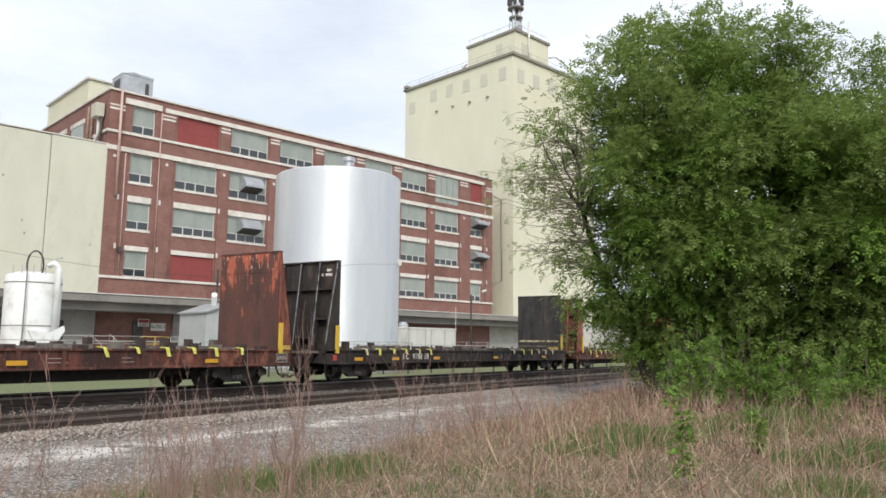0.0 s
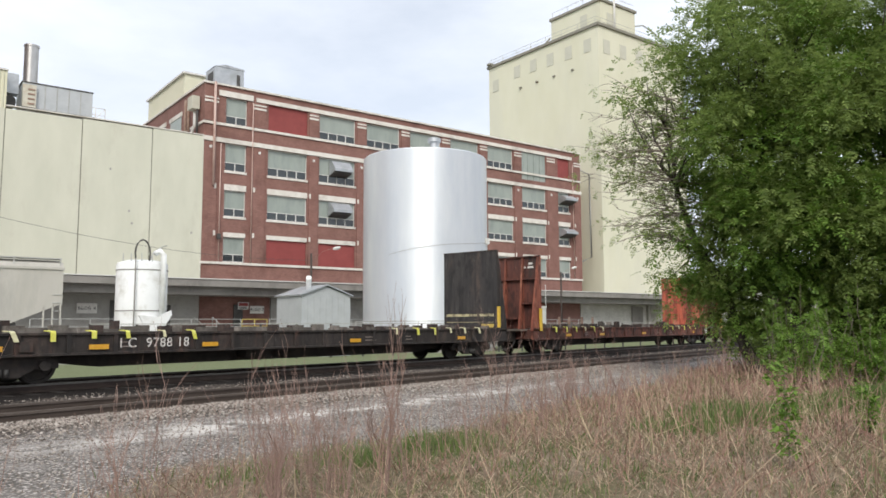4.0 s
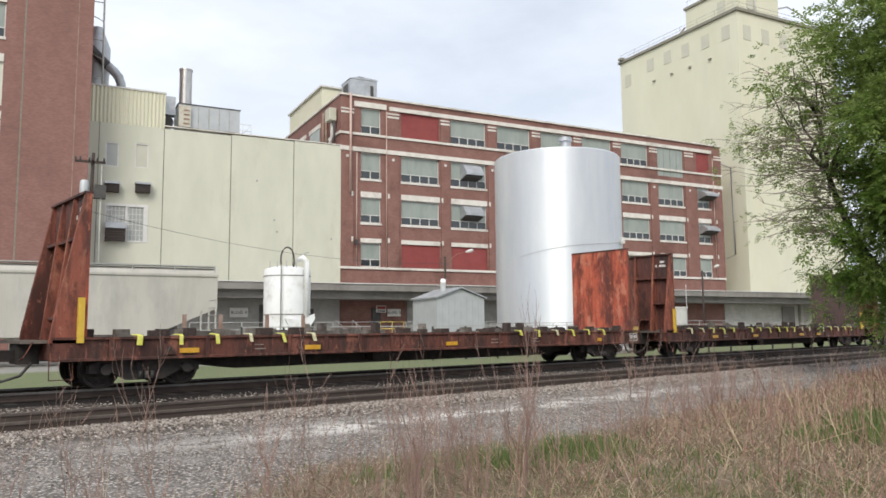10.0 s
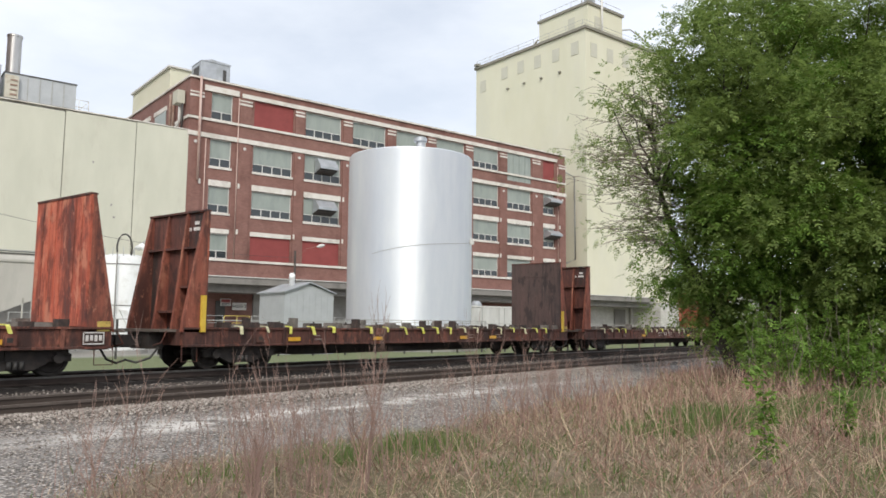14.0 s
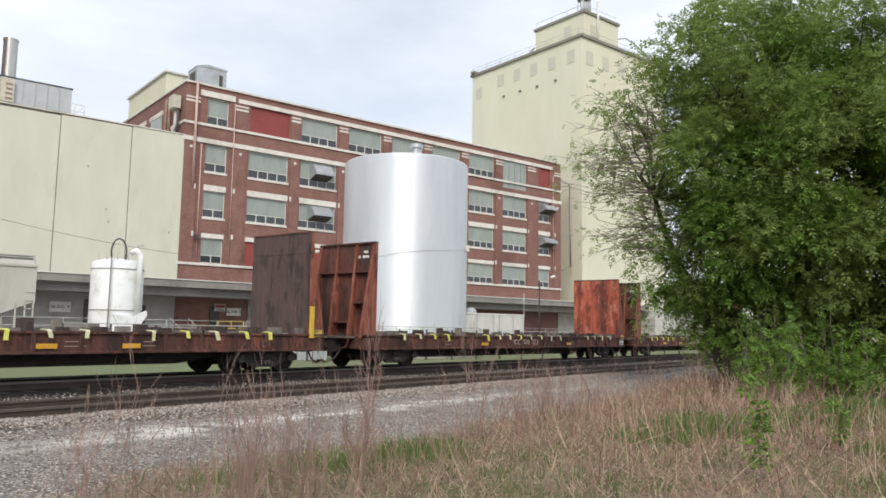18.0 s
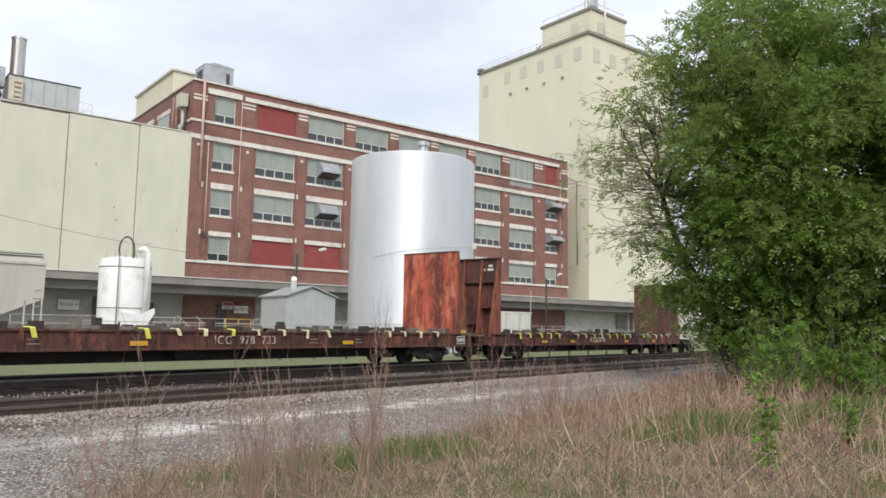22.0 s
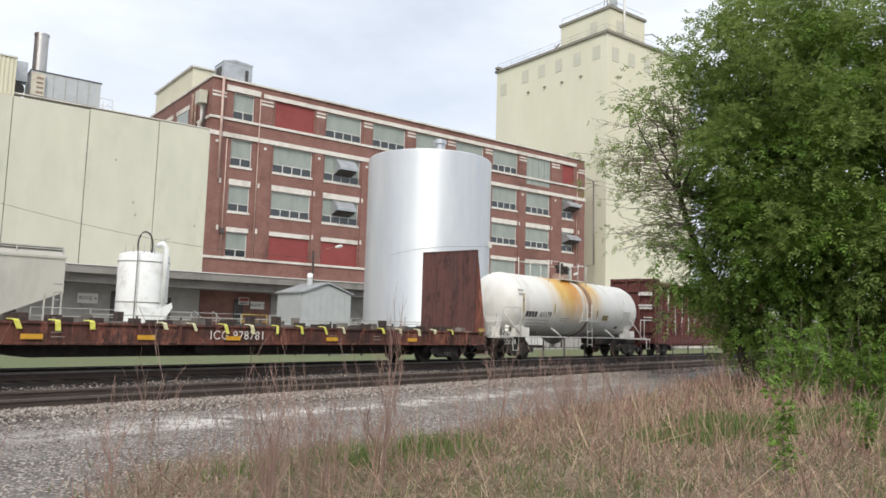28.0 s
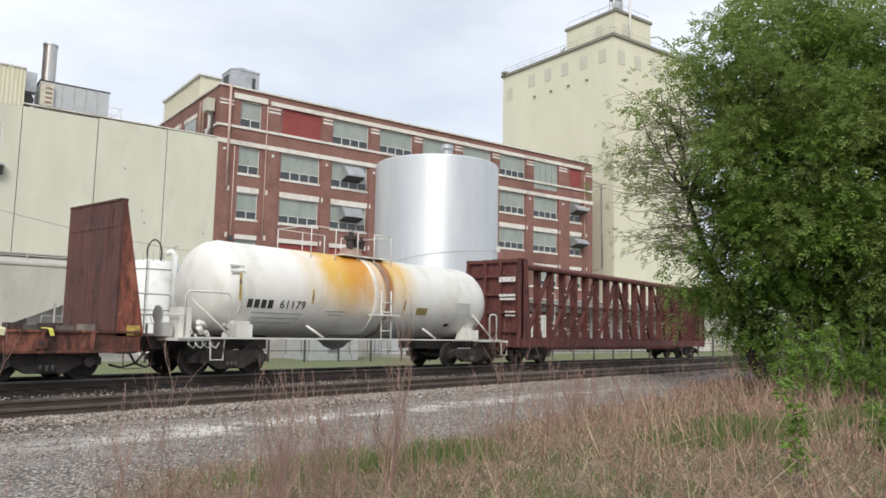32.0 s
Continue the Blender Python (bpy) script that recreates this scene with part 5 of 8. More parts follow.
def shed():
    f = empty("metal_shed", BLD, "light grey sheet-metal shed with a gabled roof", "shed")
    u0, u1, v0, v1, ze, zp = 19.02, 22.07, 37.5, 40.6, 3.36, 3.86
    um = (u0 + u1) / 2
    bm = bmesh.new()
    prism(bm, [(u0, 0.0), (u1, 0.0), (u1, ze), (um, zp), (u0, ze)], "y", v0, v1)
    part("shed_body", bm, SHED_GREY, f)
    bm = bmesh.new()
    prism(bm, [(u0 - 0.12, ze - 0.02), (um, zp + 0.06), (u1 + 0.12, ze - 0.02), (u1 + 0.12, ze + 0.05), (um, zp + 0.13), (u0 - 0.12, ze + 0.05)], "y", v0 - 0.15, v1 + 0.15)
    part("roof", bm, GALV, f, "pale sheet roof")
    part("roof_vent", pipe(bmesh.new(), [(20.0, 38.6, 3.5), (20.0, 38.6, 4.2), (19.9, 38.4, 4.4)], 0.16, 10), WHITE_TANK, f, "white roof vent pipe")
    for i in range(1, 8):
        u = u0 + (u1 - u0) * i / 8
        part("rib", boxes((u - 0.02, v0 - 0.022, 0.0, u + 0.02, v0 - 0.003, ze - 0.05)), SHED_GREY, f)


shed()


def yard_fence():
    f = empty("yard_fence", BLD, "low dark fence with grey rails before the yard", "fence")
    for k in range(24):
        u = 8.0 + 2.0 * k
        part("post", boxes((u - 0.04, 35.96, 0.0, u + 0.04, 36.04, 1.82)), STEEL_DARK, f)
    for z in (0.55, 1.2, 1.78):
        part("rail", boxes((8.0, 35.945, z, 54.0, 35.955, z + 0.04)), STEEL_DARK if z < 1.7 else GREY_PIPE, f)
    for k in range(58):
        u = 8.3 + 0.78 * k + 0.2 * math.sin(k * 2.3)
        part("picket", boxes((u, 35.985, 0.4, u + 0.03, 36.0, 1.3)), STEEL_DARK, f)


yard_fence()


def container():
    f = empty("white_box_container", BLD, "long white steel box with a round lid", "container")
    part("body", boxes((44.6, 52, 0.3, 52.3, 54.4, 3.35)), OLD_WHITE, f)
    part("top_rail", boxes((44.5, 51.95, 3.352, 52.4, 54.45, 3.48)), WHITE_TRIM, f)
    for u in (46.2, 48.3, 49.0, 50.8):
        part("post", boxes((u, 51.95, 0.3, u + 0.08, 51.997, 3.34)), GREY_PIPE, f)
    part("lid", lathe(bmesh.new(), [(0.5, 3.48), (0.5, 3.7), (0.3, 3.95), (0.1, 3.98)], (46.4, 53, 0), "z", 20), GALV, f)
    for u in (44.7, 52.0):
        part("skid", boxes((u, 52.1, 0.0, u + 0.2, 54.3, 0.298)), STEEL_DARK, f)
    p = empty("flag_pole", BLD, "thin pale grey metal pole", "pole")
    part("pole", pipe(bmesh.new(), [(51.9, 51.6, 0.0), (51.9, 51.6, 5.5)], 0.032), GREY_PIPE, p)


container()


def lamp_post(u, v, zt, reach, up, label):
    f = empty("street_lamp", BLD, label, "street lamp")
    part("pole", pipe(bmesh.new(), [(u, v, 0), (u, v, zt)], 0.09), WOOD_POLE, f)
    part("arm", pipe(bmesh.new(), [(u, v, zt - 0.6), (u + reach * 0.5, v, zt - 0.1 + up * 0.6), (u + reach, v, zt + up)], 0.012), RUST_PIPE, f)
    bm = bmesh.new()
    lathe(bm, [(0.05, -0.35), (0.14, -0.1), (0.14, 0.25), (0.05, 0.4)], (0, 0, 0), "x", 12)
    bm.transform(pose(u + reach + 0.2, v, zt + up, 0, -15, 0))
    part("lamp_head", bm, WHITE_TRIM, f)


lamp_post(28.7, 55.0, 7.55, 2.1, 0.55, "wooden pole with a white street lamp")
lamp_post(57.6, 55.0, 7.2, 1.8, 0.5, "wooden pole with a white street lamp by the dock")


def utility_pole():
    f = empty("utility_pole", BLD, "weathered utility pole with crossarm and transformers", "utility pole")
    u, v = 1.95, 50.0
    part("pole", rod(bmesh.new(), (u - 0.2, v, 0), (u + 0.02, v, 12.5), 0.15, 10, 0.1), STAKE, f, "dark tarred pole")
    part("crossarm", boxes((u - 1.0, v - 0.2, 11.85, u + 0.7, v - 0.11, 11.99)), STAKE, f)
    part("crossarm", boxes((u - 0.09, v - 0.75, 11.9, u + 0.02, v + 0.75, 12.03)), STAKE, f)
    for k in (-0.95, -0.7, -0.2, 0.25, 0.62):
        part("insulator", rod(bmesh.new(), (u + k, v - 0.15, 11.99), (u + k, v - 0.15, 12.2), 0.06, 8), STEEL_DARK, f)
    part("transformer", lathe(bmesh.new(), [(0.24, 9.9), (0.26, 9.98), (0.26, 10.65), (0.18, 10.78)], (u - 0.42, v - 0.1, 0), "z", 16), SHED_GREY, f, "pale grey transformer can")
    part("transformer", boxes((u + 0.12, v - 0.3, 9.72, u + 0.78, v + 0.3, 10.52)), STEEL_DARK, f, "dark grey switch box")
    part("conduit", pipe(bmesh.new(), [(u + 0.5, v - 0.1, 11.8), (u + 0.5, v - 0.1, 0.2)], 0.04), GREY_PIPE, f)
    w = empty("overhead_cable", BLD, "sagging thin overhead cable", "cable")
    pts = []
    for i in range(25):
        t = i / 24
        pts.append((u + 26.8 * t, v + 5 * t, 8.9 - 1.9 * t - 1.6 * 4 * t * (1 - t) * 0.55))
    part("cable", pipe(bmesh.new(), pts, 0.012, 4), STEEL_DARK, w)


utility_pole()


def covered_hopper():
    f = empty("covered_hopper_car", BLD @ Matrix.Translation((0, 42.75, 0.42)), "parked pale grey covered hopper car on a siding", "railway car")
    hw, z0, z1 = 1.55, 1.0, 4.5
    bm = bmesh.new()
    prism(bm, [(-17.0, z0 + 1.25), (-14.4, z0), (4.6, z0), (7.7, z0 + 1.35), (7.85, z0 + 1.35), (7.85, z1 - 0.35), (-17.2, z1 - 0.35), (-17.2, z0 + 1.25)], "y", -hw, hw)
    body = part("body", bm, HOPPER_GREY, f)
    bm = bmesh.new()
    prism(bm, [(-hw, z1 - 0.35), (hw, z1 - 0.35), (hw - 0.1, z1 - 0.1), (0.6, z1 + 0.1), (-0.6, z1 + 0.1), (-hw + 0.1, z1 - 0.1)], "x", -17.2, 7.85)
    part("roof", bm, HOPPER_GREY, f)
    part("side_rail", boxes((-17.25, -hw - 0.06, z1 - 0.42, 7.9, -hw - 0.002, z1 - 0.3)), HOPPER_GREY, f, "dark line of the side rail")
    part("walkway", boxes((-17.0, -1.35, z1 + 0.12, 7.8, -0.7, z1 + 0.17)), GREY_PIPE, f, "roof walkway")
    for i in range(13):
        u = -16.8 + i * 2.04
        part("walkway_bracket", boxes((u, -1.5, z1 - 0.3, u + 0.06, -1.44, z1 + 0.17)), GREY_PIPE, f)
    for i in range(5):
        u = -15.0 + i * 4.3
        bm = bmesh.new()
        prism(bm, [(u, z0), (u + 3.6, z0), (u + 2.3, z0 - 0.65), (u + 1.3, z0 - 0.65)], "y", -1.0, 1.0)
        part("hopper_chute", bm, HOPPER_GREY, f)
    for u in (7.0, 7.4, 7.75):
        part("end_post", boxes((u, -hw, 0.75, u + 0.07, -hw + 0.07, z0 + 1.35)), HOPPER_GREY, f)
    bm = bmesh.new()
    for k in range(6):
        rod(bm, (7.4, -hw - 0.02, 0.85 + 0.4 * k), (7.8, -hw - 0.02, 0.85 + 0.4 * k), 0.02, 5)
    part("end_ladder", bm, GREY_PIPE, f)
    part("end_sill", boxes((5.4, -1.4, 0.75, 8.1, 1.4, 0.98)), HOPPER_GREY, f)
    for u in (-15.3, 5.6):
        t = part("truck", boxes((u - 1.2, -0.95, 0.3, u + 1.2, -0.75, 0.66)), TRUCK, f)
        for d in (-0.88, 0.88):
            part("wheel", lathe(bmesh.new(), [(0.42, -0.76), (0.42, -0.66), (0.46, -0.64)], (u + d, 0, 0.42), "y", 24), WHEEL, t)
    part("brake_wheel", lathe(bmesh.new(), [(0.24, -0.02), (0.3, -0.02), (0.3, 0.02), (0.24, 0.02)], (5.6, -1.4, 1.35), "y", 16), STEEL_DARK, f)
    r = empty("siding_track", BLD, "rusty siding rails beside the warehouse", "railway track", kind="structure")
    for y in (42.02, 43.48):
        part("rail", boxes((-70, y - 0.035, 0.25, 9.6, y + 0.035, 0.42)), RAIL, r)


covered_hopper()


def far_shed():
    f = empty("far_pale_building", BLD, "long low pale building beyond the tower", "building")
    part("wall_block", boxes((92, 58, 0, 175, 75, 6.2)), PALE_BRICK, f)
    part("roof_edge", boxes((91.8, 57.8, 6.2, 175.2, 75.2, 6.5)), CANOPY_GREY, f)


far_shed()

# ---- tracks ----
TRACK_Y, NEAR_Y, RAIL_Z, NEAR_DROP = 18.32, 14.62, 0.42, -0.20


def track(y, label):
    f = empty("railway_track", pose(0, y, 0 if y > 16 else NEAR_DROP), label, "railway track", "tracks", kind="structure")
    for s in (-1, 1):
        c = s * 0.7525
        bm = bmesh.new()
        prism(bm, [(c - 0.07, 0.24), (c + 0.07, 0.24), (c + 0.07, 0.256), (c + 0.012, 0.28), (c + 0.012, 0.375), (c - 0.012, 0.375), (c - 0.012, 0.28), (c - 0.07, 0.256)], "x", -140, 230)
        r = part("rail", bm, RAIL if y > 16 else RAIL_OLD, f)
        part("rail_head", boxes((-140, c - 0.036, 0.3752, 230, c + 0.036, RAIL_Z)), RAIL_HEAD if y > 16 else RAIL_RUST, r, "polished rail head" if y > 16 else "rust-filmed rail head")
    return f


MAIN = track(TRACK_Y, "main track with worn rails in dark ballast")
NEAR = track(NEAR_Y, "empty track with worn rails in dark ballast")


# ---- train ----
def travel(t):
    """How far the train has come by t seconds; its pace hardly changes."""
    return 3.7655 * t + 0.0085175 * t * t - 0.00025348 * t ** 3


def make_truck(parent, x, wheels):
    """A two-axle truck: side frames, springs, bolster and two wheelsets."""
    bm = bmesh.new()
    out = [(-1.22, 0.50), (-0.98, 0.62), (-0.5, 0.66), (0.5, 0.66), (0.98, 0.62), (1.22, 0.50), (1.22, 0.34), (0.72, 0.34), (0.4, 0.17), (-0.4, 0.17), (-0.72, 0.34), (-1.22, 0.34)]
    t = part("truck", prism(bm, out, "y", -1.08, -0.92), TRUCK, parent)
    t.location.x = x
    part("side_frame", prism(bmesh.new(), out, "y", 0.92, 1.08), TRUCK, t)
    part("bolster", boxes((-0.22, -1.12, 0.36, 0.22, 1.12, 0.6)), TRUCK, t)
    for s in (-1, 1):
        bm = bmesh.new()
        for k in (-0.13, 0.0, 0.13):
            rod(bm, (k, s * 1.1, 0.2), (k, s * 1.1, 0.36), 0.05, 8)
        part("spring", bm, STEEL_DARK, t)
        for k in (-0.89, 0.89):
            part("axle_box", rod(bmesh.new(), (k, s * 1.08, 0.42), (k, s * 1.2, 0.42), 0.12, 10), TRUCK, t)
    for k in (-0.89, 0.89):
        bm = bmesh.new()
        for s in (-1, 1):
            lathe(bm, [(0.18, s * 0.70), (0.33, s * 0.71), (0.36, s * 0.67), (0.455, s * 0.675), (0.42, s * 0.71), (0.42, s * 0.80), (0.35, s * 0.80), (0.33, s * 0.765), (0.18, s * 0.78)][::s], (0, 0, 0), "y", 28)
        rod(bm, (0, -1.0, 0), (0, 1.0, 0), 0.08, 10)
        for s in (-1, 1):
            box(bm, -0.06, s * 0.79 - 0.01, 0.19, 0.06, s * 0.79 + 0.01, 0.3)
        w = part("wheelset", bm, WHEEL, t)
        w.matrix_basis = pose(k, 0, 0.42)
        wheels.append((w, k))
    return t


def coupler(parent, x, s):
    bm = bmesh.new()
    box(bm, min(x, x + s * 0.68), -0.1, 0.66, max(x, x + s * 0.68), 0.1, 0.86)
    box(bm, min(x + s * 0.68, x + s * 0.89), -0.17, 0.6, max(x + s * 0.68, x + s * 0.89), 0.17, 0.92)
    part("coupler", bm, TRUCK, parent)
    part("brake_hose", pipe(bmesh.new(), [(x + s * 0.1, -0.5, 0.6), (x + s * 0.3, -0.45, 0.33), (x + s * 0.62, -0.35, 0.22), (x + s * 0.9, -0.3, 0.3)], 0.03, 6), STEEL_DARK, parent)


def bulkhead(parent, x, s, face, frame_mat, yellow, top=4.18):
    """An end wall of sheet steel on tapered posts; s is the way towards the car's end."""
    hw = 1.32
    # recess shade between the posts is part of this darker rust tone
    inner = RIB_DARK if frame_mat is not CAR_BLACK else CAR_BLACK
    b = part("bulkhead", boxes((min(x, x + s * 0.06), -hw, 1.125, max(x, x + s * 0.06), hw, top)), face, parent)
    for y0 in (-hw, -0.5, 0.38, hw - 0.12):
        bm = bmesh.new()
        xi = x + s * 0.062
        outer = abs(y0) > 1
        w, foot = (0.12, 0.72) if outer else (0.08, 0.5)
        prism(bm, [(xi, 1.0), (x + s * foot, 1.0), (x + s * (foot - 0.04), 1.3), (x + s * 0.13, top), (xi, top)], "y", y0, y0 + w)
        part("post", bm, frame_mat, b)
        if frame_mat is CAR_BLACK:
            # pale grey strip down the sloping edge of each black post
            bm = bmesh.new()
            prism(bm, [(x + s * (foot - 0.035), 1.3), (x + s * (foot - 0.03), 1.3), (x + s * 0.14, top), (x + s * 0.135, top)], "y", y0 + 0.005, y0 + 0.045)
            part("pale_edge", bm, PALE_EDGE, b, "pale grey strip along the post's edge")
    part("cap", boxes((min(x - s * 0.02, x + s * 0.16), -hw, top, max(x - s * 0.02, x + s * 0.16), hw, top + 0.05)), inner if frame_mat is not CAR_BLACK else CAR_BLACK, b)
    part("back_sheet", boxes((min(x + s * 0.062, x + s * 0.075), -hw + 0.13, 1.14, max(x + s * 0.062, x + s * 0.075), hw - 0.13, top - 0.02)), inner, b)
    for z, d, y0, y1 in ((3.2, 0.24, -hw + 0.13, -0.51), (2.15, 0.3, -hw + 0.13, -0.51), (3.2, 0.22, -0.4, 0.37), (3.2, 0.24, 0.47, hw - 0.13), (1.5, 0.36, -0.4, 0.37)):
        part("cross_rib", boxes((min(x + s * 0.08, x + s * d), y0, z, max(x + s * 0.08, x + s * d), y1, z + 0.06)), inner, b)
    part("seam", boxes((min(x - s * 0.008, x - s * 0.002), -0.015, 1.15, max(x - s * 0.008, x - s * 0.002), 0.015, top - 0.62)), face, b)
    if face is FACE_ORANGE:
        for y0 in (-0.95, -0.62, 0.3, 0.62, 0.95):
            part("seam", boxes((min(x - s * 0.01, x - s * 0.002), y0 - 0.02, 1.15, max(x - s * 0.01, x - s * 0.002), y0 + 0.02, top - 0.03)), face, b)
        return yellow_strip(b, x, s, hw, yellow)
    part("seam", boxes((min(x - s * 0.012, x - s * 0.002), -hw + 0.2, top - 0.62, max(x - s * 0.012, x - s * 0.002), hw - 0.2, top - 0.59)), face, b)
    return yellow_strip(b, x, s, hw, yellow)


def yellow_strip(b, x, s, hw, yellow):
    """Stencil marks on the back and the painted strip on the near post."""
    for z, y0, w in ((3.86, -0.95, 0.2), (3.7, -1.0, 0.3), (3.7, -0.6, 0.12)):
        part("stencil_bar", boxes((min(x + s * 0.076, x + s * 0.082), y0, z, max(x + s * 0.076, x + s * 0.082), y0 + w, z + 0.09)), WHITE_INK, b)
    if yellow:
        part("grab_strip", boxes((min(x + s * 0.08, x + s * 0.21), -hw - 0.09, 1.0, max(x + s * 0.08, x + s * 0.21), -hw - 0.01, 1.95)), YELLOW_PAINT, b, "yellow painted strip")
    return b


def bulkhead_flat(x0, length, paint, lead, trail, post, label, strap, straps, number="", mark="", seed=0, yellow=(True, False), reflectors=(2.0, 5.3, 10.1, 17.3), stakes=(), group="bulkhead flat cars"):
    """A flat car with end bulkheads; x0 is the inner face of the leading bulkhead."""
    rnd = random.Random(seed)
    f = empty("bulkhead_flat_car", pose(x0, TRACK_Y, RAIL_Z), label, "railway car", group)
    hw, e = 1.32, 0.66
    L = length
    for s in (-1, 1):
        o = s * (hw + 0.05)
        w0, w1 = s * hw, s * (hw - 0.1)
        side = part("side_sill", prism(bmesh.new(), [(w1, 0.62), (o, 0.62), (o, 0.67), (w0, 0.68), (w0, 1.06), (o, 1.07), (o, 1.12), (w1, 1.12)], "x", -e, L + e), paint, f)
        if s < 0:
            for k in range(18):
                x = 0.5 + (L - 1.0) * k / 17
                part("side_post", boxes((x - 0.05, -hw - 0.045, 0.672, x + 0.05, -hw - 0.002, 1.068)), paint, side)
    bm = bmesh.new()
    prism(bm, [(-e, 0.62), (1.6, 0.6), (3.8, 0.30), (L - 3.8, 0.30), (L - 1.6, 0.6), (L + e, 0.62), (L + e, 0.98), (-e, 0.98)], "y", -0.45, 0.45)
    part("centre_sill", bm, TRUCK, f, "sooty fish-belly centre sill")
    n = 26
    for k in range(n):
        a, b = L * k / n, L * (k + 1) / n
        part("deck_plank", boxes((a + 0.012, -hw + 0.11, 1.0, b - 0.012, hw - 0.11, 1.06 + rnd.random() * 0.05)), DECK_WOOD, f)
    for s, x in ((-1, -e), (1, L + e)):
        part("end_sill", boxes((min(x + s * 0.012, x - s * 0.3), -hw + 0.104, 0.66, max(x + s * 0.012, x - s * 0.3), hw - 0.104, 1.06)), paint, f)
        part("draft_box", boxes((min(x + s * 0.014, x + s * 0.42), -0.42, 0.56, max(x + s * 0.014, x + s * 0.42), 0.42, 0.99)), TRUCK, f)
        part("end_platform", boxes((min(x + s * 0.014, x + s * 0.5), -1.0, 1.0, max(x + s * 0.014, x + s * 0.5), 1.0, 1.07)), DECK_WOOD, f)
        part("grab_rail", pipe(bmesh.new(), [(x + s * 0.3, -1.02, 1.03), (x + s * 0.46, -1.04, 0.72), (x + s * 0.46, -0.7, 0.66)], 0.018, 5), paint, f)
        coupler(f, x + s * 0.08, s)
        part("end_ladder", pipe(bmesh.new(), [(x + s * 0.05, -hw, 0.7), (x + s * 0.05, -hw - 0.02, 0.25), (x - s * 0.4, -hw - 0.02, 0.25), (x - s * 0.4, -hw, 0.62)], 0.015, 5), paint, f)
    bulkhead(f, 0.0, -1, lead, post, yellow[0])
    bulkhead(f, L, 1, trail, post, yellow[1])
    # timber chocks along the deck edges, a winch socket here and there
    for s in (-1, 1):
        for k in range(22):
            x = 0.55 + 0.87 * k + rnd.uniform(-0.12, 0.12)
            w, h = rnd.uniform(0.2, 0.36), rnd.uniform(0.1, 0.2)
            if rnd.random() < 0.12:
                w, h = 0.16, 0.3
            y = s * (hw - 0.24) + rnd.uniform(-0.03, 0.03)
            part("stake_pocket", boxes((x, y - 0.12, 1.1, x + w, y + 0.12, 1.11 + h)), STAKE if rnd.random() < 0.6 else BOARD_GREY, f)
    for k in range(11):
        x = 0.4 + (L - 2.0) * k / 10 + rnd.uniform(-0.3, 0.3)
        part("loose_board", boxes((x, -hw + 0.42, 1.112, x + rnd.uniform(0.7, 1.5), -hw + 0.6, 1.16 + rnd.random() * 0.08)), BOARD_GREY, f)
    for x in stakes:
        part("stake_post", boxes((x, -0.9, 1.06, x + 0.07, -0.82, 1.62)), RUST_PIPE, f, "rusty upright stake")
        part("stake_foot", boxes((x - 0.14, -1.0, 1.1, x + 0.22, -0.7, 1.28)), BOARD_GREY, f)
    # strap ends with their hooks, hanging over the near sill
    for x in straps:
        x += rnd.uniform(-0.04, 0.04)
        drop = rnd.uniform(0.13, 0.22)
        w = rnd.uniform(0.075, 0.125)
        bm = bmesh.new()
        prism(bm, [(-hw + 0.04, 1.175), (-hw - 0.075, 1.16), (-hw - 0.1, 1.13), (-hw - 0.1, 1.13 - drop), (-hw - 0.085, 1.13 - drop), (-hw - 0.085, 1.12), (-hw - 0.065, 1.14), (-hw + 0.04, 1.155)], "x", x, x + w)
        lean = rnd.uniform(-0.1, 0.5)
        for v in bm.verts:
            v.co.x += (1.15 - v.co.z) * lean - max(0.0, v.co.y + hw + 0.04) * 1.1
        part("strap", bm, STRAP_YELLOW if rnd.random() < strap else STRAP_PALE, f)
        part("strap_hook", boxes((x + lean * 0.1 + 0.02, -hw - 0.082, 1.02, x + lean * 0.1 + 0.08, -hw - 0.06, 1.1)), STEEL_DARK, f)
    for x in reflectors:
        part("reflector", boxes((x, -hw - 0.062, 0.74, x + 0.46, -hw - 0.052, 0.85)), REFLECT, f)
    for x in (1.6, L - 1.75):
        part("lift_socket", boxes((x, -hw - 0.075, 0.72, x + 0.28, -hw - 0.05, 0.94)), paint, f)
        # dark plate paints the shade inside the socket; nothing is cut out
        part("socket_shade", boxes((x + 0.08, -hw - 0.08, 0.78, x + 0.2, -hw - 0.076, 0.88)), TRUCK, f)
    for fx, w in ((0.2, 0.3), (0.62, 0.5), (0.72, 0.35)):
        x = L * fx
        for j in range(2):
            part("stencil_bar", boxes((x, -hw - 0.012, 0.78 + 0.1 * j, x + w * (1 - 0.2 * j), -hw - 0.002, 0.80 + 0.1 * j)), FADED_INK, f)
    if number:
        lettering("car_number", number, 0.32, pose(mark, -hw - 0.054, 0.86), STENCIL if seed == 5 else WHITE_INK, f, 0.004)
    if paint is CAR_BLACK:
        for z in (1.6, 1.36):
            part("painted_line", boxes((L - 0.007, -hw + 0.13, z, L - 0.003, hw - 0.13, z + (0.1 if z > 1.5 else 0.02))), YELLOW_PALE, f, "worn yellow painted line")
        part("painted_line", boxes((L + 0.02, -hw - 0.09, 1.15, L + 0.13, -hw - 0.005, 1.98)), YELLOW_PAINT, f, "yellow painted strip")
        part("painted_patch", boxes((L - 0.007, -hw + 0.14, 1.16, L - 0.003, -hw + 0.75, 1.3)), YELLOW_WORN, f, "worn yellow patch")
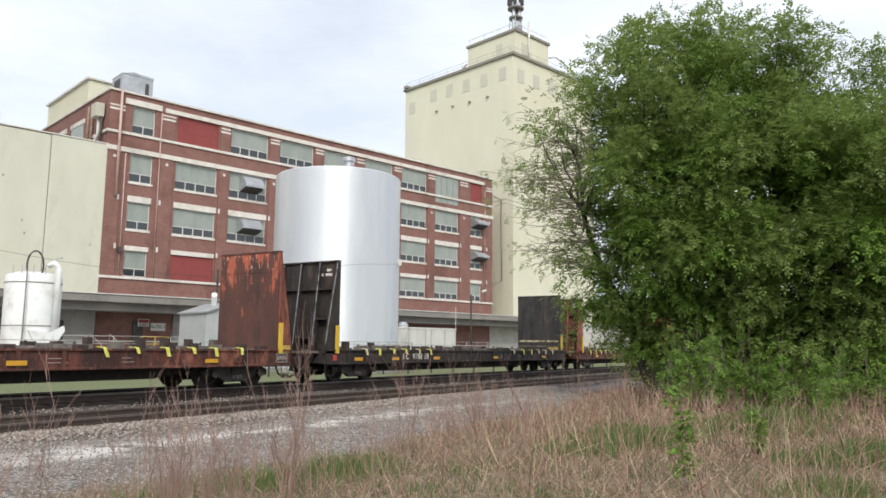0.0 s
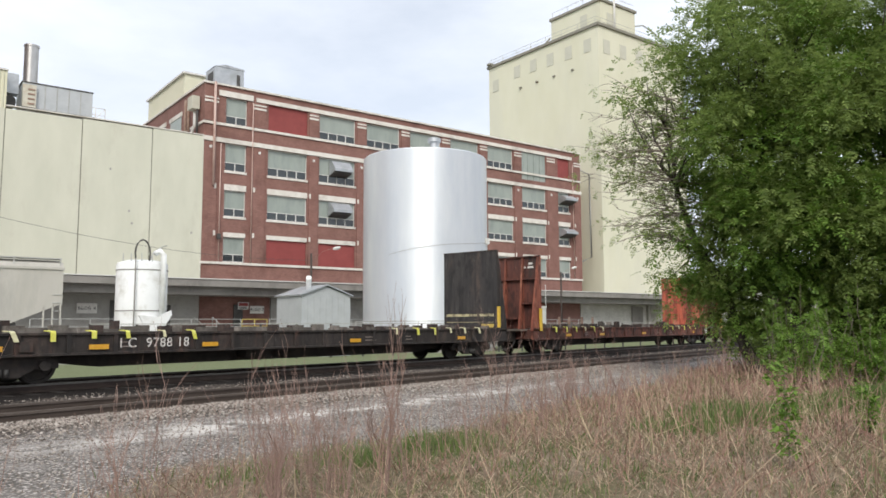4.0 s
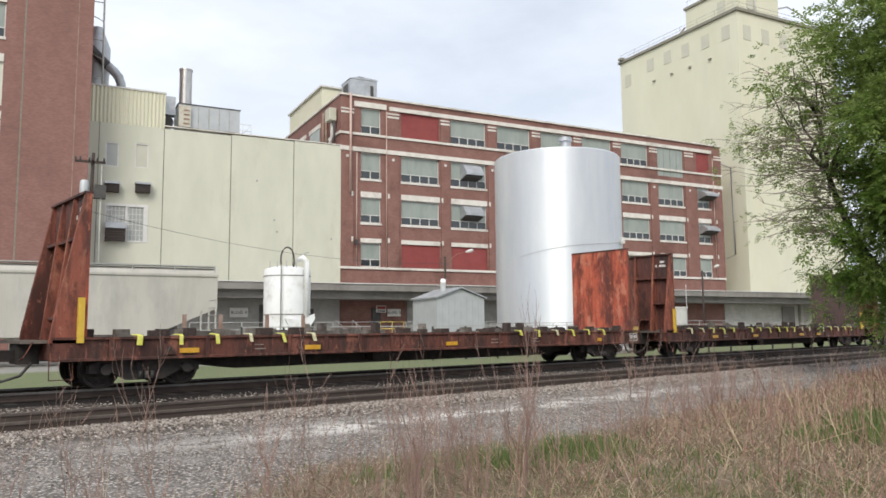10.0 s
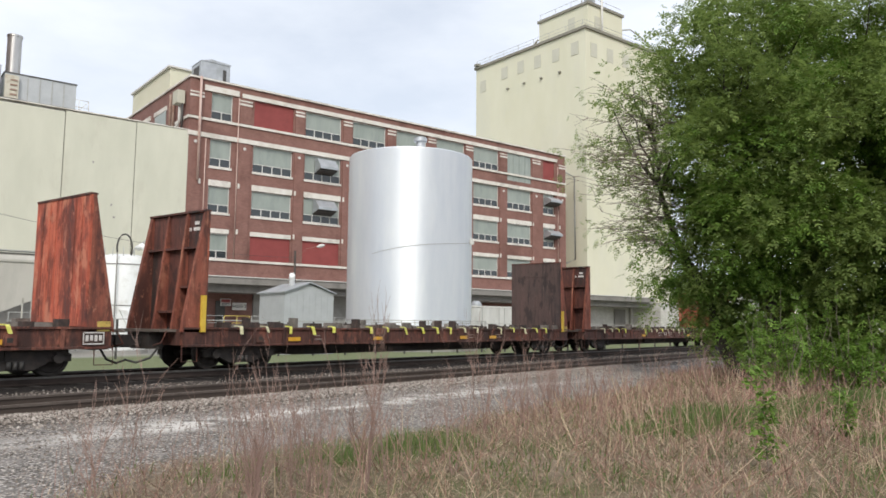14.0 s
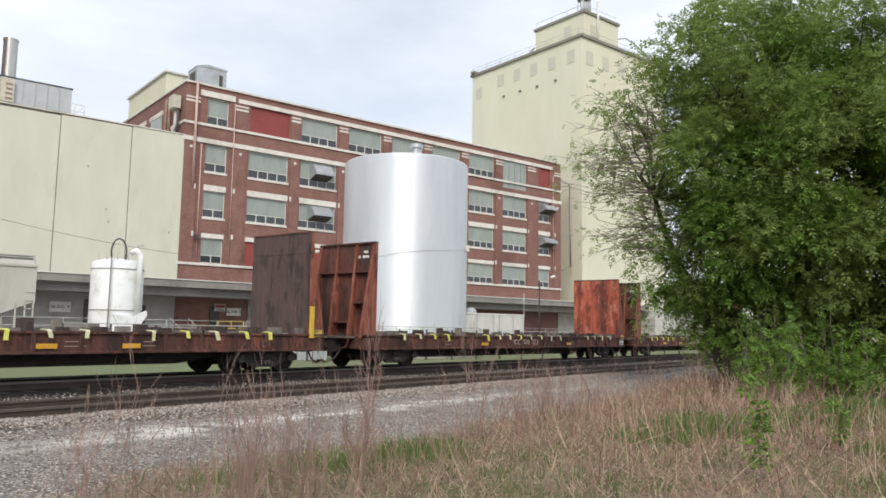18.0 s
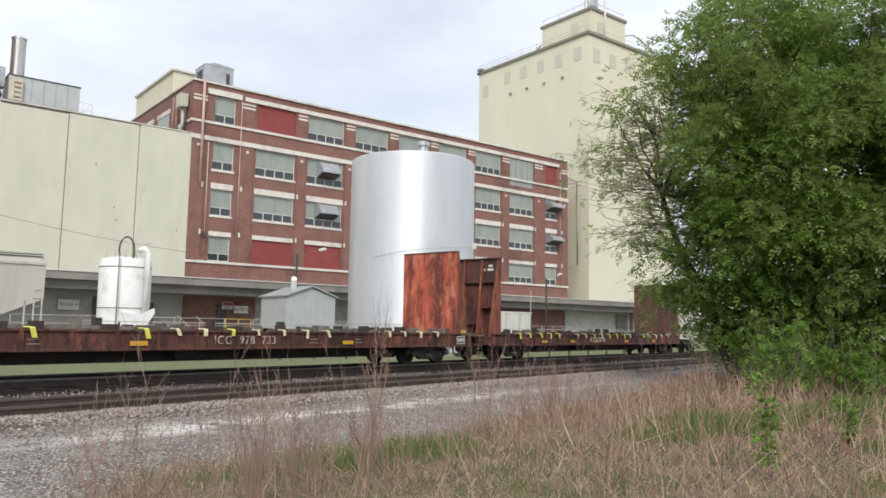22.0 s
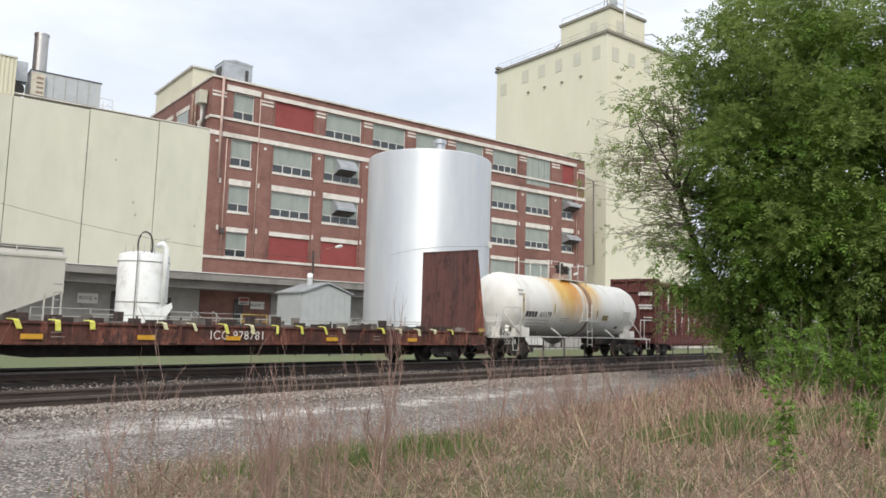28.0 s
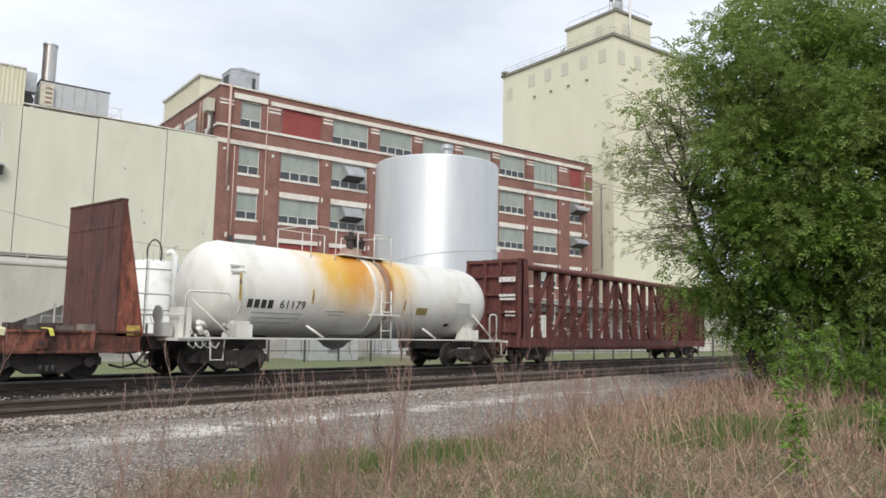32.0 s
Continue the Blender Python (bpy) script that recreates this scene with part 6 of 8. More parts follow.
        part("end_plate", boxes((-0.3, -hw - 0.008, 0.75, -0.1, -hw - 0.003, 0.95)), RED_PLATE, f, "small red plate")
    elif seed in (1, 3, 5):
        ink = FADED_INK if seed == 1 else WHITE_INK
        plate = part("end_plate", boxes((L - 0.06, -hw - 0.066, 0.7, L + 0.46, -hw - 0.056, 1.02)), STAKE, f, "dark plate with a white painted frame")
        part("plate_frame", boxes((L - 0.05, -hw - 0.072, 0.72, L + 0.45, -hw - 0.067, 0.745), (L - 0.05, -hw - 0.072, 0.975, L + 0.45, -hw - 0.067, 1.0), (L - 0.05, -hw - 0.072, 0.746, L - 0.025, -hw - 0.067, 0.974), (L + 0.425, -hw - 0.072, 0.746, L + 0.45, -hw - 0.067, 0.974)), ink, plate)
        for j in range(4):
            part("stencil_bar", boxes((L + 0.01 + 0.105 * j, -hw - 0.072, 0.79 + 0.02 * (j % 2), L + 0.08 + 0.105 * j, -hw - 0.067, 0.93)), ink, plate)
    if paint is not CAR_BLACK:
        part("post_patch", boxes((L + 0.3, -hw - 0.012, 1.02, L + 0.62, -hw - 0.003, 1.25)), YELLOW_WORN, f, "worn yellow patch on the post")
    wheels = []
    make_truck(f, 1.35, wheels)
    make_truck(f, L - 1.35, wheels)
    part("brake_gear", boxes((L * 0.4, -0.9, 0.4, L * 0.4 + 0.8, -0.5, 0.62)), TRUCK, f)
    CARS.append((f, x0, wheels))
    return f


CARS = []
FLAT = 19.3
ENDS = (1.05, 1.95, 2.8, 3.68, 4.55, 5.4, 13.2, 14.1, 15.0, 15.85, 16.75, 17.6)
bulkhead_flat(-1.83, FLAT, CAR_RUST, FACE_ORANGE, FACE_PEELING, POST_RUST, "rust-red bulkhead flat car with a patchy peeling end wall", 0.9, (1.1, 2.0, 2.9, 3.8, 13.29, 14.18, 15.09, 16.0, 16.81, 17.74), seed=1, yellow=(True, True), reflectors=(2.1, 6.0, 11.0, 16.5))
bulkhead_flat(20.52, FLAT, CAR_BLACK, FACE_BLACK, FACE_BLACK, CAR_BLACK, "black bulkhead flat car with white number and yellow straps", 0.75, (1.35, 2.25, 3.12, 3.93, 4.84, 5.66, 13.35, 14.4, 15.3, 16.2, 17.05, 17.95), "I C  9788 18", 4.72, seed=2, yellow=(True, False), reflectors=(0.82, 3.09, 6.02, 11.25, 16.7))
bulkhead_flat(43.19, FLAT, CAR_RUST, FACE_ORANGE, FACE_ORANGE, POST_RUST, "rust-orange empty bulkhead flat car with yellow straps", 0.8, ENDS, seed=3, reflectors=(1.98, 5.24, 10.04, 17.3), stakes=(2.25, 3.15, 4.4, 5.45))
bulkhead_flat(65.74, 19.1, CAR_BROWN, FACE_PATCHY, FACE_DARK, POST_RUST, "rusty brown bulkhead flat car with a dark end wall", 0.8, (1.0, 1.88, 2.74, 3.63, 4.51, 6.16, 7.03, 7.93, 8.8, 9.68, 10.55, 11.37, 12.28, 13.98, 14.86, 15.78, 16.69, 17.6), seed=4, yellow=(True, True), reflectors=(2.76, 6.38, 11.2, 13.2))
bulkhead_flat(87.93, FLAT, CAR_BROWN, FACE_ORANGE, FACE_ORANGE, POST_RUST, "dark rusty bulkhead flat car with an orange end wall", 0.4, (1.3, 2.17, 3.04, 3.88, 6.5, 7.36, 8.24, 9.1, 9.94, 10.82, 11.76, 12.6, 15.4, 16.2, 17.1, 18.05), "ICG  978  733", 9.6, seed=5, yellow=(False, False), reflectors=(6.2, 13.3))
bulkhead_flat(110.28, 19.42, CAR_RUST, FACE_PATCHY, FACE_MAROON, POST_RUST, "rusty bulkhead flat car with a maroon end wall", 0.75, (1.3, 2.11, 3.03, 3.88, 4.71, 6.5, 7.34, 8.24, 9.09, 9.97, 10.84, 11.73, 12.54, 14.28, 15.12, 16.04, 16.96, 17.92), "ICG 978781", 8.74, seed=6, yellow=(False, False), reflectors=(3.24, 5.87, 8.35, 11.9, 15.6))


def tank_car(x0, length):
    """White tank car; x0 is the leading end of the shell."""
    f = empty("tank_car", pose(x0, TRACK_Y, RAIL_Z), "white railway tank car with rust-yellow spill streaks", "railway car")
    r, zc, L = 1.34, 2.33, length
    prof = [(0.02, 0.6), (0.5, 0.65), (0.9, 0.78), (1.15, 0.96), (1.28, 1.17), (r, 1.45), (r, L - 1.0), (1.28, L - 0.68), (1.15, L - 0.42), (0.9, L - 0.2), (0.5, L - 0.05), (0.02, L)]
    part("shell", lathe(bmesh.new(), prof, (0, 0, zc), "x", 64), TANK_CAR_SHELL, f, "white shell with spill streaks by the dome")
    for x in (6.45, 7.0):
        part("band", lathe(bmesh.new(), [(r + 0.004, x), (r + 0.03, x), (r + 0.03, x + 0.14), (r + 0.004, x + 0.14)], (0, 0, zc), "x", 48), RUST_PIPE if x > 6.8 else TANK_CAR_WHITE, f, "rusty steel band" if x > 6.8 else "")
    part("dome", lathe(bmesh.new(), [(0.42, zc + r - 0.1), (0.42, zc + r + 0.1), (0.36, zc + r + 0.16), (0.3, zc + r + 0.3)], (6.6, 0, 0), "z", 24), RUST_PIPE, f, "rust-stained dome plate")
    for x, y, rr, h in ((6.4, -0.2, 0.12, 0.5), (6.7, 0.1, 0.16, 0.62), (6.95, -0.15, 0.1, 0.42), (6.6, -0.3, 0.08, 0.3)):
        part("valve", lathe(bmesh.new(), [(rr, zc + r + 0.28), (rr, zc + r + 0.28 + h * 0.5), (rr * 1.5, zc + r + 0.28 + h * 0.55), (rr * 1.5, zc + r + 0.28 + h * 0.7), (rr * 0.5, zc + r + 0.28 + h * 0.75), (rr * 0.5, zc + r + 0.28 + h)], (x, y, 0), "z", 12), TRUCK, f, "dark valve gear")
    part("step", boxes((6.1, -r - 0.3, 1.72, 7.3, -r - 0.06, 1.77)), TANK_CAR_WHITE, f)
    part("outlet", lathe(bmesh.new(), [(0.9, 1.1), (0.45, 0.85), (0.3, 0.7), (0.12, 0.65), (0.12, 0.5)], (6.0, 0, 0), "z", 16), GREY_PIPE, f, "grey bottom outlet")
    for x in (0.45, L - 0.2):
        d = 1 if x > 5 else -1
        top = x - 0.5 if d < 0 else x - 1.2
        part("end_brace", pipe(bmesh.new(), [(top, -1.25, 1.95), (top + 0.6, -1.36, 1.45), (top + 1.15, -1.42, 0.98)], 0.03, 6), TANK_CAR_WHITE, f)
        part("jack_pad", boxes((x - d * 1.1 - 0.25, -1.34, 1.0, x - d * 1.1 + 0.25, -1.0, 1.35)), TANK_CAR_WHITE, f)
    up = zc + r + 0.72
    for y in (-0.8, 0.8):
        for x in (4.2, 5.2, 6.15, 6.9, 7.7):
            part("rail_post", rod(bmesh.new(), (x, y, zc + 1.05), (x, y, up), 0.018, 6), WHITE_TRIM, f)
        part("platform_rail", rod(bmesh.new(), (4.2, y, up), (6.15, y, up), 0.016, 6), WHITE_TRIM, f)
        part("platform_rail", rod(bmesh.new(), (6.9, y, up), (7.7, y, up), 0.016, 6), WHITE_TRIM, f)
    for x in (4.2, 7.7):
        part("platform_rail", rod(bmesh.new(), (x, -0.8, up), (x, 0.8, up), 0.016, 6), WHITE_TRIM, f)
    part("platform", boxes((5.6, -0.7, zc + r - 0.05, 7.7, 0.7, zc + r - 0.01)), TANK_CAR_WHITE, f)
    bm = bmesh.new()
    for x in (6.65, 7.1):
        rod(bm, (x, -r - 0.14, 0.55), (x, -r - 0.1, zc + 0.2), 0.025, 6)
    for k in range(6):
        rod(bm, (6.65, -r - 0.13, 0.65 + 0.3 * k), (7.1, -r - 0.13, 0.65 + 0.3 * k), 0.02, 6)
    part("ladder", bm, WHITE_TRIM, f)
    part("running_board", boxes((-0.5, -1.5, 0.955, L + 0.2, -1.44, 1.0)), WHITE_TRIM, f, "white side rail")
    part("running_board", boxes((-0.5, 1.44, 0.955, L + 0.2, 1.5, 1.0)), WHITE_TRIM, f, "white side rail")
    for x in (1.6, L - 1.35):
        for y in (-1.0, 0.8):
            bm = bmesh.new()
            prism(bm, [(x - 0.42, 0.95), (x + 0.42, 0.95), (x + 0.32, 1.8), (x - 0.05, 1.95)], "y", y, y + 0.2)
            part("saddle", bm, TANK_CAR_WHITE, f)
        part("stub_sill", boxes((x - 2.2, -0.4, 0.66, x + 1.4 if x < 5 else x + 2.1, 0.4, 1.05)), TRUCK, f)
    for x in (-0.3, L + 0.0):
        part("end_platform", boxes((x - 0.15, -1.45, 0.9, x + 0.75, 1.45, 0.97)), TANK_CAR_WHITE, f)
        h, w = (2.15, 1.3) if x < 0 else (1.95, -0.45)
        c = math.copysign(0.12, w)
        for y in (-1.42, 1.42):
            pts = [(x, y, 0.95), (x, y, h - 0.12), (x + c * 0.3, y, h - 0.03), (x + c, y, h), (x + w - c, y, h), (x + w - c * 0.3, y, h - 0.03), (x + w, y, h - 0.12), (x + w, y, 0.95)]
            part("end_rail", pipe(bmesh.new(), pts, 0.028, 6), WHITE_TRIM, f)
            st = x + (0.75 if x < 0 else 0.3)
            part("stirrup_step", pipe(bmesh.new(), [(st, y, 0.95), (st + 0.03, y, 0.42), (st + 0.4, y, 0.42), (st + 0.43, y, 0.95)], 0.024, 6), WHITE_TRIM, f)
        if x < 0:
            part("end_rail", pipe(bmesh.new(), [(x, -1.42, 1.55), (x, 1.42, 1.55)], 0.024, 6), WHITE_TRIM, f)
            part("brake_stand", boxes((x + 0.1, -1.0, 0.97, x + 0.45, -0.55, 1.75)), TANK_CAR_WHITE, f)
            for k in range(4):
                part("air_hose", pipe(bmesh.new(), [(x + 0.2 + 0.2 * k, -1.35, 1.0), (x + 0.1 + 0.2 * k, -1.46, 0.82), (x + 0.25 + 0.22 * k, -1.44, 0.72), (x + 0.5 + 0.2 * k, -1.3, 0.85)], 0.022, 6), TANK_CAR_WHITE if k % 2 else GREY_PIPE, f)
    for x in (3.75, 8.9):
        part("brace", pipe(bmesh.new(), [(x, -1.25, 1.35), (x + 0.5, -1.45, 1.0)], 0.04, 6), TANK_CAR_WHITE, f)
    rnd = random.Random(4)
    for k in range(9):
        kx, kz = rnd.uniform(-0.2, 1.0), 0.99 + 0.3 * rnd.random() ** 2
        a, h = rnd.uniform(0.05, 0.2), rnd.uniform(0.04, 0.16)
        part("brake_gear", rod(bmesh.new(), (kx, -1.3, kz + h), (kx + a, -1.2, kz), rnd.uniform(0.03, 0.08), 8), TANK_CAR_WHITE if k % 3 else GREY_PIPE, f)
    part("brake_wheel", lathe(bmesh.new(), [(0.2, -0.02), (0.23, -0.02), (0.23, 0.02), (0.2, 0.02)], (-0.5, -0.5, 1.55), "x", 20), GREY_PIPE, f)
    part("brake_gear", boxes((-0.6, -0.9, 1.0, -0.3, -0.5, 1.35)), GREY_PIPE, f)

    def on_shell(x, z):
        # a pose on the near side of the shell, facing outwards
        a = math.asin(max(-1, min(1, (z - zc) / r)))
        return pose(x, -(r + 0.006) * math.cos(a), z, -math.degrees(a), 0, 0)

    def plate(name, x, z, w, h, mt, lb=""):
        bm = bmesh.new()
        box(bm, -w / 2, -0.004, -h / 2, w / 2, 0.012, h / 2, on_shell(x, z))
        part(name, bm, mt, f, lb)

    lettering("car_number", "61179", 0.34, on_shell(3.2, 1.92), BLACK_INK, f, 0.006)
    part("shell_seam", lathe(bmesh.new(), [(r + 0.002, 1.42), (r + 0.012, 1.42), (r + 0.012, 1.46), (r + 0.002, 1.46)], (0, 0, zc), "x", 48), TANK_CAR_WHITE, f)
    for j in range(4):
        plate("owner_mark", 1.72 + 0.23 * j, 1.92, 0.16, 0.24, BLACK_INK, "black lettering bar")
    for j, w in enumerate((1.8, 1.7, 1.2)):
        plate("stencil_bar", 2.75, 1.68 - 0.13 * j, w, 0.035, GREY_PIPE)
    for x, z, h in ((1.35, 2.35, 0.75), (3.9, 2.2, 0.42), (7.9, 2.1, 0.35)):
        plate("yellow_mark", x, z, 0.06, h, YELLOW_WORN)
    plate("placard", 8.8, 1.93, 0.55, 0.25, OLD_PLACARD, "faded brown-yellow placard")
    plate("placard", 11.1, 2.1, 0.75, 0.42, FADED_PATCH)
    plate("placard", 10.4, 1.5, 0.25, 0.14, STAKE)
    for j in range(2):
        plate("stencil_bar", 4.9, 1.8 - 0.1 * j, 0.8 - 0.2 * j, 0.04, GREY_PIPE)
        plate("stencil_bar", 1.3, 2.9 - 0.16 * j, 0.45, 0.06, GREY_PIPE)
    coupler(f, -0.7, -1)
    coupler(f, L + 0.2, 1)
    wheels = []
    make_truck(f, 1.35, wheels)
    make_truck(f, L - 1.15, wheels)
    CARS.append((f, x0, wheels))


def spill_material():
    """White tank paint with yellow-brown spill running down beside the dome."""
    m = surface("spill_streaked_tank_paint", (0.72, 0.71, 0.67), (0.79, 0.78, 0.75), scale=1.4, rough=0.45, stain=(0.55, 0.53, 0.47), stain_scale=0.9, squash=(1, 1, 0.5), bump=0.06)
    n, l = m.node_tree.nodes, m.node_tree.links
    p = n["Principled BSDF"]
    tc = [x for x in n if x.bl_idname == "ShaderNodeTexCoord"][0]
    base = p.inputs["Base Color"].links[0].from_socket
    sep = n.new("ShaderNodeSeparateXYZ")
    l.new(tc.outputs["Object"], sep.inputs[0])
    nz = n.new("ShaderNodeTexNoise")
    nz.inputs["Scale"].default_value, nz.inputs["Detail"].default_value = 1.2, 6.0
    mp = n.new("ShaderNodeMapping")
    mp.inputs["Scale"].default_value = (1.1, 0.8, 0.3)
    l.new(tc.outputs["Object"], mp.inputs["Vector"])
    l.new(mp.outputs[0], nz.inputs["Vector"])

    def bump_at(c, w):
        a = n.new("ShaderNodeMath")
        a.operation = "SUBTRACT"
        l.new(sep.outputs[0], a.inputs[0])
        a.inputs[1].default_value = c
        b = n.new("ShaderNodeMath")
        b.operation = "ABSOLUTE"
        l.new(a.outputs[0], b.inputs[0])
        r = n.new("ShaderNodeMapRange")
        r.inputs["From Min"].default_value, r.inputs["From Max"].default_value = w, 0.0
        l.new(b.outputs[0], r.inputs["Value"])
        return r.outputs[0]

    def times(a, b):
        x = n.new("ShaderNodeMath")
        x.operation, x.use_clamp = "MULTIPLY", True
        for s, v in ((x.inputs[0], a), (x.inputs[1], b)):
            if isinstance(v, float):
                s.default_value = v
            else:
                l.new(v, s)
        return x.outputs[0]

    high = n.new("ShaderNodeMapRange")
    high.inputs["From Min"].default_value, high.inputs["From Max"].default_value = 1.5, 3.6
    l.new(sep.outputs[2], high.inputs["Value"])
    rag = n.new("ShaderNodeMapRange")
    rag.inputs["From Min"].default_value, rag.inputs["From Max"].default_value = 0.32, 0.62
    rag.inputs["To Min"].default_value, rag.inputs["To Max"].default_value = 0.5, 1.9
    l.new(nz.outputs["Fac"], rag.inputs["Value"])
    for c, w, k, tone in ((5.3, 1.9, 1.3, (0.68, 0.42, 0.09)), (6.0, 0.9, 1.5, (0.60, 0.27, 0.03)), (7.7, 1.1, 1.0, (0.66, 0.43, 0.13)), (7.15, 0.3, 1.7, (0.36, 0.15, 0.035))):
        mx = n.new("ShaderNodeMix")
        mx.data_type = "RGBA"
        l.new(times(times(times(bump_at(c, w), high.outputs[0]), rag.outputs[0]), k), mx.inputs["Factor"])
        l.new(base, mx.inputs[6])
        mx.inputs[7].default_value = rgba(tone)
        base = mx.outputs[2]
    l.new(base, p.inputs["Base Color"])
    return m


TANK_CAR_SHELL = spill_material()
tank_car(131.75, 13.05)


def centre_beam_car(x0, length):
    """Centre-partition lumber car; x0 is the leading end wall."""
    f = empty("centre_beam_car", pose(x0, TRACK_Y, RAIL_Z), "oxide-red centre-beam lumber car, empty", "railway car")
    L, hw, top = length, 1.36, 4.3
    for s in (-1, 1):
        part("side_sill", boxes((0, s * hw - 0.06, 0.72, L, s * hw + 0.06, 1.05)), CENTRE_BEAM, f)
    for s, x in ((-1, 0.0), (1, L)):
        bm = boxes((min(x, x - s * 0.12), -hw, 0.7, max(x, x - s * 0.12), hw, top))
        b = part("end_wall", bm, CENTRE_BEAM, f)
        for y in (-hw, -0.45, 0.33, hw - 0.12):
            part("post", boxes((min(x + s * 0.002, x + s * 0.16), y, 0.7, max(x + s * 0.002, x + s * 0.16), y + 0.12, top)), CENTRE_BEAM, b)
        for z in (1.3, 2.05, 2.8, 3.55, 4.15):
            part("rib", boxes((min(x + s * 0.002, x + s * 0.12), -hw + 0.13, z, max(x + s * 0.002, x + s * 0.12), hw - 0.13, z + 0.13)), CENTRE_BEAM, b)
        for y in (-hw, hw - 0.05):
            bm = bmesh.new()
            prism(bm, [(x, 0.7), (x - s * 0.75, 0.7), (x - s * 0.42, top), (x, top)], "y", y, y + 0.05)
            part("gusset", bm, CENTRE_BEAM, b)
        if s < 0:
            for z, h, w in ((3.35, 0.2, 0.8), (2.75, 0.1, 0.8), (2.6, 0.1, 0.75), (2.1, 0.06, 0.5), (1.95, 0.06, 0.5)):
                part("stencil_bar", boxes((-0.175, -hw + 0.2, z, -0.163, -hw + 0.2 + w, z + h)), WHITE_INK, b, "worn white stencil bar")
        coupler(f, x, s)
    part("top_chord", prism(bmesh.new(), [(-0.25, top - 0.2), (0.25, top - 0.2), (0.27, top - 0.08), (0.16, top + 0.03), (-0.16, top + 0.03), (-0.27, top - 0.08)], "x", 0.1, L - 0.1), CENTRE_BEAM, f)
    part("centre_sill", boxes((0, -0.4, 0.55, L, 0.4, 0.98)), CENTRE_BEAM, f)
    n = 18
    for k in range(1, n):
        x = L * k / n
        part("upright", boxes((x - 0.09, -0.15, 0.98, x + 0.09, 0.15, top - 0.2)), CENTRE_BEAM, f)
        bm = bmesh.new()
        prism(bm, [(x - 0.2, 0.982), (x + 0.2, 0.982), (x + 0.1, 1.4), (x - 0.1, 1.4)], "y", -0.18, -0.154)
        part("foot_gusset", bm, CENTRE_BEAM, f)
        part("deck_riser", boxes((x - 0.12, -hw + 0.06, 0.9, x + 0.12, hw - 0.06, 1.1)), CENTRE_BEAM, f)
        for j, z in enumerate((1.5, 1.75, 2.0, 3.1)):
            if (k + j) % 3:
                part("stencil_bar", boxes((x - 0.07, -0.162, z, x + 0.07, -0.152, z + 0.06)), WHITE_INK, f)
    # long diagonals over two bays each, leaning towards the middle
    for k in range(0, n, 2):
        d = 1 if k < n / 2 else -1
        x0b = L * (k if d > 0 else k + 2) / n + d * 0.14
        x1b = L * (k + 2 if d > 0 else k) / n - d * 0.06
        bm = bmesh.new()
        prism(bm, [(x0b - 0.07, 1.0), (x0b + 0.07, 1.0), (x1b + 0.07, top - 0.22), (x1b - 0.07, top - 0.22)], "y", -0.08, 0.08)
        part("diagonal", bm, CENTRE_BEAM, f)
    part("mid_rail", boxes((0.5, -0.04, 2.55, L - 0.5, 0.04, 2.63)), CENTRE_BEAM, f)
    wheels = []
    make_truck(f, 1.5, wheels)
    make_truck(f, L - 1.5, wheels)
    CARS.append((f, x0, wheels))


centre_beam_car(146.62, 19.9)

# ---- plants ----
RND = random.Random(7)


def leaf_cloud(verts, faces, c, radius, count, size, rnd, squash=0.75, droop=0.35):
    """Scatter small pointed leaves in a loose clump."""
    for _ in range(count):
        while True:
            d = Vector((rnd.uniform(-1, 1), rnd.uniform(-1, 1), rnd.uniform(-1, 1)))
            if d.length <= 1:
                break
        d = d * (0.35 + 0.65 * rnd.random())
        p = Vector(c) + Vector((d.x * radius, d.y * radius, d.z * radius * squash))
        a = rnd.uniform(0, 6.283)
        t = Vector((math.cos(a), math.sin(a), rnd.uniform(-droop - 0.5, 0.5))).normalized()
        side = t.cross(Vector((rnd.uniform(-0.6, 0.6), rnd.uniform(-0.6, 0.6), 1))).normalized()
        n = side.cross(t)
        s = size * rnd.uniform(0.6, 1.35)
        k = len(verts)
        verts += [p[:], (p + t * s * 0.5 + side * s * 0.2 + n * s * 0.05)[:], (p + t * s)[:], (p + t * s * 0.5 - side * s * 0.2 + n * s * 0.05)[:]]
        faces += [(k, k + 1, k + 2), (k, k + 2, k + 3)]


def limb(bm, a, b, r0, r1, rnd, bend=0.12, n=5):
    a, b = Vector(a), Vector(b)
    pts = [a]
    for i in range(1, n):
        t = i / n
        off = Vector((rnd.uniform(-1, 1), rnd.uniform(-1, 1), rnd.uniform(-0.6, 1))) * (b - a).length * bend * math.sin(math.pi * t)
        pts.append(a.lerp(b, t) + off)
    pts.append(b)
    for i in range(n):
        rod(bm, pts[i], pts[i + 1], r0 + (r1 - r0) * i / n, 7, r0 + (r1 - r0) * (i + 1) / n, caps=False)
    return pts


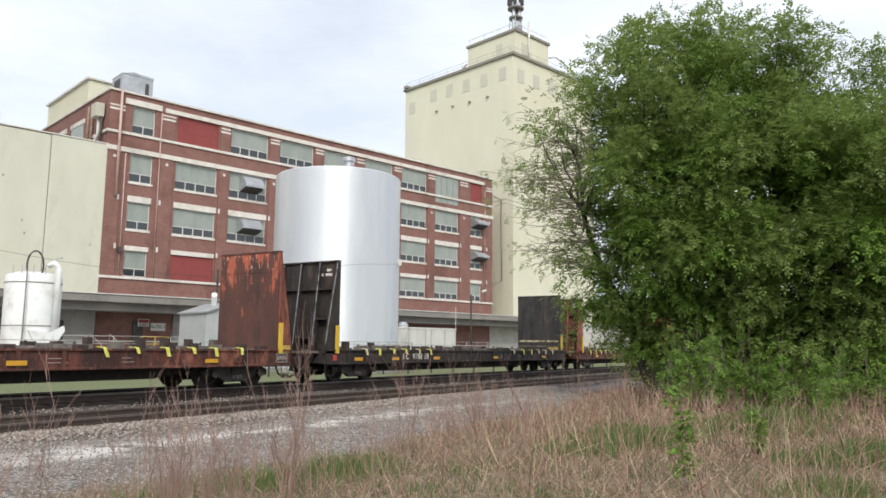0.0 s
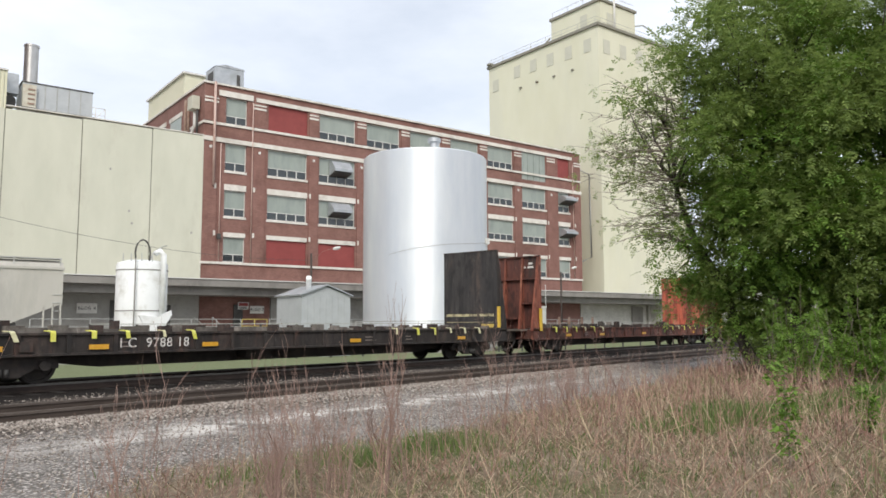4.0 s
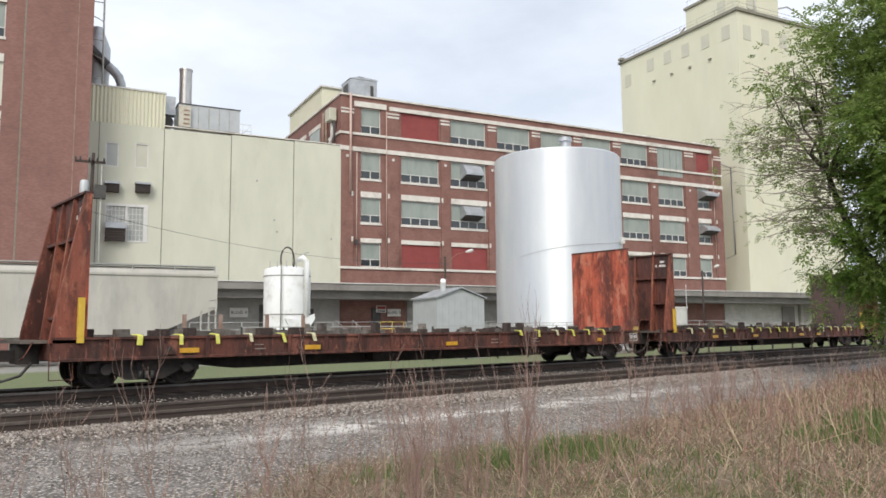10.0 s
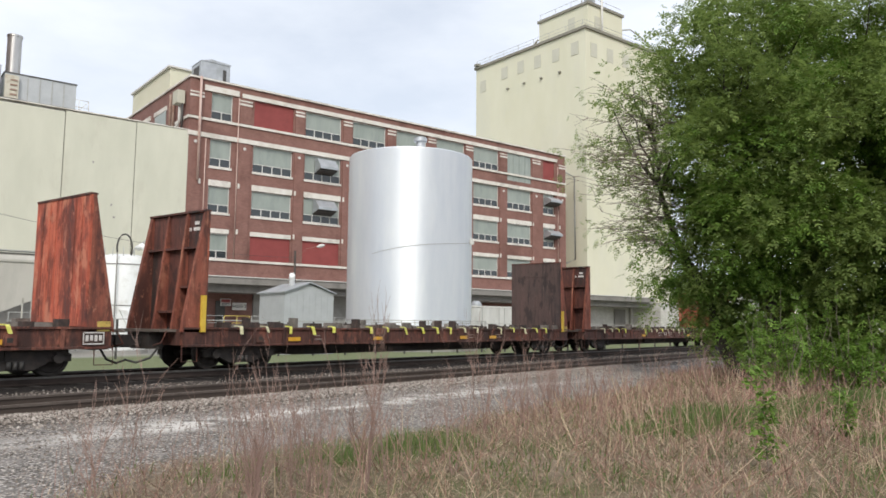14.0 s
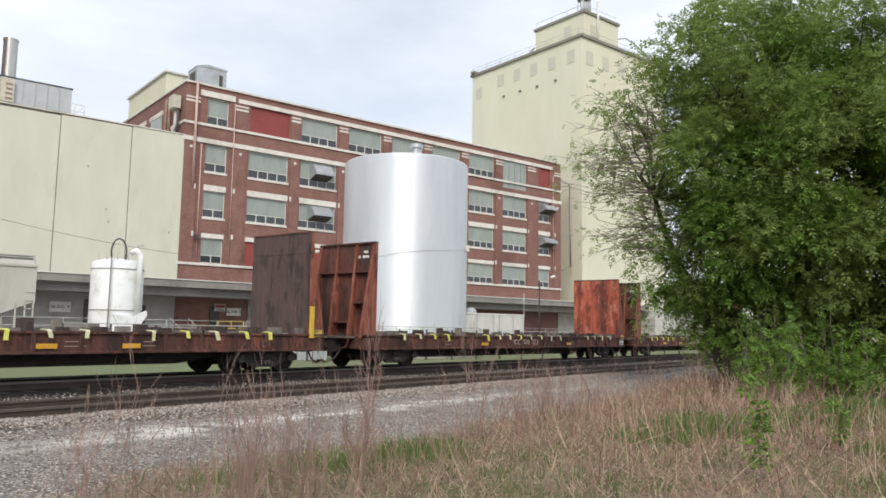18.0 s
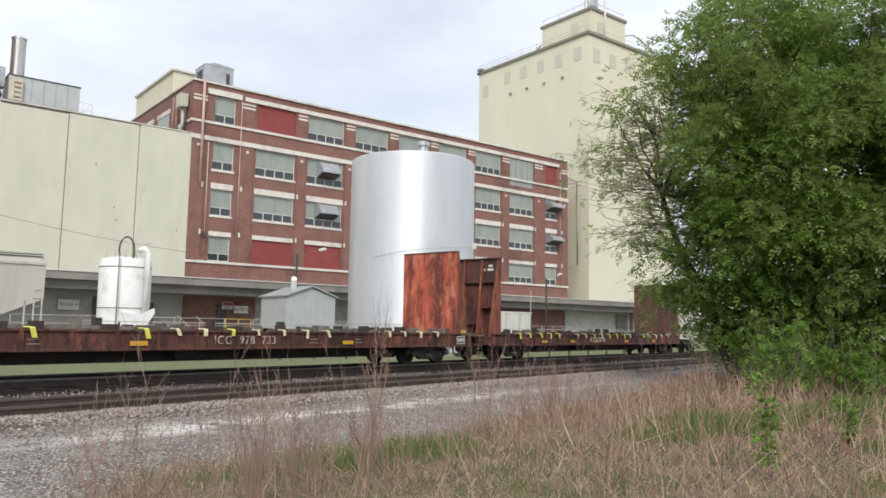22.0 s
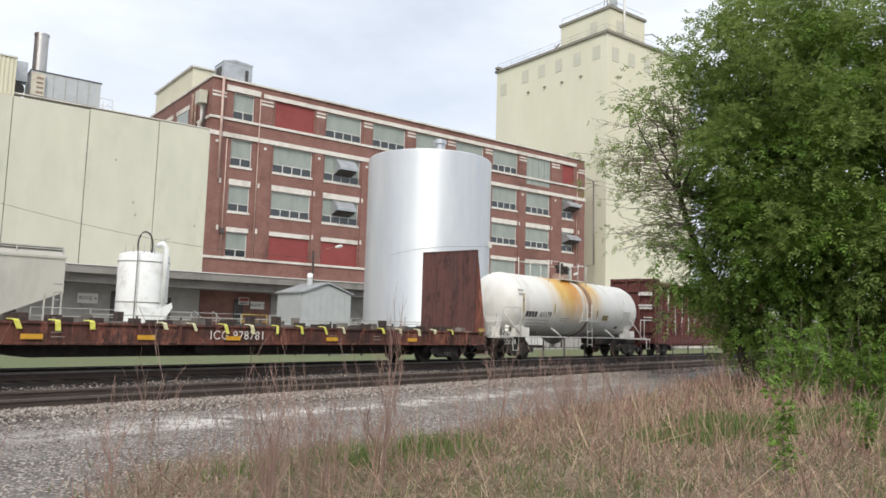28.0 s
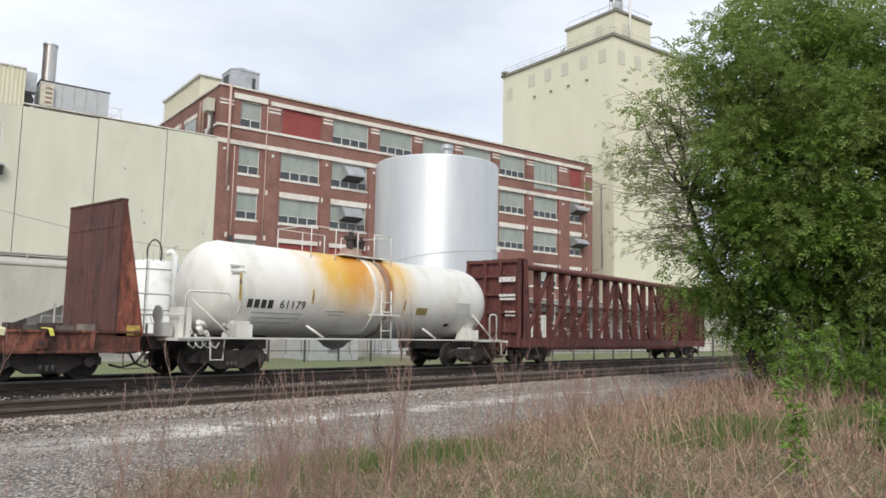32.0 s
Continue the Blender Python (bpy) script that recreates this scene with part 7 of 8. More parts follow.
def leaf_spray(verts, faces, c, reach, out, count, size, rnd):
    """Drooping compound leaves, five leaflets each, round a twig end; out is the way the bough faces."""
    for _ in range(count):
        while True:
            d = Vector((rnd.uniform(-1, 1), rnd.uniform(-1, 1), rnd.uniform(-0.8, 1)))
            if 0.1 < d.length <= 1:
                break
        p = c + d * reach + out * (0.25 * reach * rnd.random())
        way = (d.normalized() * 0.7 + out * 0.5 + Vector((0, 0, rnd.uniform(-0.75, 0.1)))).normalized()
        side = way.cross(Vector((rnd.uniform(-0.35, 0.35), rnd.uniform(-0.35, 0.35), 1))).normalized()
        n = side.cross(way)
        s = size * rnd.uniform(0.7, 1.3)
        for at, turn in ((0.35, 1), (0.4, -1), (0.75, 1), (0.8, -1), (1.0, 0)):
            q = p + way * (s * 1.9 * at) + Vector((0, 0, -0.5 * s * at * at))
            t = (way * (0.5 if turn else 1.0) + side * turn * 0.85 + Vector((0, 0, rnd.uniform(-0.5, 0.05)))).normalized()
            w = t.cross(n).normalized() * s * 0.24
            k = len(verts)
            verts += [q[:], (q + t * s * 0.45 + w)[:], (q + t * s)[:], (q + t * s * 0.45 - w)[:]]
            faces += [(k, k + 1, k + 2, k + 3)]


def big_tree():
    rnd = random.Random(11)
    base = Vector((25.6, 7.0, 0))
    f = empty("large_tree", Matrix.Translation(base), "large leafy green tree with several stems beside the track", "tree")
    ta = radians(15)
    side, away = Vector((-math.sin(ta), math.cos(ta), 0)), Vector((math.cos(ta), math.sin(ta), 0))

    def at(s, d, z):
        return side * s + away * d + Vector((0, 0, z))

    # broad masses of the crown: sideways, away, height, radii, fullness
    masses = [(0.6, 0.0, 10.6, 2.4, 2.6, 2.7, 1.0), (2.2, 0.3, 9.7, 1.9, 2.2, 2.0, 1.1), (-1.8, 0.4, 11.2, 2.6, 2.6, 2.2, 1.0), (-4.2, 0.6, 9.5, 2.8, 2.8, 2.4, 1.0), (-6.8, 0.8, 8.2, 3.0, 3.0, 2.9, 1.0), (-9.6, 0.8, 7.0, 3.2, 3.2, 3.6, 0.8), (-2.8, -0.4, 9.0, 2.0, 2.0, 1.6, 0.9), (1.6, 0.0, 5.7, 1.2, 1.5, 1.4, 1.2), (2.6, 0.2, 3.9, 0.8, 1.0, 0.9, 0.6),
              (-0.2, -0.6, 7.6, 2.9, 3.0, 2.6, 1.2), (-3.4, -0.6, 7.0, 3.2, 3.2, 2.8, 1.2), (-6.6, -0.6, 5.8, 3.2, 3.2, 3.2, 1.2), (0.9, 0.0, 7.2, 1.6, 2.2, 1.9, 1.0), (2.1, 0.2, 4.8, 1.2, 1.6, 1.5, 0.7), (3.5, 0.2, 9.6, 1.3, 1.5, 1.3, 0.9),
              (0.0, -0.4, 4.9, 2.2, 2.4, 1.8, 1.3), (-2.2, -0.9, 4.4, 2.4, 2.4, 2.0, 1.3), (-5.0, -1.2, 3.4, 2.8, 2.2, 2.4, 1.3), (0.75, 0.4, 2.2, 0.95, 1.0, 1.6, 1.6), (2.0, 0.1, 3.0, 0.6, 1.0, 0.9, 0.4), (-1.2, 0.2, 2.3, 1.7, 1.4, 1.9, 1.5), (-3.6, 0.8, 1.9, 2.4, 1.4, 1.6, 1.4), (-7.2, 0.6, 2.2, 2.8, 1.6, 2.0, 1.4), (-8.6, -0.8, 4.4, 2.6, 2.2, 2.6, 0.9)]
    trunk = bmesh.new()
    forks = []
    for s, d, r, lean, top in ((0.2, 0.1, 0.2, 2.6, 6.4), (-0.5, 0.3, 0.24, 0.2, 8.2), (-1.2, 0.0, 0.22, -2.4, 7.4), (-2.4, 0.4, 0.2, -4.6, 6.0), (0.5, 0.4, 0.11, 1.3, 3.4)):
        pts = limb(trunk, at(s, d, -0.1), at(s + lean, d + rnd.uniform(-0.5, 0.5), top), r, r * 0.4, rnd, 0.1, 7)
        forks += pts[2:]
    part("trunk", trunk, BARK, f)
    verts, faces, bright_v, bright_f = [], [], [], []
    for s, d, z, rs, rd, rz, full in masses:
        centre = at(s, d, z)
        for _ in range(int(3.0 + 2.7 * full * (rs * rz + rs * rd + rd * rz) / 3)):
            while True:
                e = Vector((rnd.uniform(-1, 1), rnd.uniform(-1, 1), rnd.uniform(-1, 1)))
                if 0.45 < e.length < 1:
                    break
            if e.y > 0.55:
                continue
            bough = at(s + e.x * rs, d + e.y * rd, z + e.z * rz)
            if bough.z < 0.7:
                continue
            out = at(e.x, e.y, e.z * 0.6 + 0.2).normalized()
            across = bough.dot(side)
            thin = max(soft(1.9, 3.8, across) * soft(2.6, 4.4, bough.z), soft(1.3, 2.4, across) * soft(4.6, 5.4, bough.z) * soft(8.8, 7.8, bough.z))
            near = min(forks, key=lambda p: (p - bough).length)
            bm = bmesh.new()
            limb(bm, near, bough, 0.045, 0.012, rnd, 0.1, 4)
            part("branch", bm, BARK, f)
            size = rnd.uniform(0.75, 1.2)
            # second green shared out by height and side to paint the crown's lighting
            young = rnd.random() < (0.36 if bough.z < 8 and e.y < 0.1 else 0.1)
            v, fc = (bright_v, bright_f) if young else (verts, faces)
            for _ in range(int(rnd.uniform(9, 14) * (1 - 0.68 * thin) * min(1.0, 0.4 + 0.6 * full))):
                a, h = rnd.uniform(0, 6.28), rnd.uniform(-0.45, 0.45)
                c = bough + Vector((math.cos(a), math.sin(a), 0)) * size * math.sqrt(rnd.random()) + Vector((0, 0, h * size - 0.12))
                leaf_spray(v, fc, c, rnd.uniform(0.3, 0.46), out, int(rnd.uniform(16, 26) * (1 - 0.35 * thin)), 0.125, rnd)
        # shaded leaves inside the crown
        for _ in range(int((5.0 if s < 1.65 else 3.0) * full * rs * rz)):
            e = Vector((rnd.gauss(0, 0.42), rnd.gauss(0.6, 0.25), rnd.gauss(0, 0.42)))
            c = at(s + e.x * rs, d + e.y * rd, z + e.z * rz)
            if e.length < 1.1 and c.z > 0.5 and c.dot(side) < (1.2 if c.z < 8.6 else 2.4):
                leaf_spray(verts, faces, c, 0.85, at(0, -1, 0), 34, 0.2, rnd)
    # sprays that stand out of the top
    for _ in range(60):
        s = rnd.uniform(-7.5, 2.6)
        z = 13.0 - 0.42 * max(0, -s - 2.4) - 0.45 * max(0, s - 0.5) + rnd.uniform(-0.6, 0.4)
        p = at(s, rnd.uniform(-1, 1), z)
        for k in range(4):
            leaf_spray(verts, faces, p - Vector((0, 0, 0.22 * k)), 0.12 + 0.06 * k, Vector((0, 0, 1)), 5 + 2 * k, 0.12, rnd)
    # long twigs on the side towards the works, half bare, with small hanging leaves
    for _ in range(120):
        twigs = bmesh.new()
        z0 = rnd.uniform(4.2, 9.4)
        a = at(rnd.uniform(1.6, 3.2), rnd.uniform(-1.3, 1.3), z0)
        reach = rnd.uniform(0.8, 2.9) * (1.0 if 6.0 < z0 < 9.2 else 0.65)
        b = a + at(reach, rnd.uniform(-0.6, 0.6), rnd.uniform(-0.25, 0.6) * reach * 0.6)
        p = limb(twigs, a, b, 0.02, 0.005, rnd, 0.12, 4)
        for _ in range(5):
            q = p[rnd.randint(1, 4)]
            tip = q + at(rnd.uniform(0.1, 0.8), rnd.uniform(-0.3, 0.3), rnd.uniform(-0.35, 0.5))
            limb(twigs, q, tip, 0.009, 0.004, rnd, 0.1, 2)
            if rnd.random() < 0.6:
                leaf_spray(verts, faces, tip, 0.12, at(0.6, 0, -0.4), rnd.randint(2, 5), 0.1, rnd)
        part("bare_twig", twigs, TWIG, f, "bare grey twig")
    part("crown", strip_mesh("crown", verts, faces, LEAF), LEAF, f, "dense mid-green crown of small leaves")
    part("lighting_tone_leaves", strip_mesh("lighting_tone_leaves", bright_v, bright_f, LEAF_BRIGHT), LEAF_BRIGHT, f, "leaves in a second green, spread to suit the light")
    # bright shrub at the foot, in uneven clumps: place, height, spread
    g = empty("bush", pose(21.6, 4.0, 0), "bright green leafy shrub at the foot of the tree", "bush")
    v2, f2 = [], []
    clumps = [(0.5, 1.7, 2.4, 0.3), (0.0, 1.2, 1.9, 0.3), (0.9, 0.9, 2.1, 0.4), (0.4, 0.1, 1.5, 0.4), (1.2, -0.4, 1.9, 0.4), (0.3, -0.9, 1.2, 0.45), (0.8, -1.7, 1.6, 0.5), (-0.2, -2.0, 1.0, 0.4), (1.4, -2.6, 1.8, 0.5), (0.6, -3.4, 1.4, 0.5), (1.8, 0.9, 2.6, 0.4), (2.2, -3.8, 2.0, 0.6)]
    for cx, cy, ch, cr in clumps:
        for _ in range(8):
            x, y = cx + rnd.gauss(0, cr), cy + rnd.gauss(0, cr)
            h = ch * rnd.uniform(0.55, 1.12)
            stem = bmesh.new()
            tip = Vector((x + rnd.uniform(-0.3, 0.3), y + rnd.uniform(-0.3, 0.3), h))
            limb(stem, (x, y, 0), tip, 0.013, 0.005, rnd, 0.08, 3)
            part("stem", stem, TWIG, g)
            for k in range(4):
                q = Vector((x, y, 0)).lerp(tip, 0.34 + 0.22 * k)
                leaf_spray(v2, f2, q, 0.2, Vector((-0.6, 0, 0.3)), 7, 0.1, rnd)
    part("leaves", strip_mesh("leaves", v2, f2, LEAF_BRIGHT), LEAF_BRIGHT, g)


big_tree()


def far_trees():
    """Woods that close the place beyond the buildings and behind the camera."""
    rnd = random.Random(5)
    verts, faces = [], []
    for i in range(130):
        a = radians(i * 360 / 130)
        d = rnd.uniform(190, 260)
        az = math.degrees(a)
        if 12 < az < 100:
            continue
        c = (d * math.cos(a), d * math.sin(a), rnd.uniform(3, 7))
        leaf_cloud(verts, faces, c, rnd.uniform(5, 8), 160, 2.4, rnd, 0.9)
    tagged(new("distant_woods", strip_mesh("distant_woods", verts, faces, LEAF)), "distant green woods round the site", "trees", kind="stuff")


far_trees()


def blade(verts, faces, x, y, z, h, w, lean, a, curl=0.0):
    dx, dy = math.cos(a) * lean, math.sin(a) * lean
    sx, sy = -math.sin(a + curl) * w / 2, math.cos(a + curl) * w / 2
    k = len(verts)
    verts += [(x - sx, y - sy, z), (x + sx, y + sy, z), (x + dx * h * 0.4 + sx * 0.8, y + dy * h * 0.4 + sy * 0.8, z + h * 0.6), (x + dx * h * 0.4 - sx * 0.8, y + dy * h * 0.4 - sy * 0.8, z + h * 0.6), (x + dx * h, y + dy * h, z + h * (1 - 0.25 * lean * lean))]
    faces += [(k, k + 1, k + 2, k + 3), (k + 3, k + 2, k + 4)]


def green_share(x, y):
    """Where fresh grass shows through the dead stems."""
    g = 0.45 * noise.noise((x * 0.33, y * 0.45, 5.0)) + 0.3 * noise.noise((x * 1.3, y * 1.3, 2.0)) - 0.13
    for cx, cy, r in ((8.2, 6.5, 1.3), (6.6, 6.7, 0.8), (11.6, 4.6, 1.5), (14.2, 4.4, 2.2), (5.2, 6.9, 0.9), (17.5, 3.0, 2.6), (13.0, 1.2, 1.8), (10.2, 0.9, 1.0), (20.0, 2.6, 2.6), (15.0, -0.5, 3.0)):
        g += 0.7 * soft(r, 0.3 * r, math.hypot(x - cx, (y - cy) * 1.3))
    return g


def meadow():
    rnd = random.Random(3)
    gv, gf, sv, sf = [], [], [], []
    for _ in range(165000):
        x, y = rnd.uniform(-3, 34), rnd.uniform(-2.5, 11.5)
        if y > edge_y(x) + rnd.gauss(0, 0.3):
            continue
        d = math.hypot(x, y)
        if d < 2.6:
            continue
        green = green_share(x, y)
        z = ground_z(x, y) - 0.02
        wide = 0.004 + 0.0006 * d
        if rnd.random() < 0.12 + 1.6 * max(0, green):
            blade(gv, gf, x, y, z, rnd.uniform(0.05, 0.2) + 0.3 * max(0, green) * rnd.random(), wide * 1.4, rnd.uniform(0.1, 0.9), rnd.uniform(0, 6.28), rnd.uniform(0, 3))
        if rnd.random() < 0.62 - 1.3 * max(-0.1, green):
            # flattened dead leaves and litter
            blade(sv, sf, x, y, z, rnd.uniform(0.05, 0.2), wide * 1.1, rnd.uniform(0.6, 2.4), rnd.uniform(0, 6.28), rnd.uniform(0, 3))
    tagged(new("meadow_grass", strip_mesh("meadow_grass", gv, gf, GRASS)), "patchy green spring grass among the weeds", "grass", kind="stuff")
    tagged(new("dry_straw", strip_mesh("dry_straw", sv, sf, STRAW)), "matted straw-coloured dead grass", "grass", kind="stuff")


meadow()


def stalk(verts, faces, a, b, r):
    """A three-sided stem."""
    a, b = Vector(a), Vector(b)
    q = (b - a).to_track_quat("Z", "Y")
    k = len(verts)
    for p, rr in ((a, r), (b, r * 0.5)):
        for i in range(3):
            t = 2.0944 * i
            verts.append((p + q @ Vector((math.cos(t) * rr, math.sin(t) * rr, 0)))[:])
    for i in range(3):
        j = (i + 1) % 3
        faces.append((k + i, k + j, k + 3 + j, k + 3 + i))


def ring(verts, p, d, r):
    q = d.to_track_quat("Z", "Y")
    k = len(verts)
    for i in range(3):
        t = 2.0944 * i
        verts.append((p + q @ Vector((math.cos(t) * r, math.sin(t) * r, 0)))[:])
    return k


def sprout(verts, faces, k, p, d, length, r, depth, rnd, fork=0.8, open_angle=0.5):
    """Grow a bent stem from ring k and fork it upwards; all of it is one skin."""
    n = 4
    for i in range(n):
        d = (d + Vector((rnd.gauss(0, 0.09), rnd.gauss(0, 0.09), 0.05))).normalized()
        p = p + d * length / n
        r1 = r * (1 - 0.6 * (i + 1) / n)
        k2 = ring(verts, p, d, r1)
        for a in range(3):
            b = (a + 1) % 3
            faces.append((k + a, k + b, k2 + b, k2 + a))
        k = k2
        if depth:
            for _ in range(2 if rnd.random() < fork - 0.5 else 1):
                if rnd.random() < fork:
                    az = rnd.uniform(0, 6.28)
                    o = open_angle * rnd.uniform(0.6, 1.3)
                    e = (d + Vector((math.cos(az) * o, math.sin(az) * o, 0.12))).normalized()
                    sprout(verts, faces, k, p, e, length * rnd.uniform(0.32, 0.6), max(0.0024, r1 * 0.72), depth - 1, rnd, fork, open_angle)


def weeds():
    rnd = random.Random(9)
    # leaning and fallen dead stems, two tones
    for name, tone, label, count in (("dry_weeds", REDSTALK, "thicket of reddish-brown dead weed stalks", 11500), ("dry_stems", STEM, "pale tan dead weed stems lying criss-cross", 5200)):
        verts, faces = [], []
        for _ in range(count):
            x, y = rnd.uniform(-2, 32), rnd.uniform(-2.0, 11.0)
            d = math.hypot(x, y)
            over = edge_y(x) - y
            if over < -0.5 or d < 3.2 or rnd.random() < 0.5 * soft(0.3, -0.5, over):
                continue
            thick = 0.55 + 0.6 * noise.noise((x * 0.45, y * 0.45, 9.0)) + 0.4 * soft(5, 10, x) - 0.95 * max(0, green_share(x, y)) - 0.3 * soft(5, 2, x)
            if rnd.random() > thick:
                continue
            r = (0.0014 + 0.00034 * d) * rnd.uniform(0.6, 1.5)
            h = (rnd.uniform(0.15, 0.5) if rnd.random() < 0.72 else rnd.uniform(0.5, 1.0)) * (0.55 + 0.45 * soft(-0.2, 1.2, over))
            lean = abs(rnd.gauss(0, 0.55)) if rnd.random() < 0.7 else rnd.uniform(0.8, 2.5)
            a = rnd.uniform(0, 6.28)
            u = Vector((math.cos(a) * lean, math.sin(a) * lean, 1)).normalized()
            p0 = Vector((x, y, ground_z(x, y) - 0.02))
            p1 = p0 + u * h * 0.5
            p2 = p1 + (u + Vector((rnd.gauss(0, 0.08), rnd.gauss(0, 0.08), rnd.gauss(0, 0.05)))).normalized() * h * 0.5
            stalk(verts, faces, p0, p1, r * 1.15)
            stalk(verts, faces, p1, p2, r * 0.75)
            for _ in range(rnd.choice((0, 0, 1, 3))):
                q = p0.lerp(p1, rnd.uniform(0.4, 1)) if rnd.random() < 0.4 else p1.lerp(p2, rnd.random())
                a = rnd.uniform(0, 6.28)
                ln = h * rnd.uniform(0.15, 0.4)
                stalk(verts, faces, q, q + Vector((math.cos(a) * 0.5, math.sin(a) * 0.5, rnd.uniform(0.3, 1.0))) * ln, r * 0.55)
        tagged(new(name, strip_mesh(name, verts, faces, tone)), label, "weeds", kind="stuff")

    # tall single plants that stand out against the gravel
    def plant(x, y, h, r, stems, depth, fork, open_angle):
        v, fc = [], []
        root = ring(v, Vector((0, 0, -0.04)), Vector((0, 0, 1)), r)
        for s in range(stems):
            a = rnd.uniform(0, 6.28)
            o = 0.0 if stems == 1 else rnd.uniform(0.05, 0.35)
            sprout(v, fc, root, Vector((0, 0, -0.04)), Vector((math.cos(a) * o + rnd.gauss(0, 0.06), math.sin(a) * o + rnd.gauss(0, 0.06), 1)).normalized(), h * rnd.uniform(0.75, 1.0), r, depth, rnd, fork, open_angle)
        ob = new("dead_weed", strip_mesh("dead_weed", v, fc, WEED_STALK))
        ob.location = (x, y, ground_z(x, y))
        tagged(ob, "tall dead branching weed with reddish-brown stalks", "weed", "tall dead weeds")

    for _ in range(40):
        x = rnd.uniform(0.3, 10.5)
        y = rnd.uniform(4.9, 7.4) - 0.8 * soft(4, 1, x)
        plant(x, y, rnd.uniform(0.45, 0.95), 0.0042, rnd.choice((1, 1, 2, 3)), 2, 0.62, 0.45)
    for x, y, h in ((2.45, 6.3, 1.15), (3.6, 6.2, 1.2), (1.9, 6.6, 0.95), (4.7, 6.0, 1.0), (9.8, 6.9, 1.35), (10.6, 6.5, 1.1), (3.0, 5.5, 0.95), (5.2, 6.4, 1.15), (1.2, 6.1, 0.9), (7.0, 5.2, 0.95), (12.6, 7.4, 1.2), (13.4, 6.4, 0.95), (15.2, 7.2, 1.1), (17.0, 7.0, 1.0), (18.6, 7.6, 1.15), (20.5, 6.8, 1.2), (21.5, 7.4, 1.1)):
        plant(x, y, h, 0.0055 + 0.0002 * x, 3, 2, 0.72, 0.42)
    # the brush-like sapling, and a second one behind it
    plant(5.68, 5.28, 1.3, 0.0125, 1, 3, 0.97, 0.4)
    plant(5.7, 5.3, 1.35, 0.007, 3, 2, 0.9, 0.25)
    for _ in range(22):
        plant(rnd.gauss(5.1, 0.55), rnd.gauss(5.55, 0.4), rnd.uniform(0.5, 1.0), 0.0048, 3, 2, 0.75, 0.4)
    for _ in range(9):
        plant(rnd.gauss(15.0, 0.7), rnd.gauss(8.4, 0.25), rnd.uniform(0.5, 0.95), 0.008, 4, 2, 0.75, 0.4)
    for _ in range(16):
        plant(rnd.uniform(9.5, 21.0), rnd.uniform(5.8, 8.3), rnd.uniform(0.5, 0.95), 0.007, 2, 2, 0.65, 0.35)
    plant(9.9, 6.75, 1.3, 0.008, 4, 2, 0.9, 0.4)


weeds()


def seedling(x, y, h):
    rnd = random.Random(int(x * 10))
    f = empty("seedling", pose(x, y, ground_z(x, y)), "young sapling with fresh bright green leaves", "sapling")
    st = bmesh.new()
    limb(st, (0, 0, -0.02), (0.05, 0.02, h), 0.012, 0.004, rnd, 0.05, 4)
    part("stem", st, TWIG, f)
    v, fc = [], []
    for k in range(8):
        z = h * (0.2 + 0.8 * k / 7)
        leaf_cloud(v, fc, (rnd.uniform(-0.1, 0.1), rnd.uniform(-0.1, 0.1), z), 0.2, 60, 0.09, rnd)
    part("leaves", strip_mesh("leaves", v, fc, LEAF_BRIGHT), LEAF_BRIGHT, f)


seedling(9.25, 2.4, 1.15)
seedling(12.8, 2.2, 0.7)


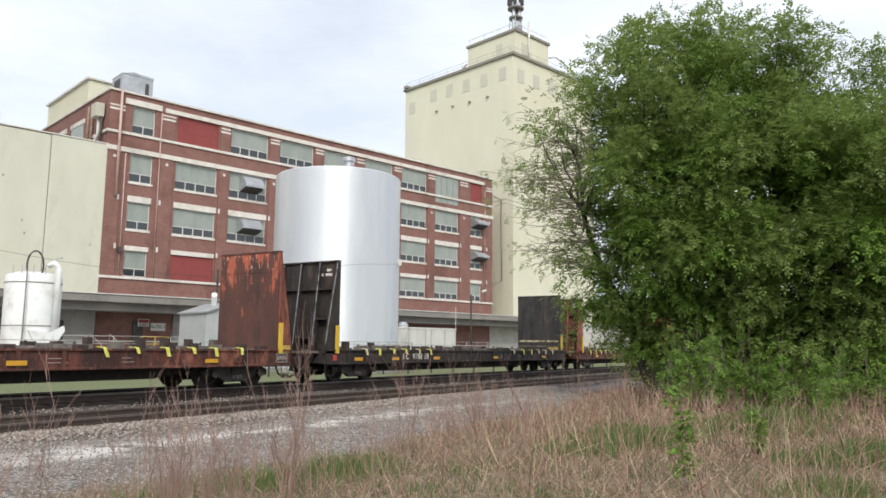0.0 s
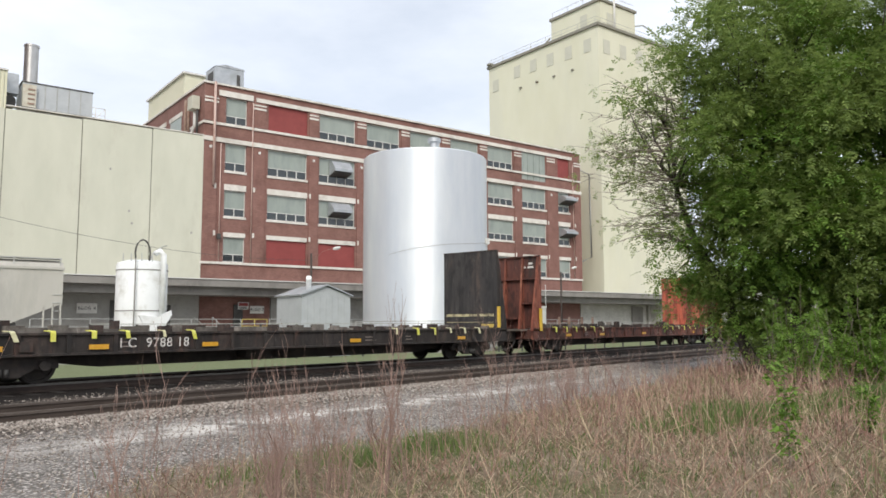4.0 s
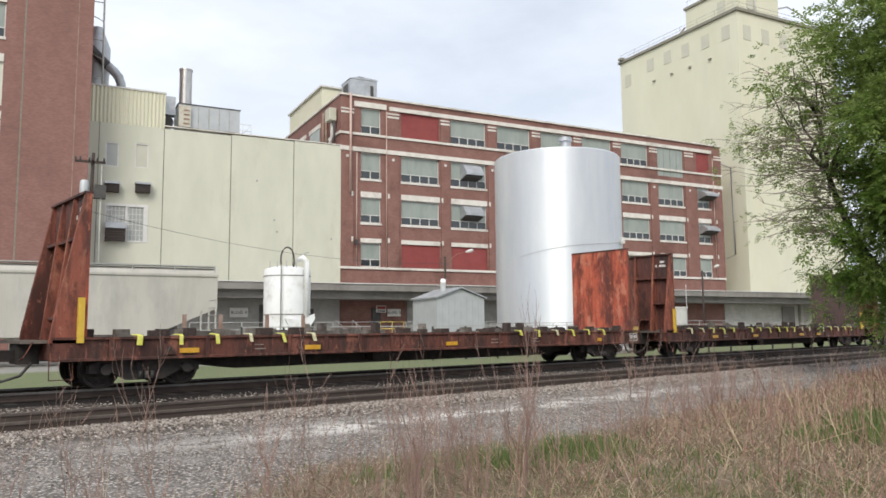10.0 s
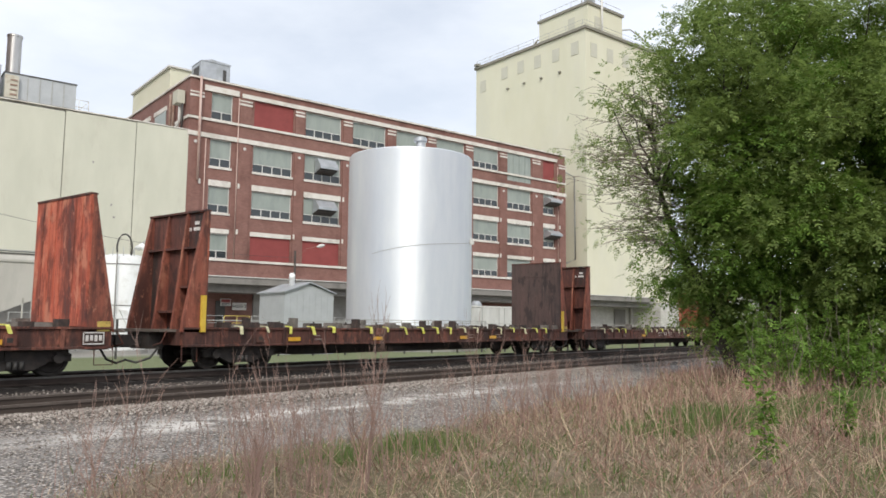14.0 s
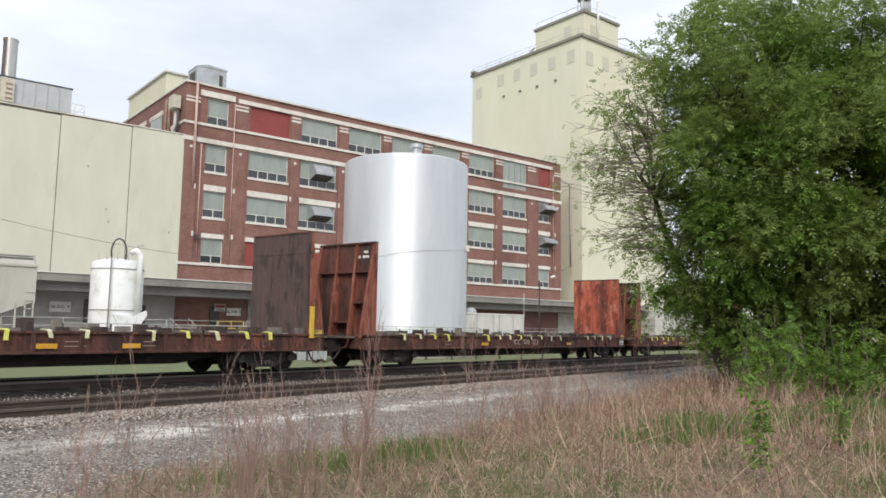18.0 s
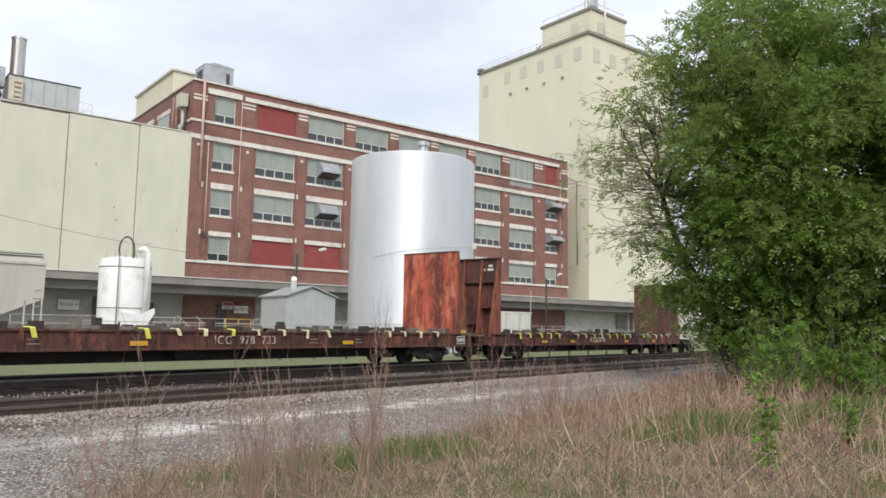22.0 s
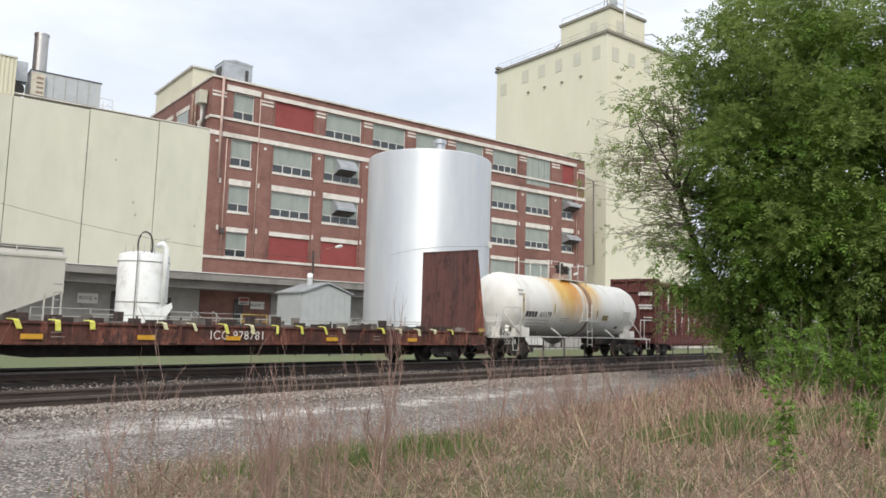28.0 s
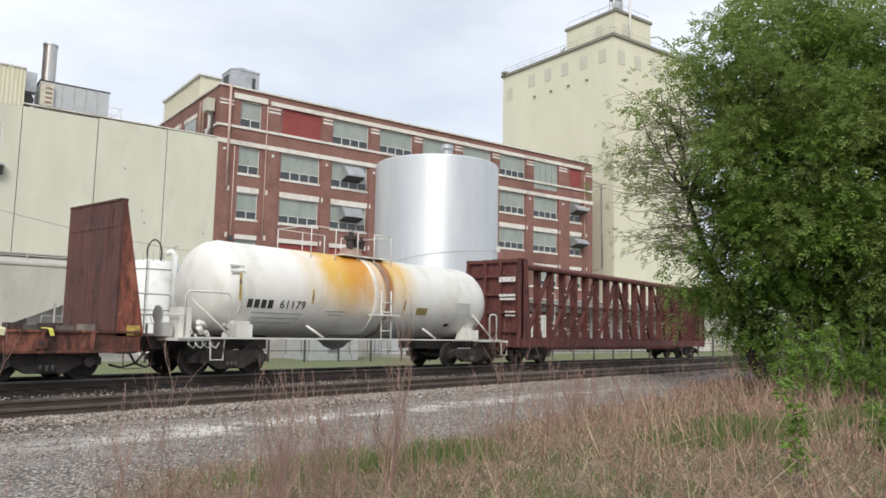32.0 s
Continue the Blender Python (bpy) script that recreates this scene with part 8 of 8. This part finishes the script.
def loose_stones():
    rnd = random.Random(21)
    verts, faces = [], []

    def stone(x, y, s):
        z = ground_z(x, y) + s * 0.2
        k = len(verts)
        a = rnd.uniform(0, 6.28)
        for i in range(4):
            t = a + i * 1.571 + rnd.uniform(-0.4, 0.4)
            rr = s * rnd.uniform(0.6, 1.25)
            verts.append((x + math.cos(t) * rr, y + math.sin(t) * rr, z + s * rnd.uniform(-0.35, 0.3)))
        verts.append((x + rnd.uniform(-0.35, 0.35) * s, y + rnd.uniform(-0.35, 0.35) * s, z + s * rnd.uniform(0.4, 0.95)))
        for i in range(4):
            faces.append((k + i, k + (i + 1) % 4, k + 4))

    for _ in range(36000):
        x = rnd.uniform(-6, 30) if rnd.random() < 0.8 else rnd.uniform(-20, 60)
        y = rnd.uniform(7.4, 12.4)
        if y < edge_y(x) + rnd.gauss(0, 0.3):
            continue
        stone(x, y, rnd.uniform(0.008, 0.024))
    # coarse ballast up to the near rail
    for _ in range(30000):
        x = rnd.uniform(-6, 30) if rnd.random() < 0.8 else rnd.uniform(-20, 60)
        y = 13.93 - abs(rnd.gauss(0, 0.85))
        stone(x, y, rnd.uniform(0.016, 0.042))
    # the ridge of stone between the tracks
    for _ in range(2600):
        x = rnd.uniform(-6, 45)
        stone(x, rnd.gauss(16.0, 0.12), rnd.uniform(0.014, 0.03))
    tagged(new("loose_gravel", strip_mesh("loose_gravel", verts, faces, GRAVEL)), "loose crushed grey stone beside the track", "gravel", kind="stuff")


loose_stones()


# ---- sleepers ----
def sleepers():
    me = bpy.data.meshes.new("sleeper")
    bm = boxes((-0.115, -1.3, 0.06, 0.115, 1.3, 0.235))
    bm.to_mesh(me)
    bm.free()
    me.materials.append(TIE)
    for f in (NEAR, MAIN):
        for k in range(200):
            ob = part("sleeper", me, TIE, f)
            ob.location = (-25 + k * 0.54, RND.uniform(-0.05, 0.05), RND.uniform(-0.012, 0.004))
            ob.rotation_euler.z = RND.uniform(-0.02, 0.02)


sleepers()


# ---- what moves ----
def motions():
    for car, x0, wheels in CARS:
        walk(car, [(t, pose(x0 - travel(t), TRACK_Y, RAIL_Z)) for t in [k * 2.0 for k in range(17)]])
    times = [round(0.14 * k, 4) for k in range(229)] + [32.0]
    for car, x0, wheels in CARS:
        for w, k in wheels:
            walk(w, [(t, pose(k, 0, 0.42, 0, -math.degrees(travel(t) / 0.42) % 360, 0)) for t in times])


motions()
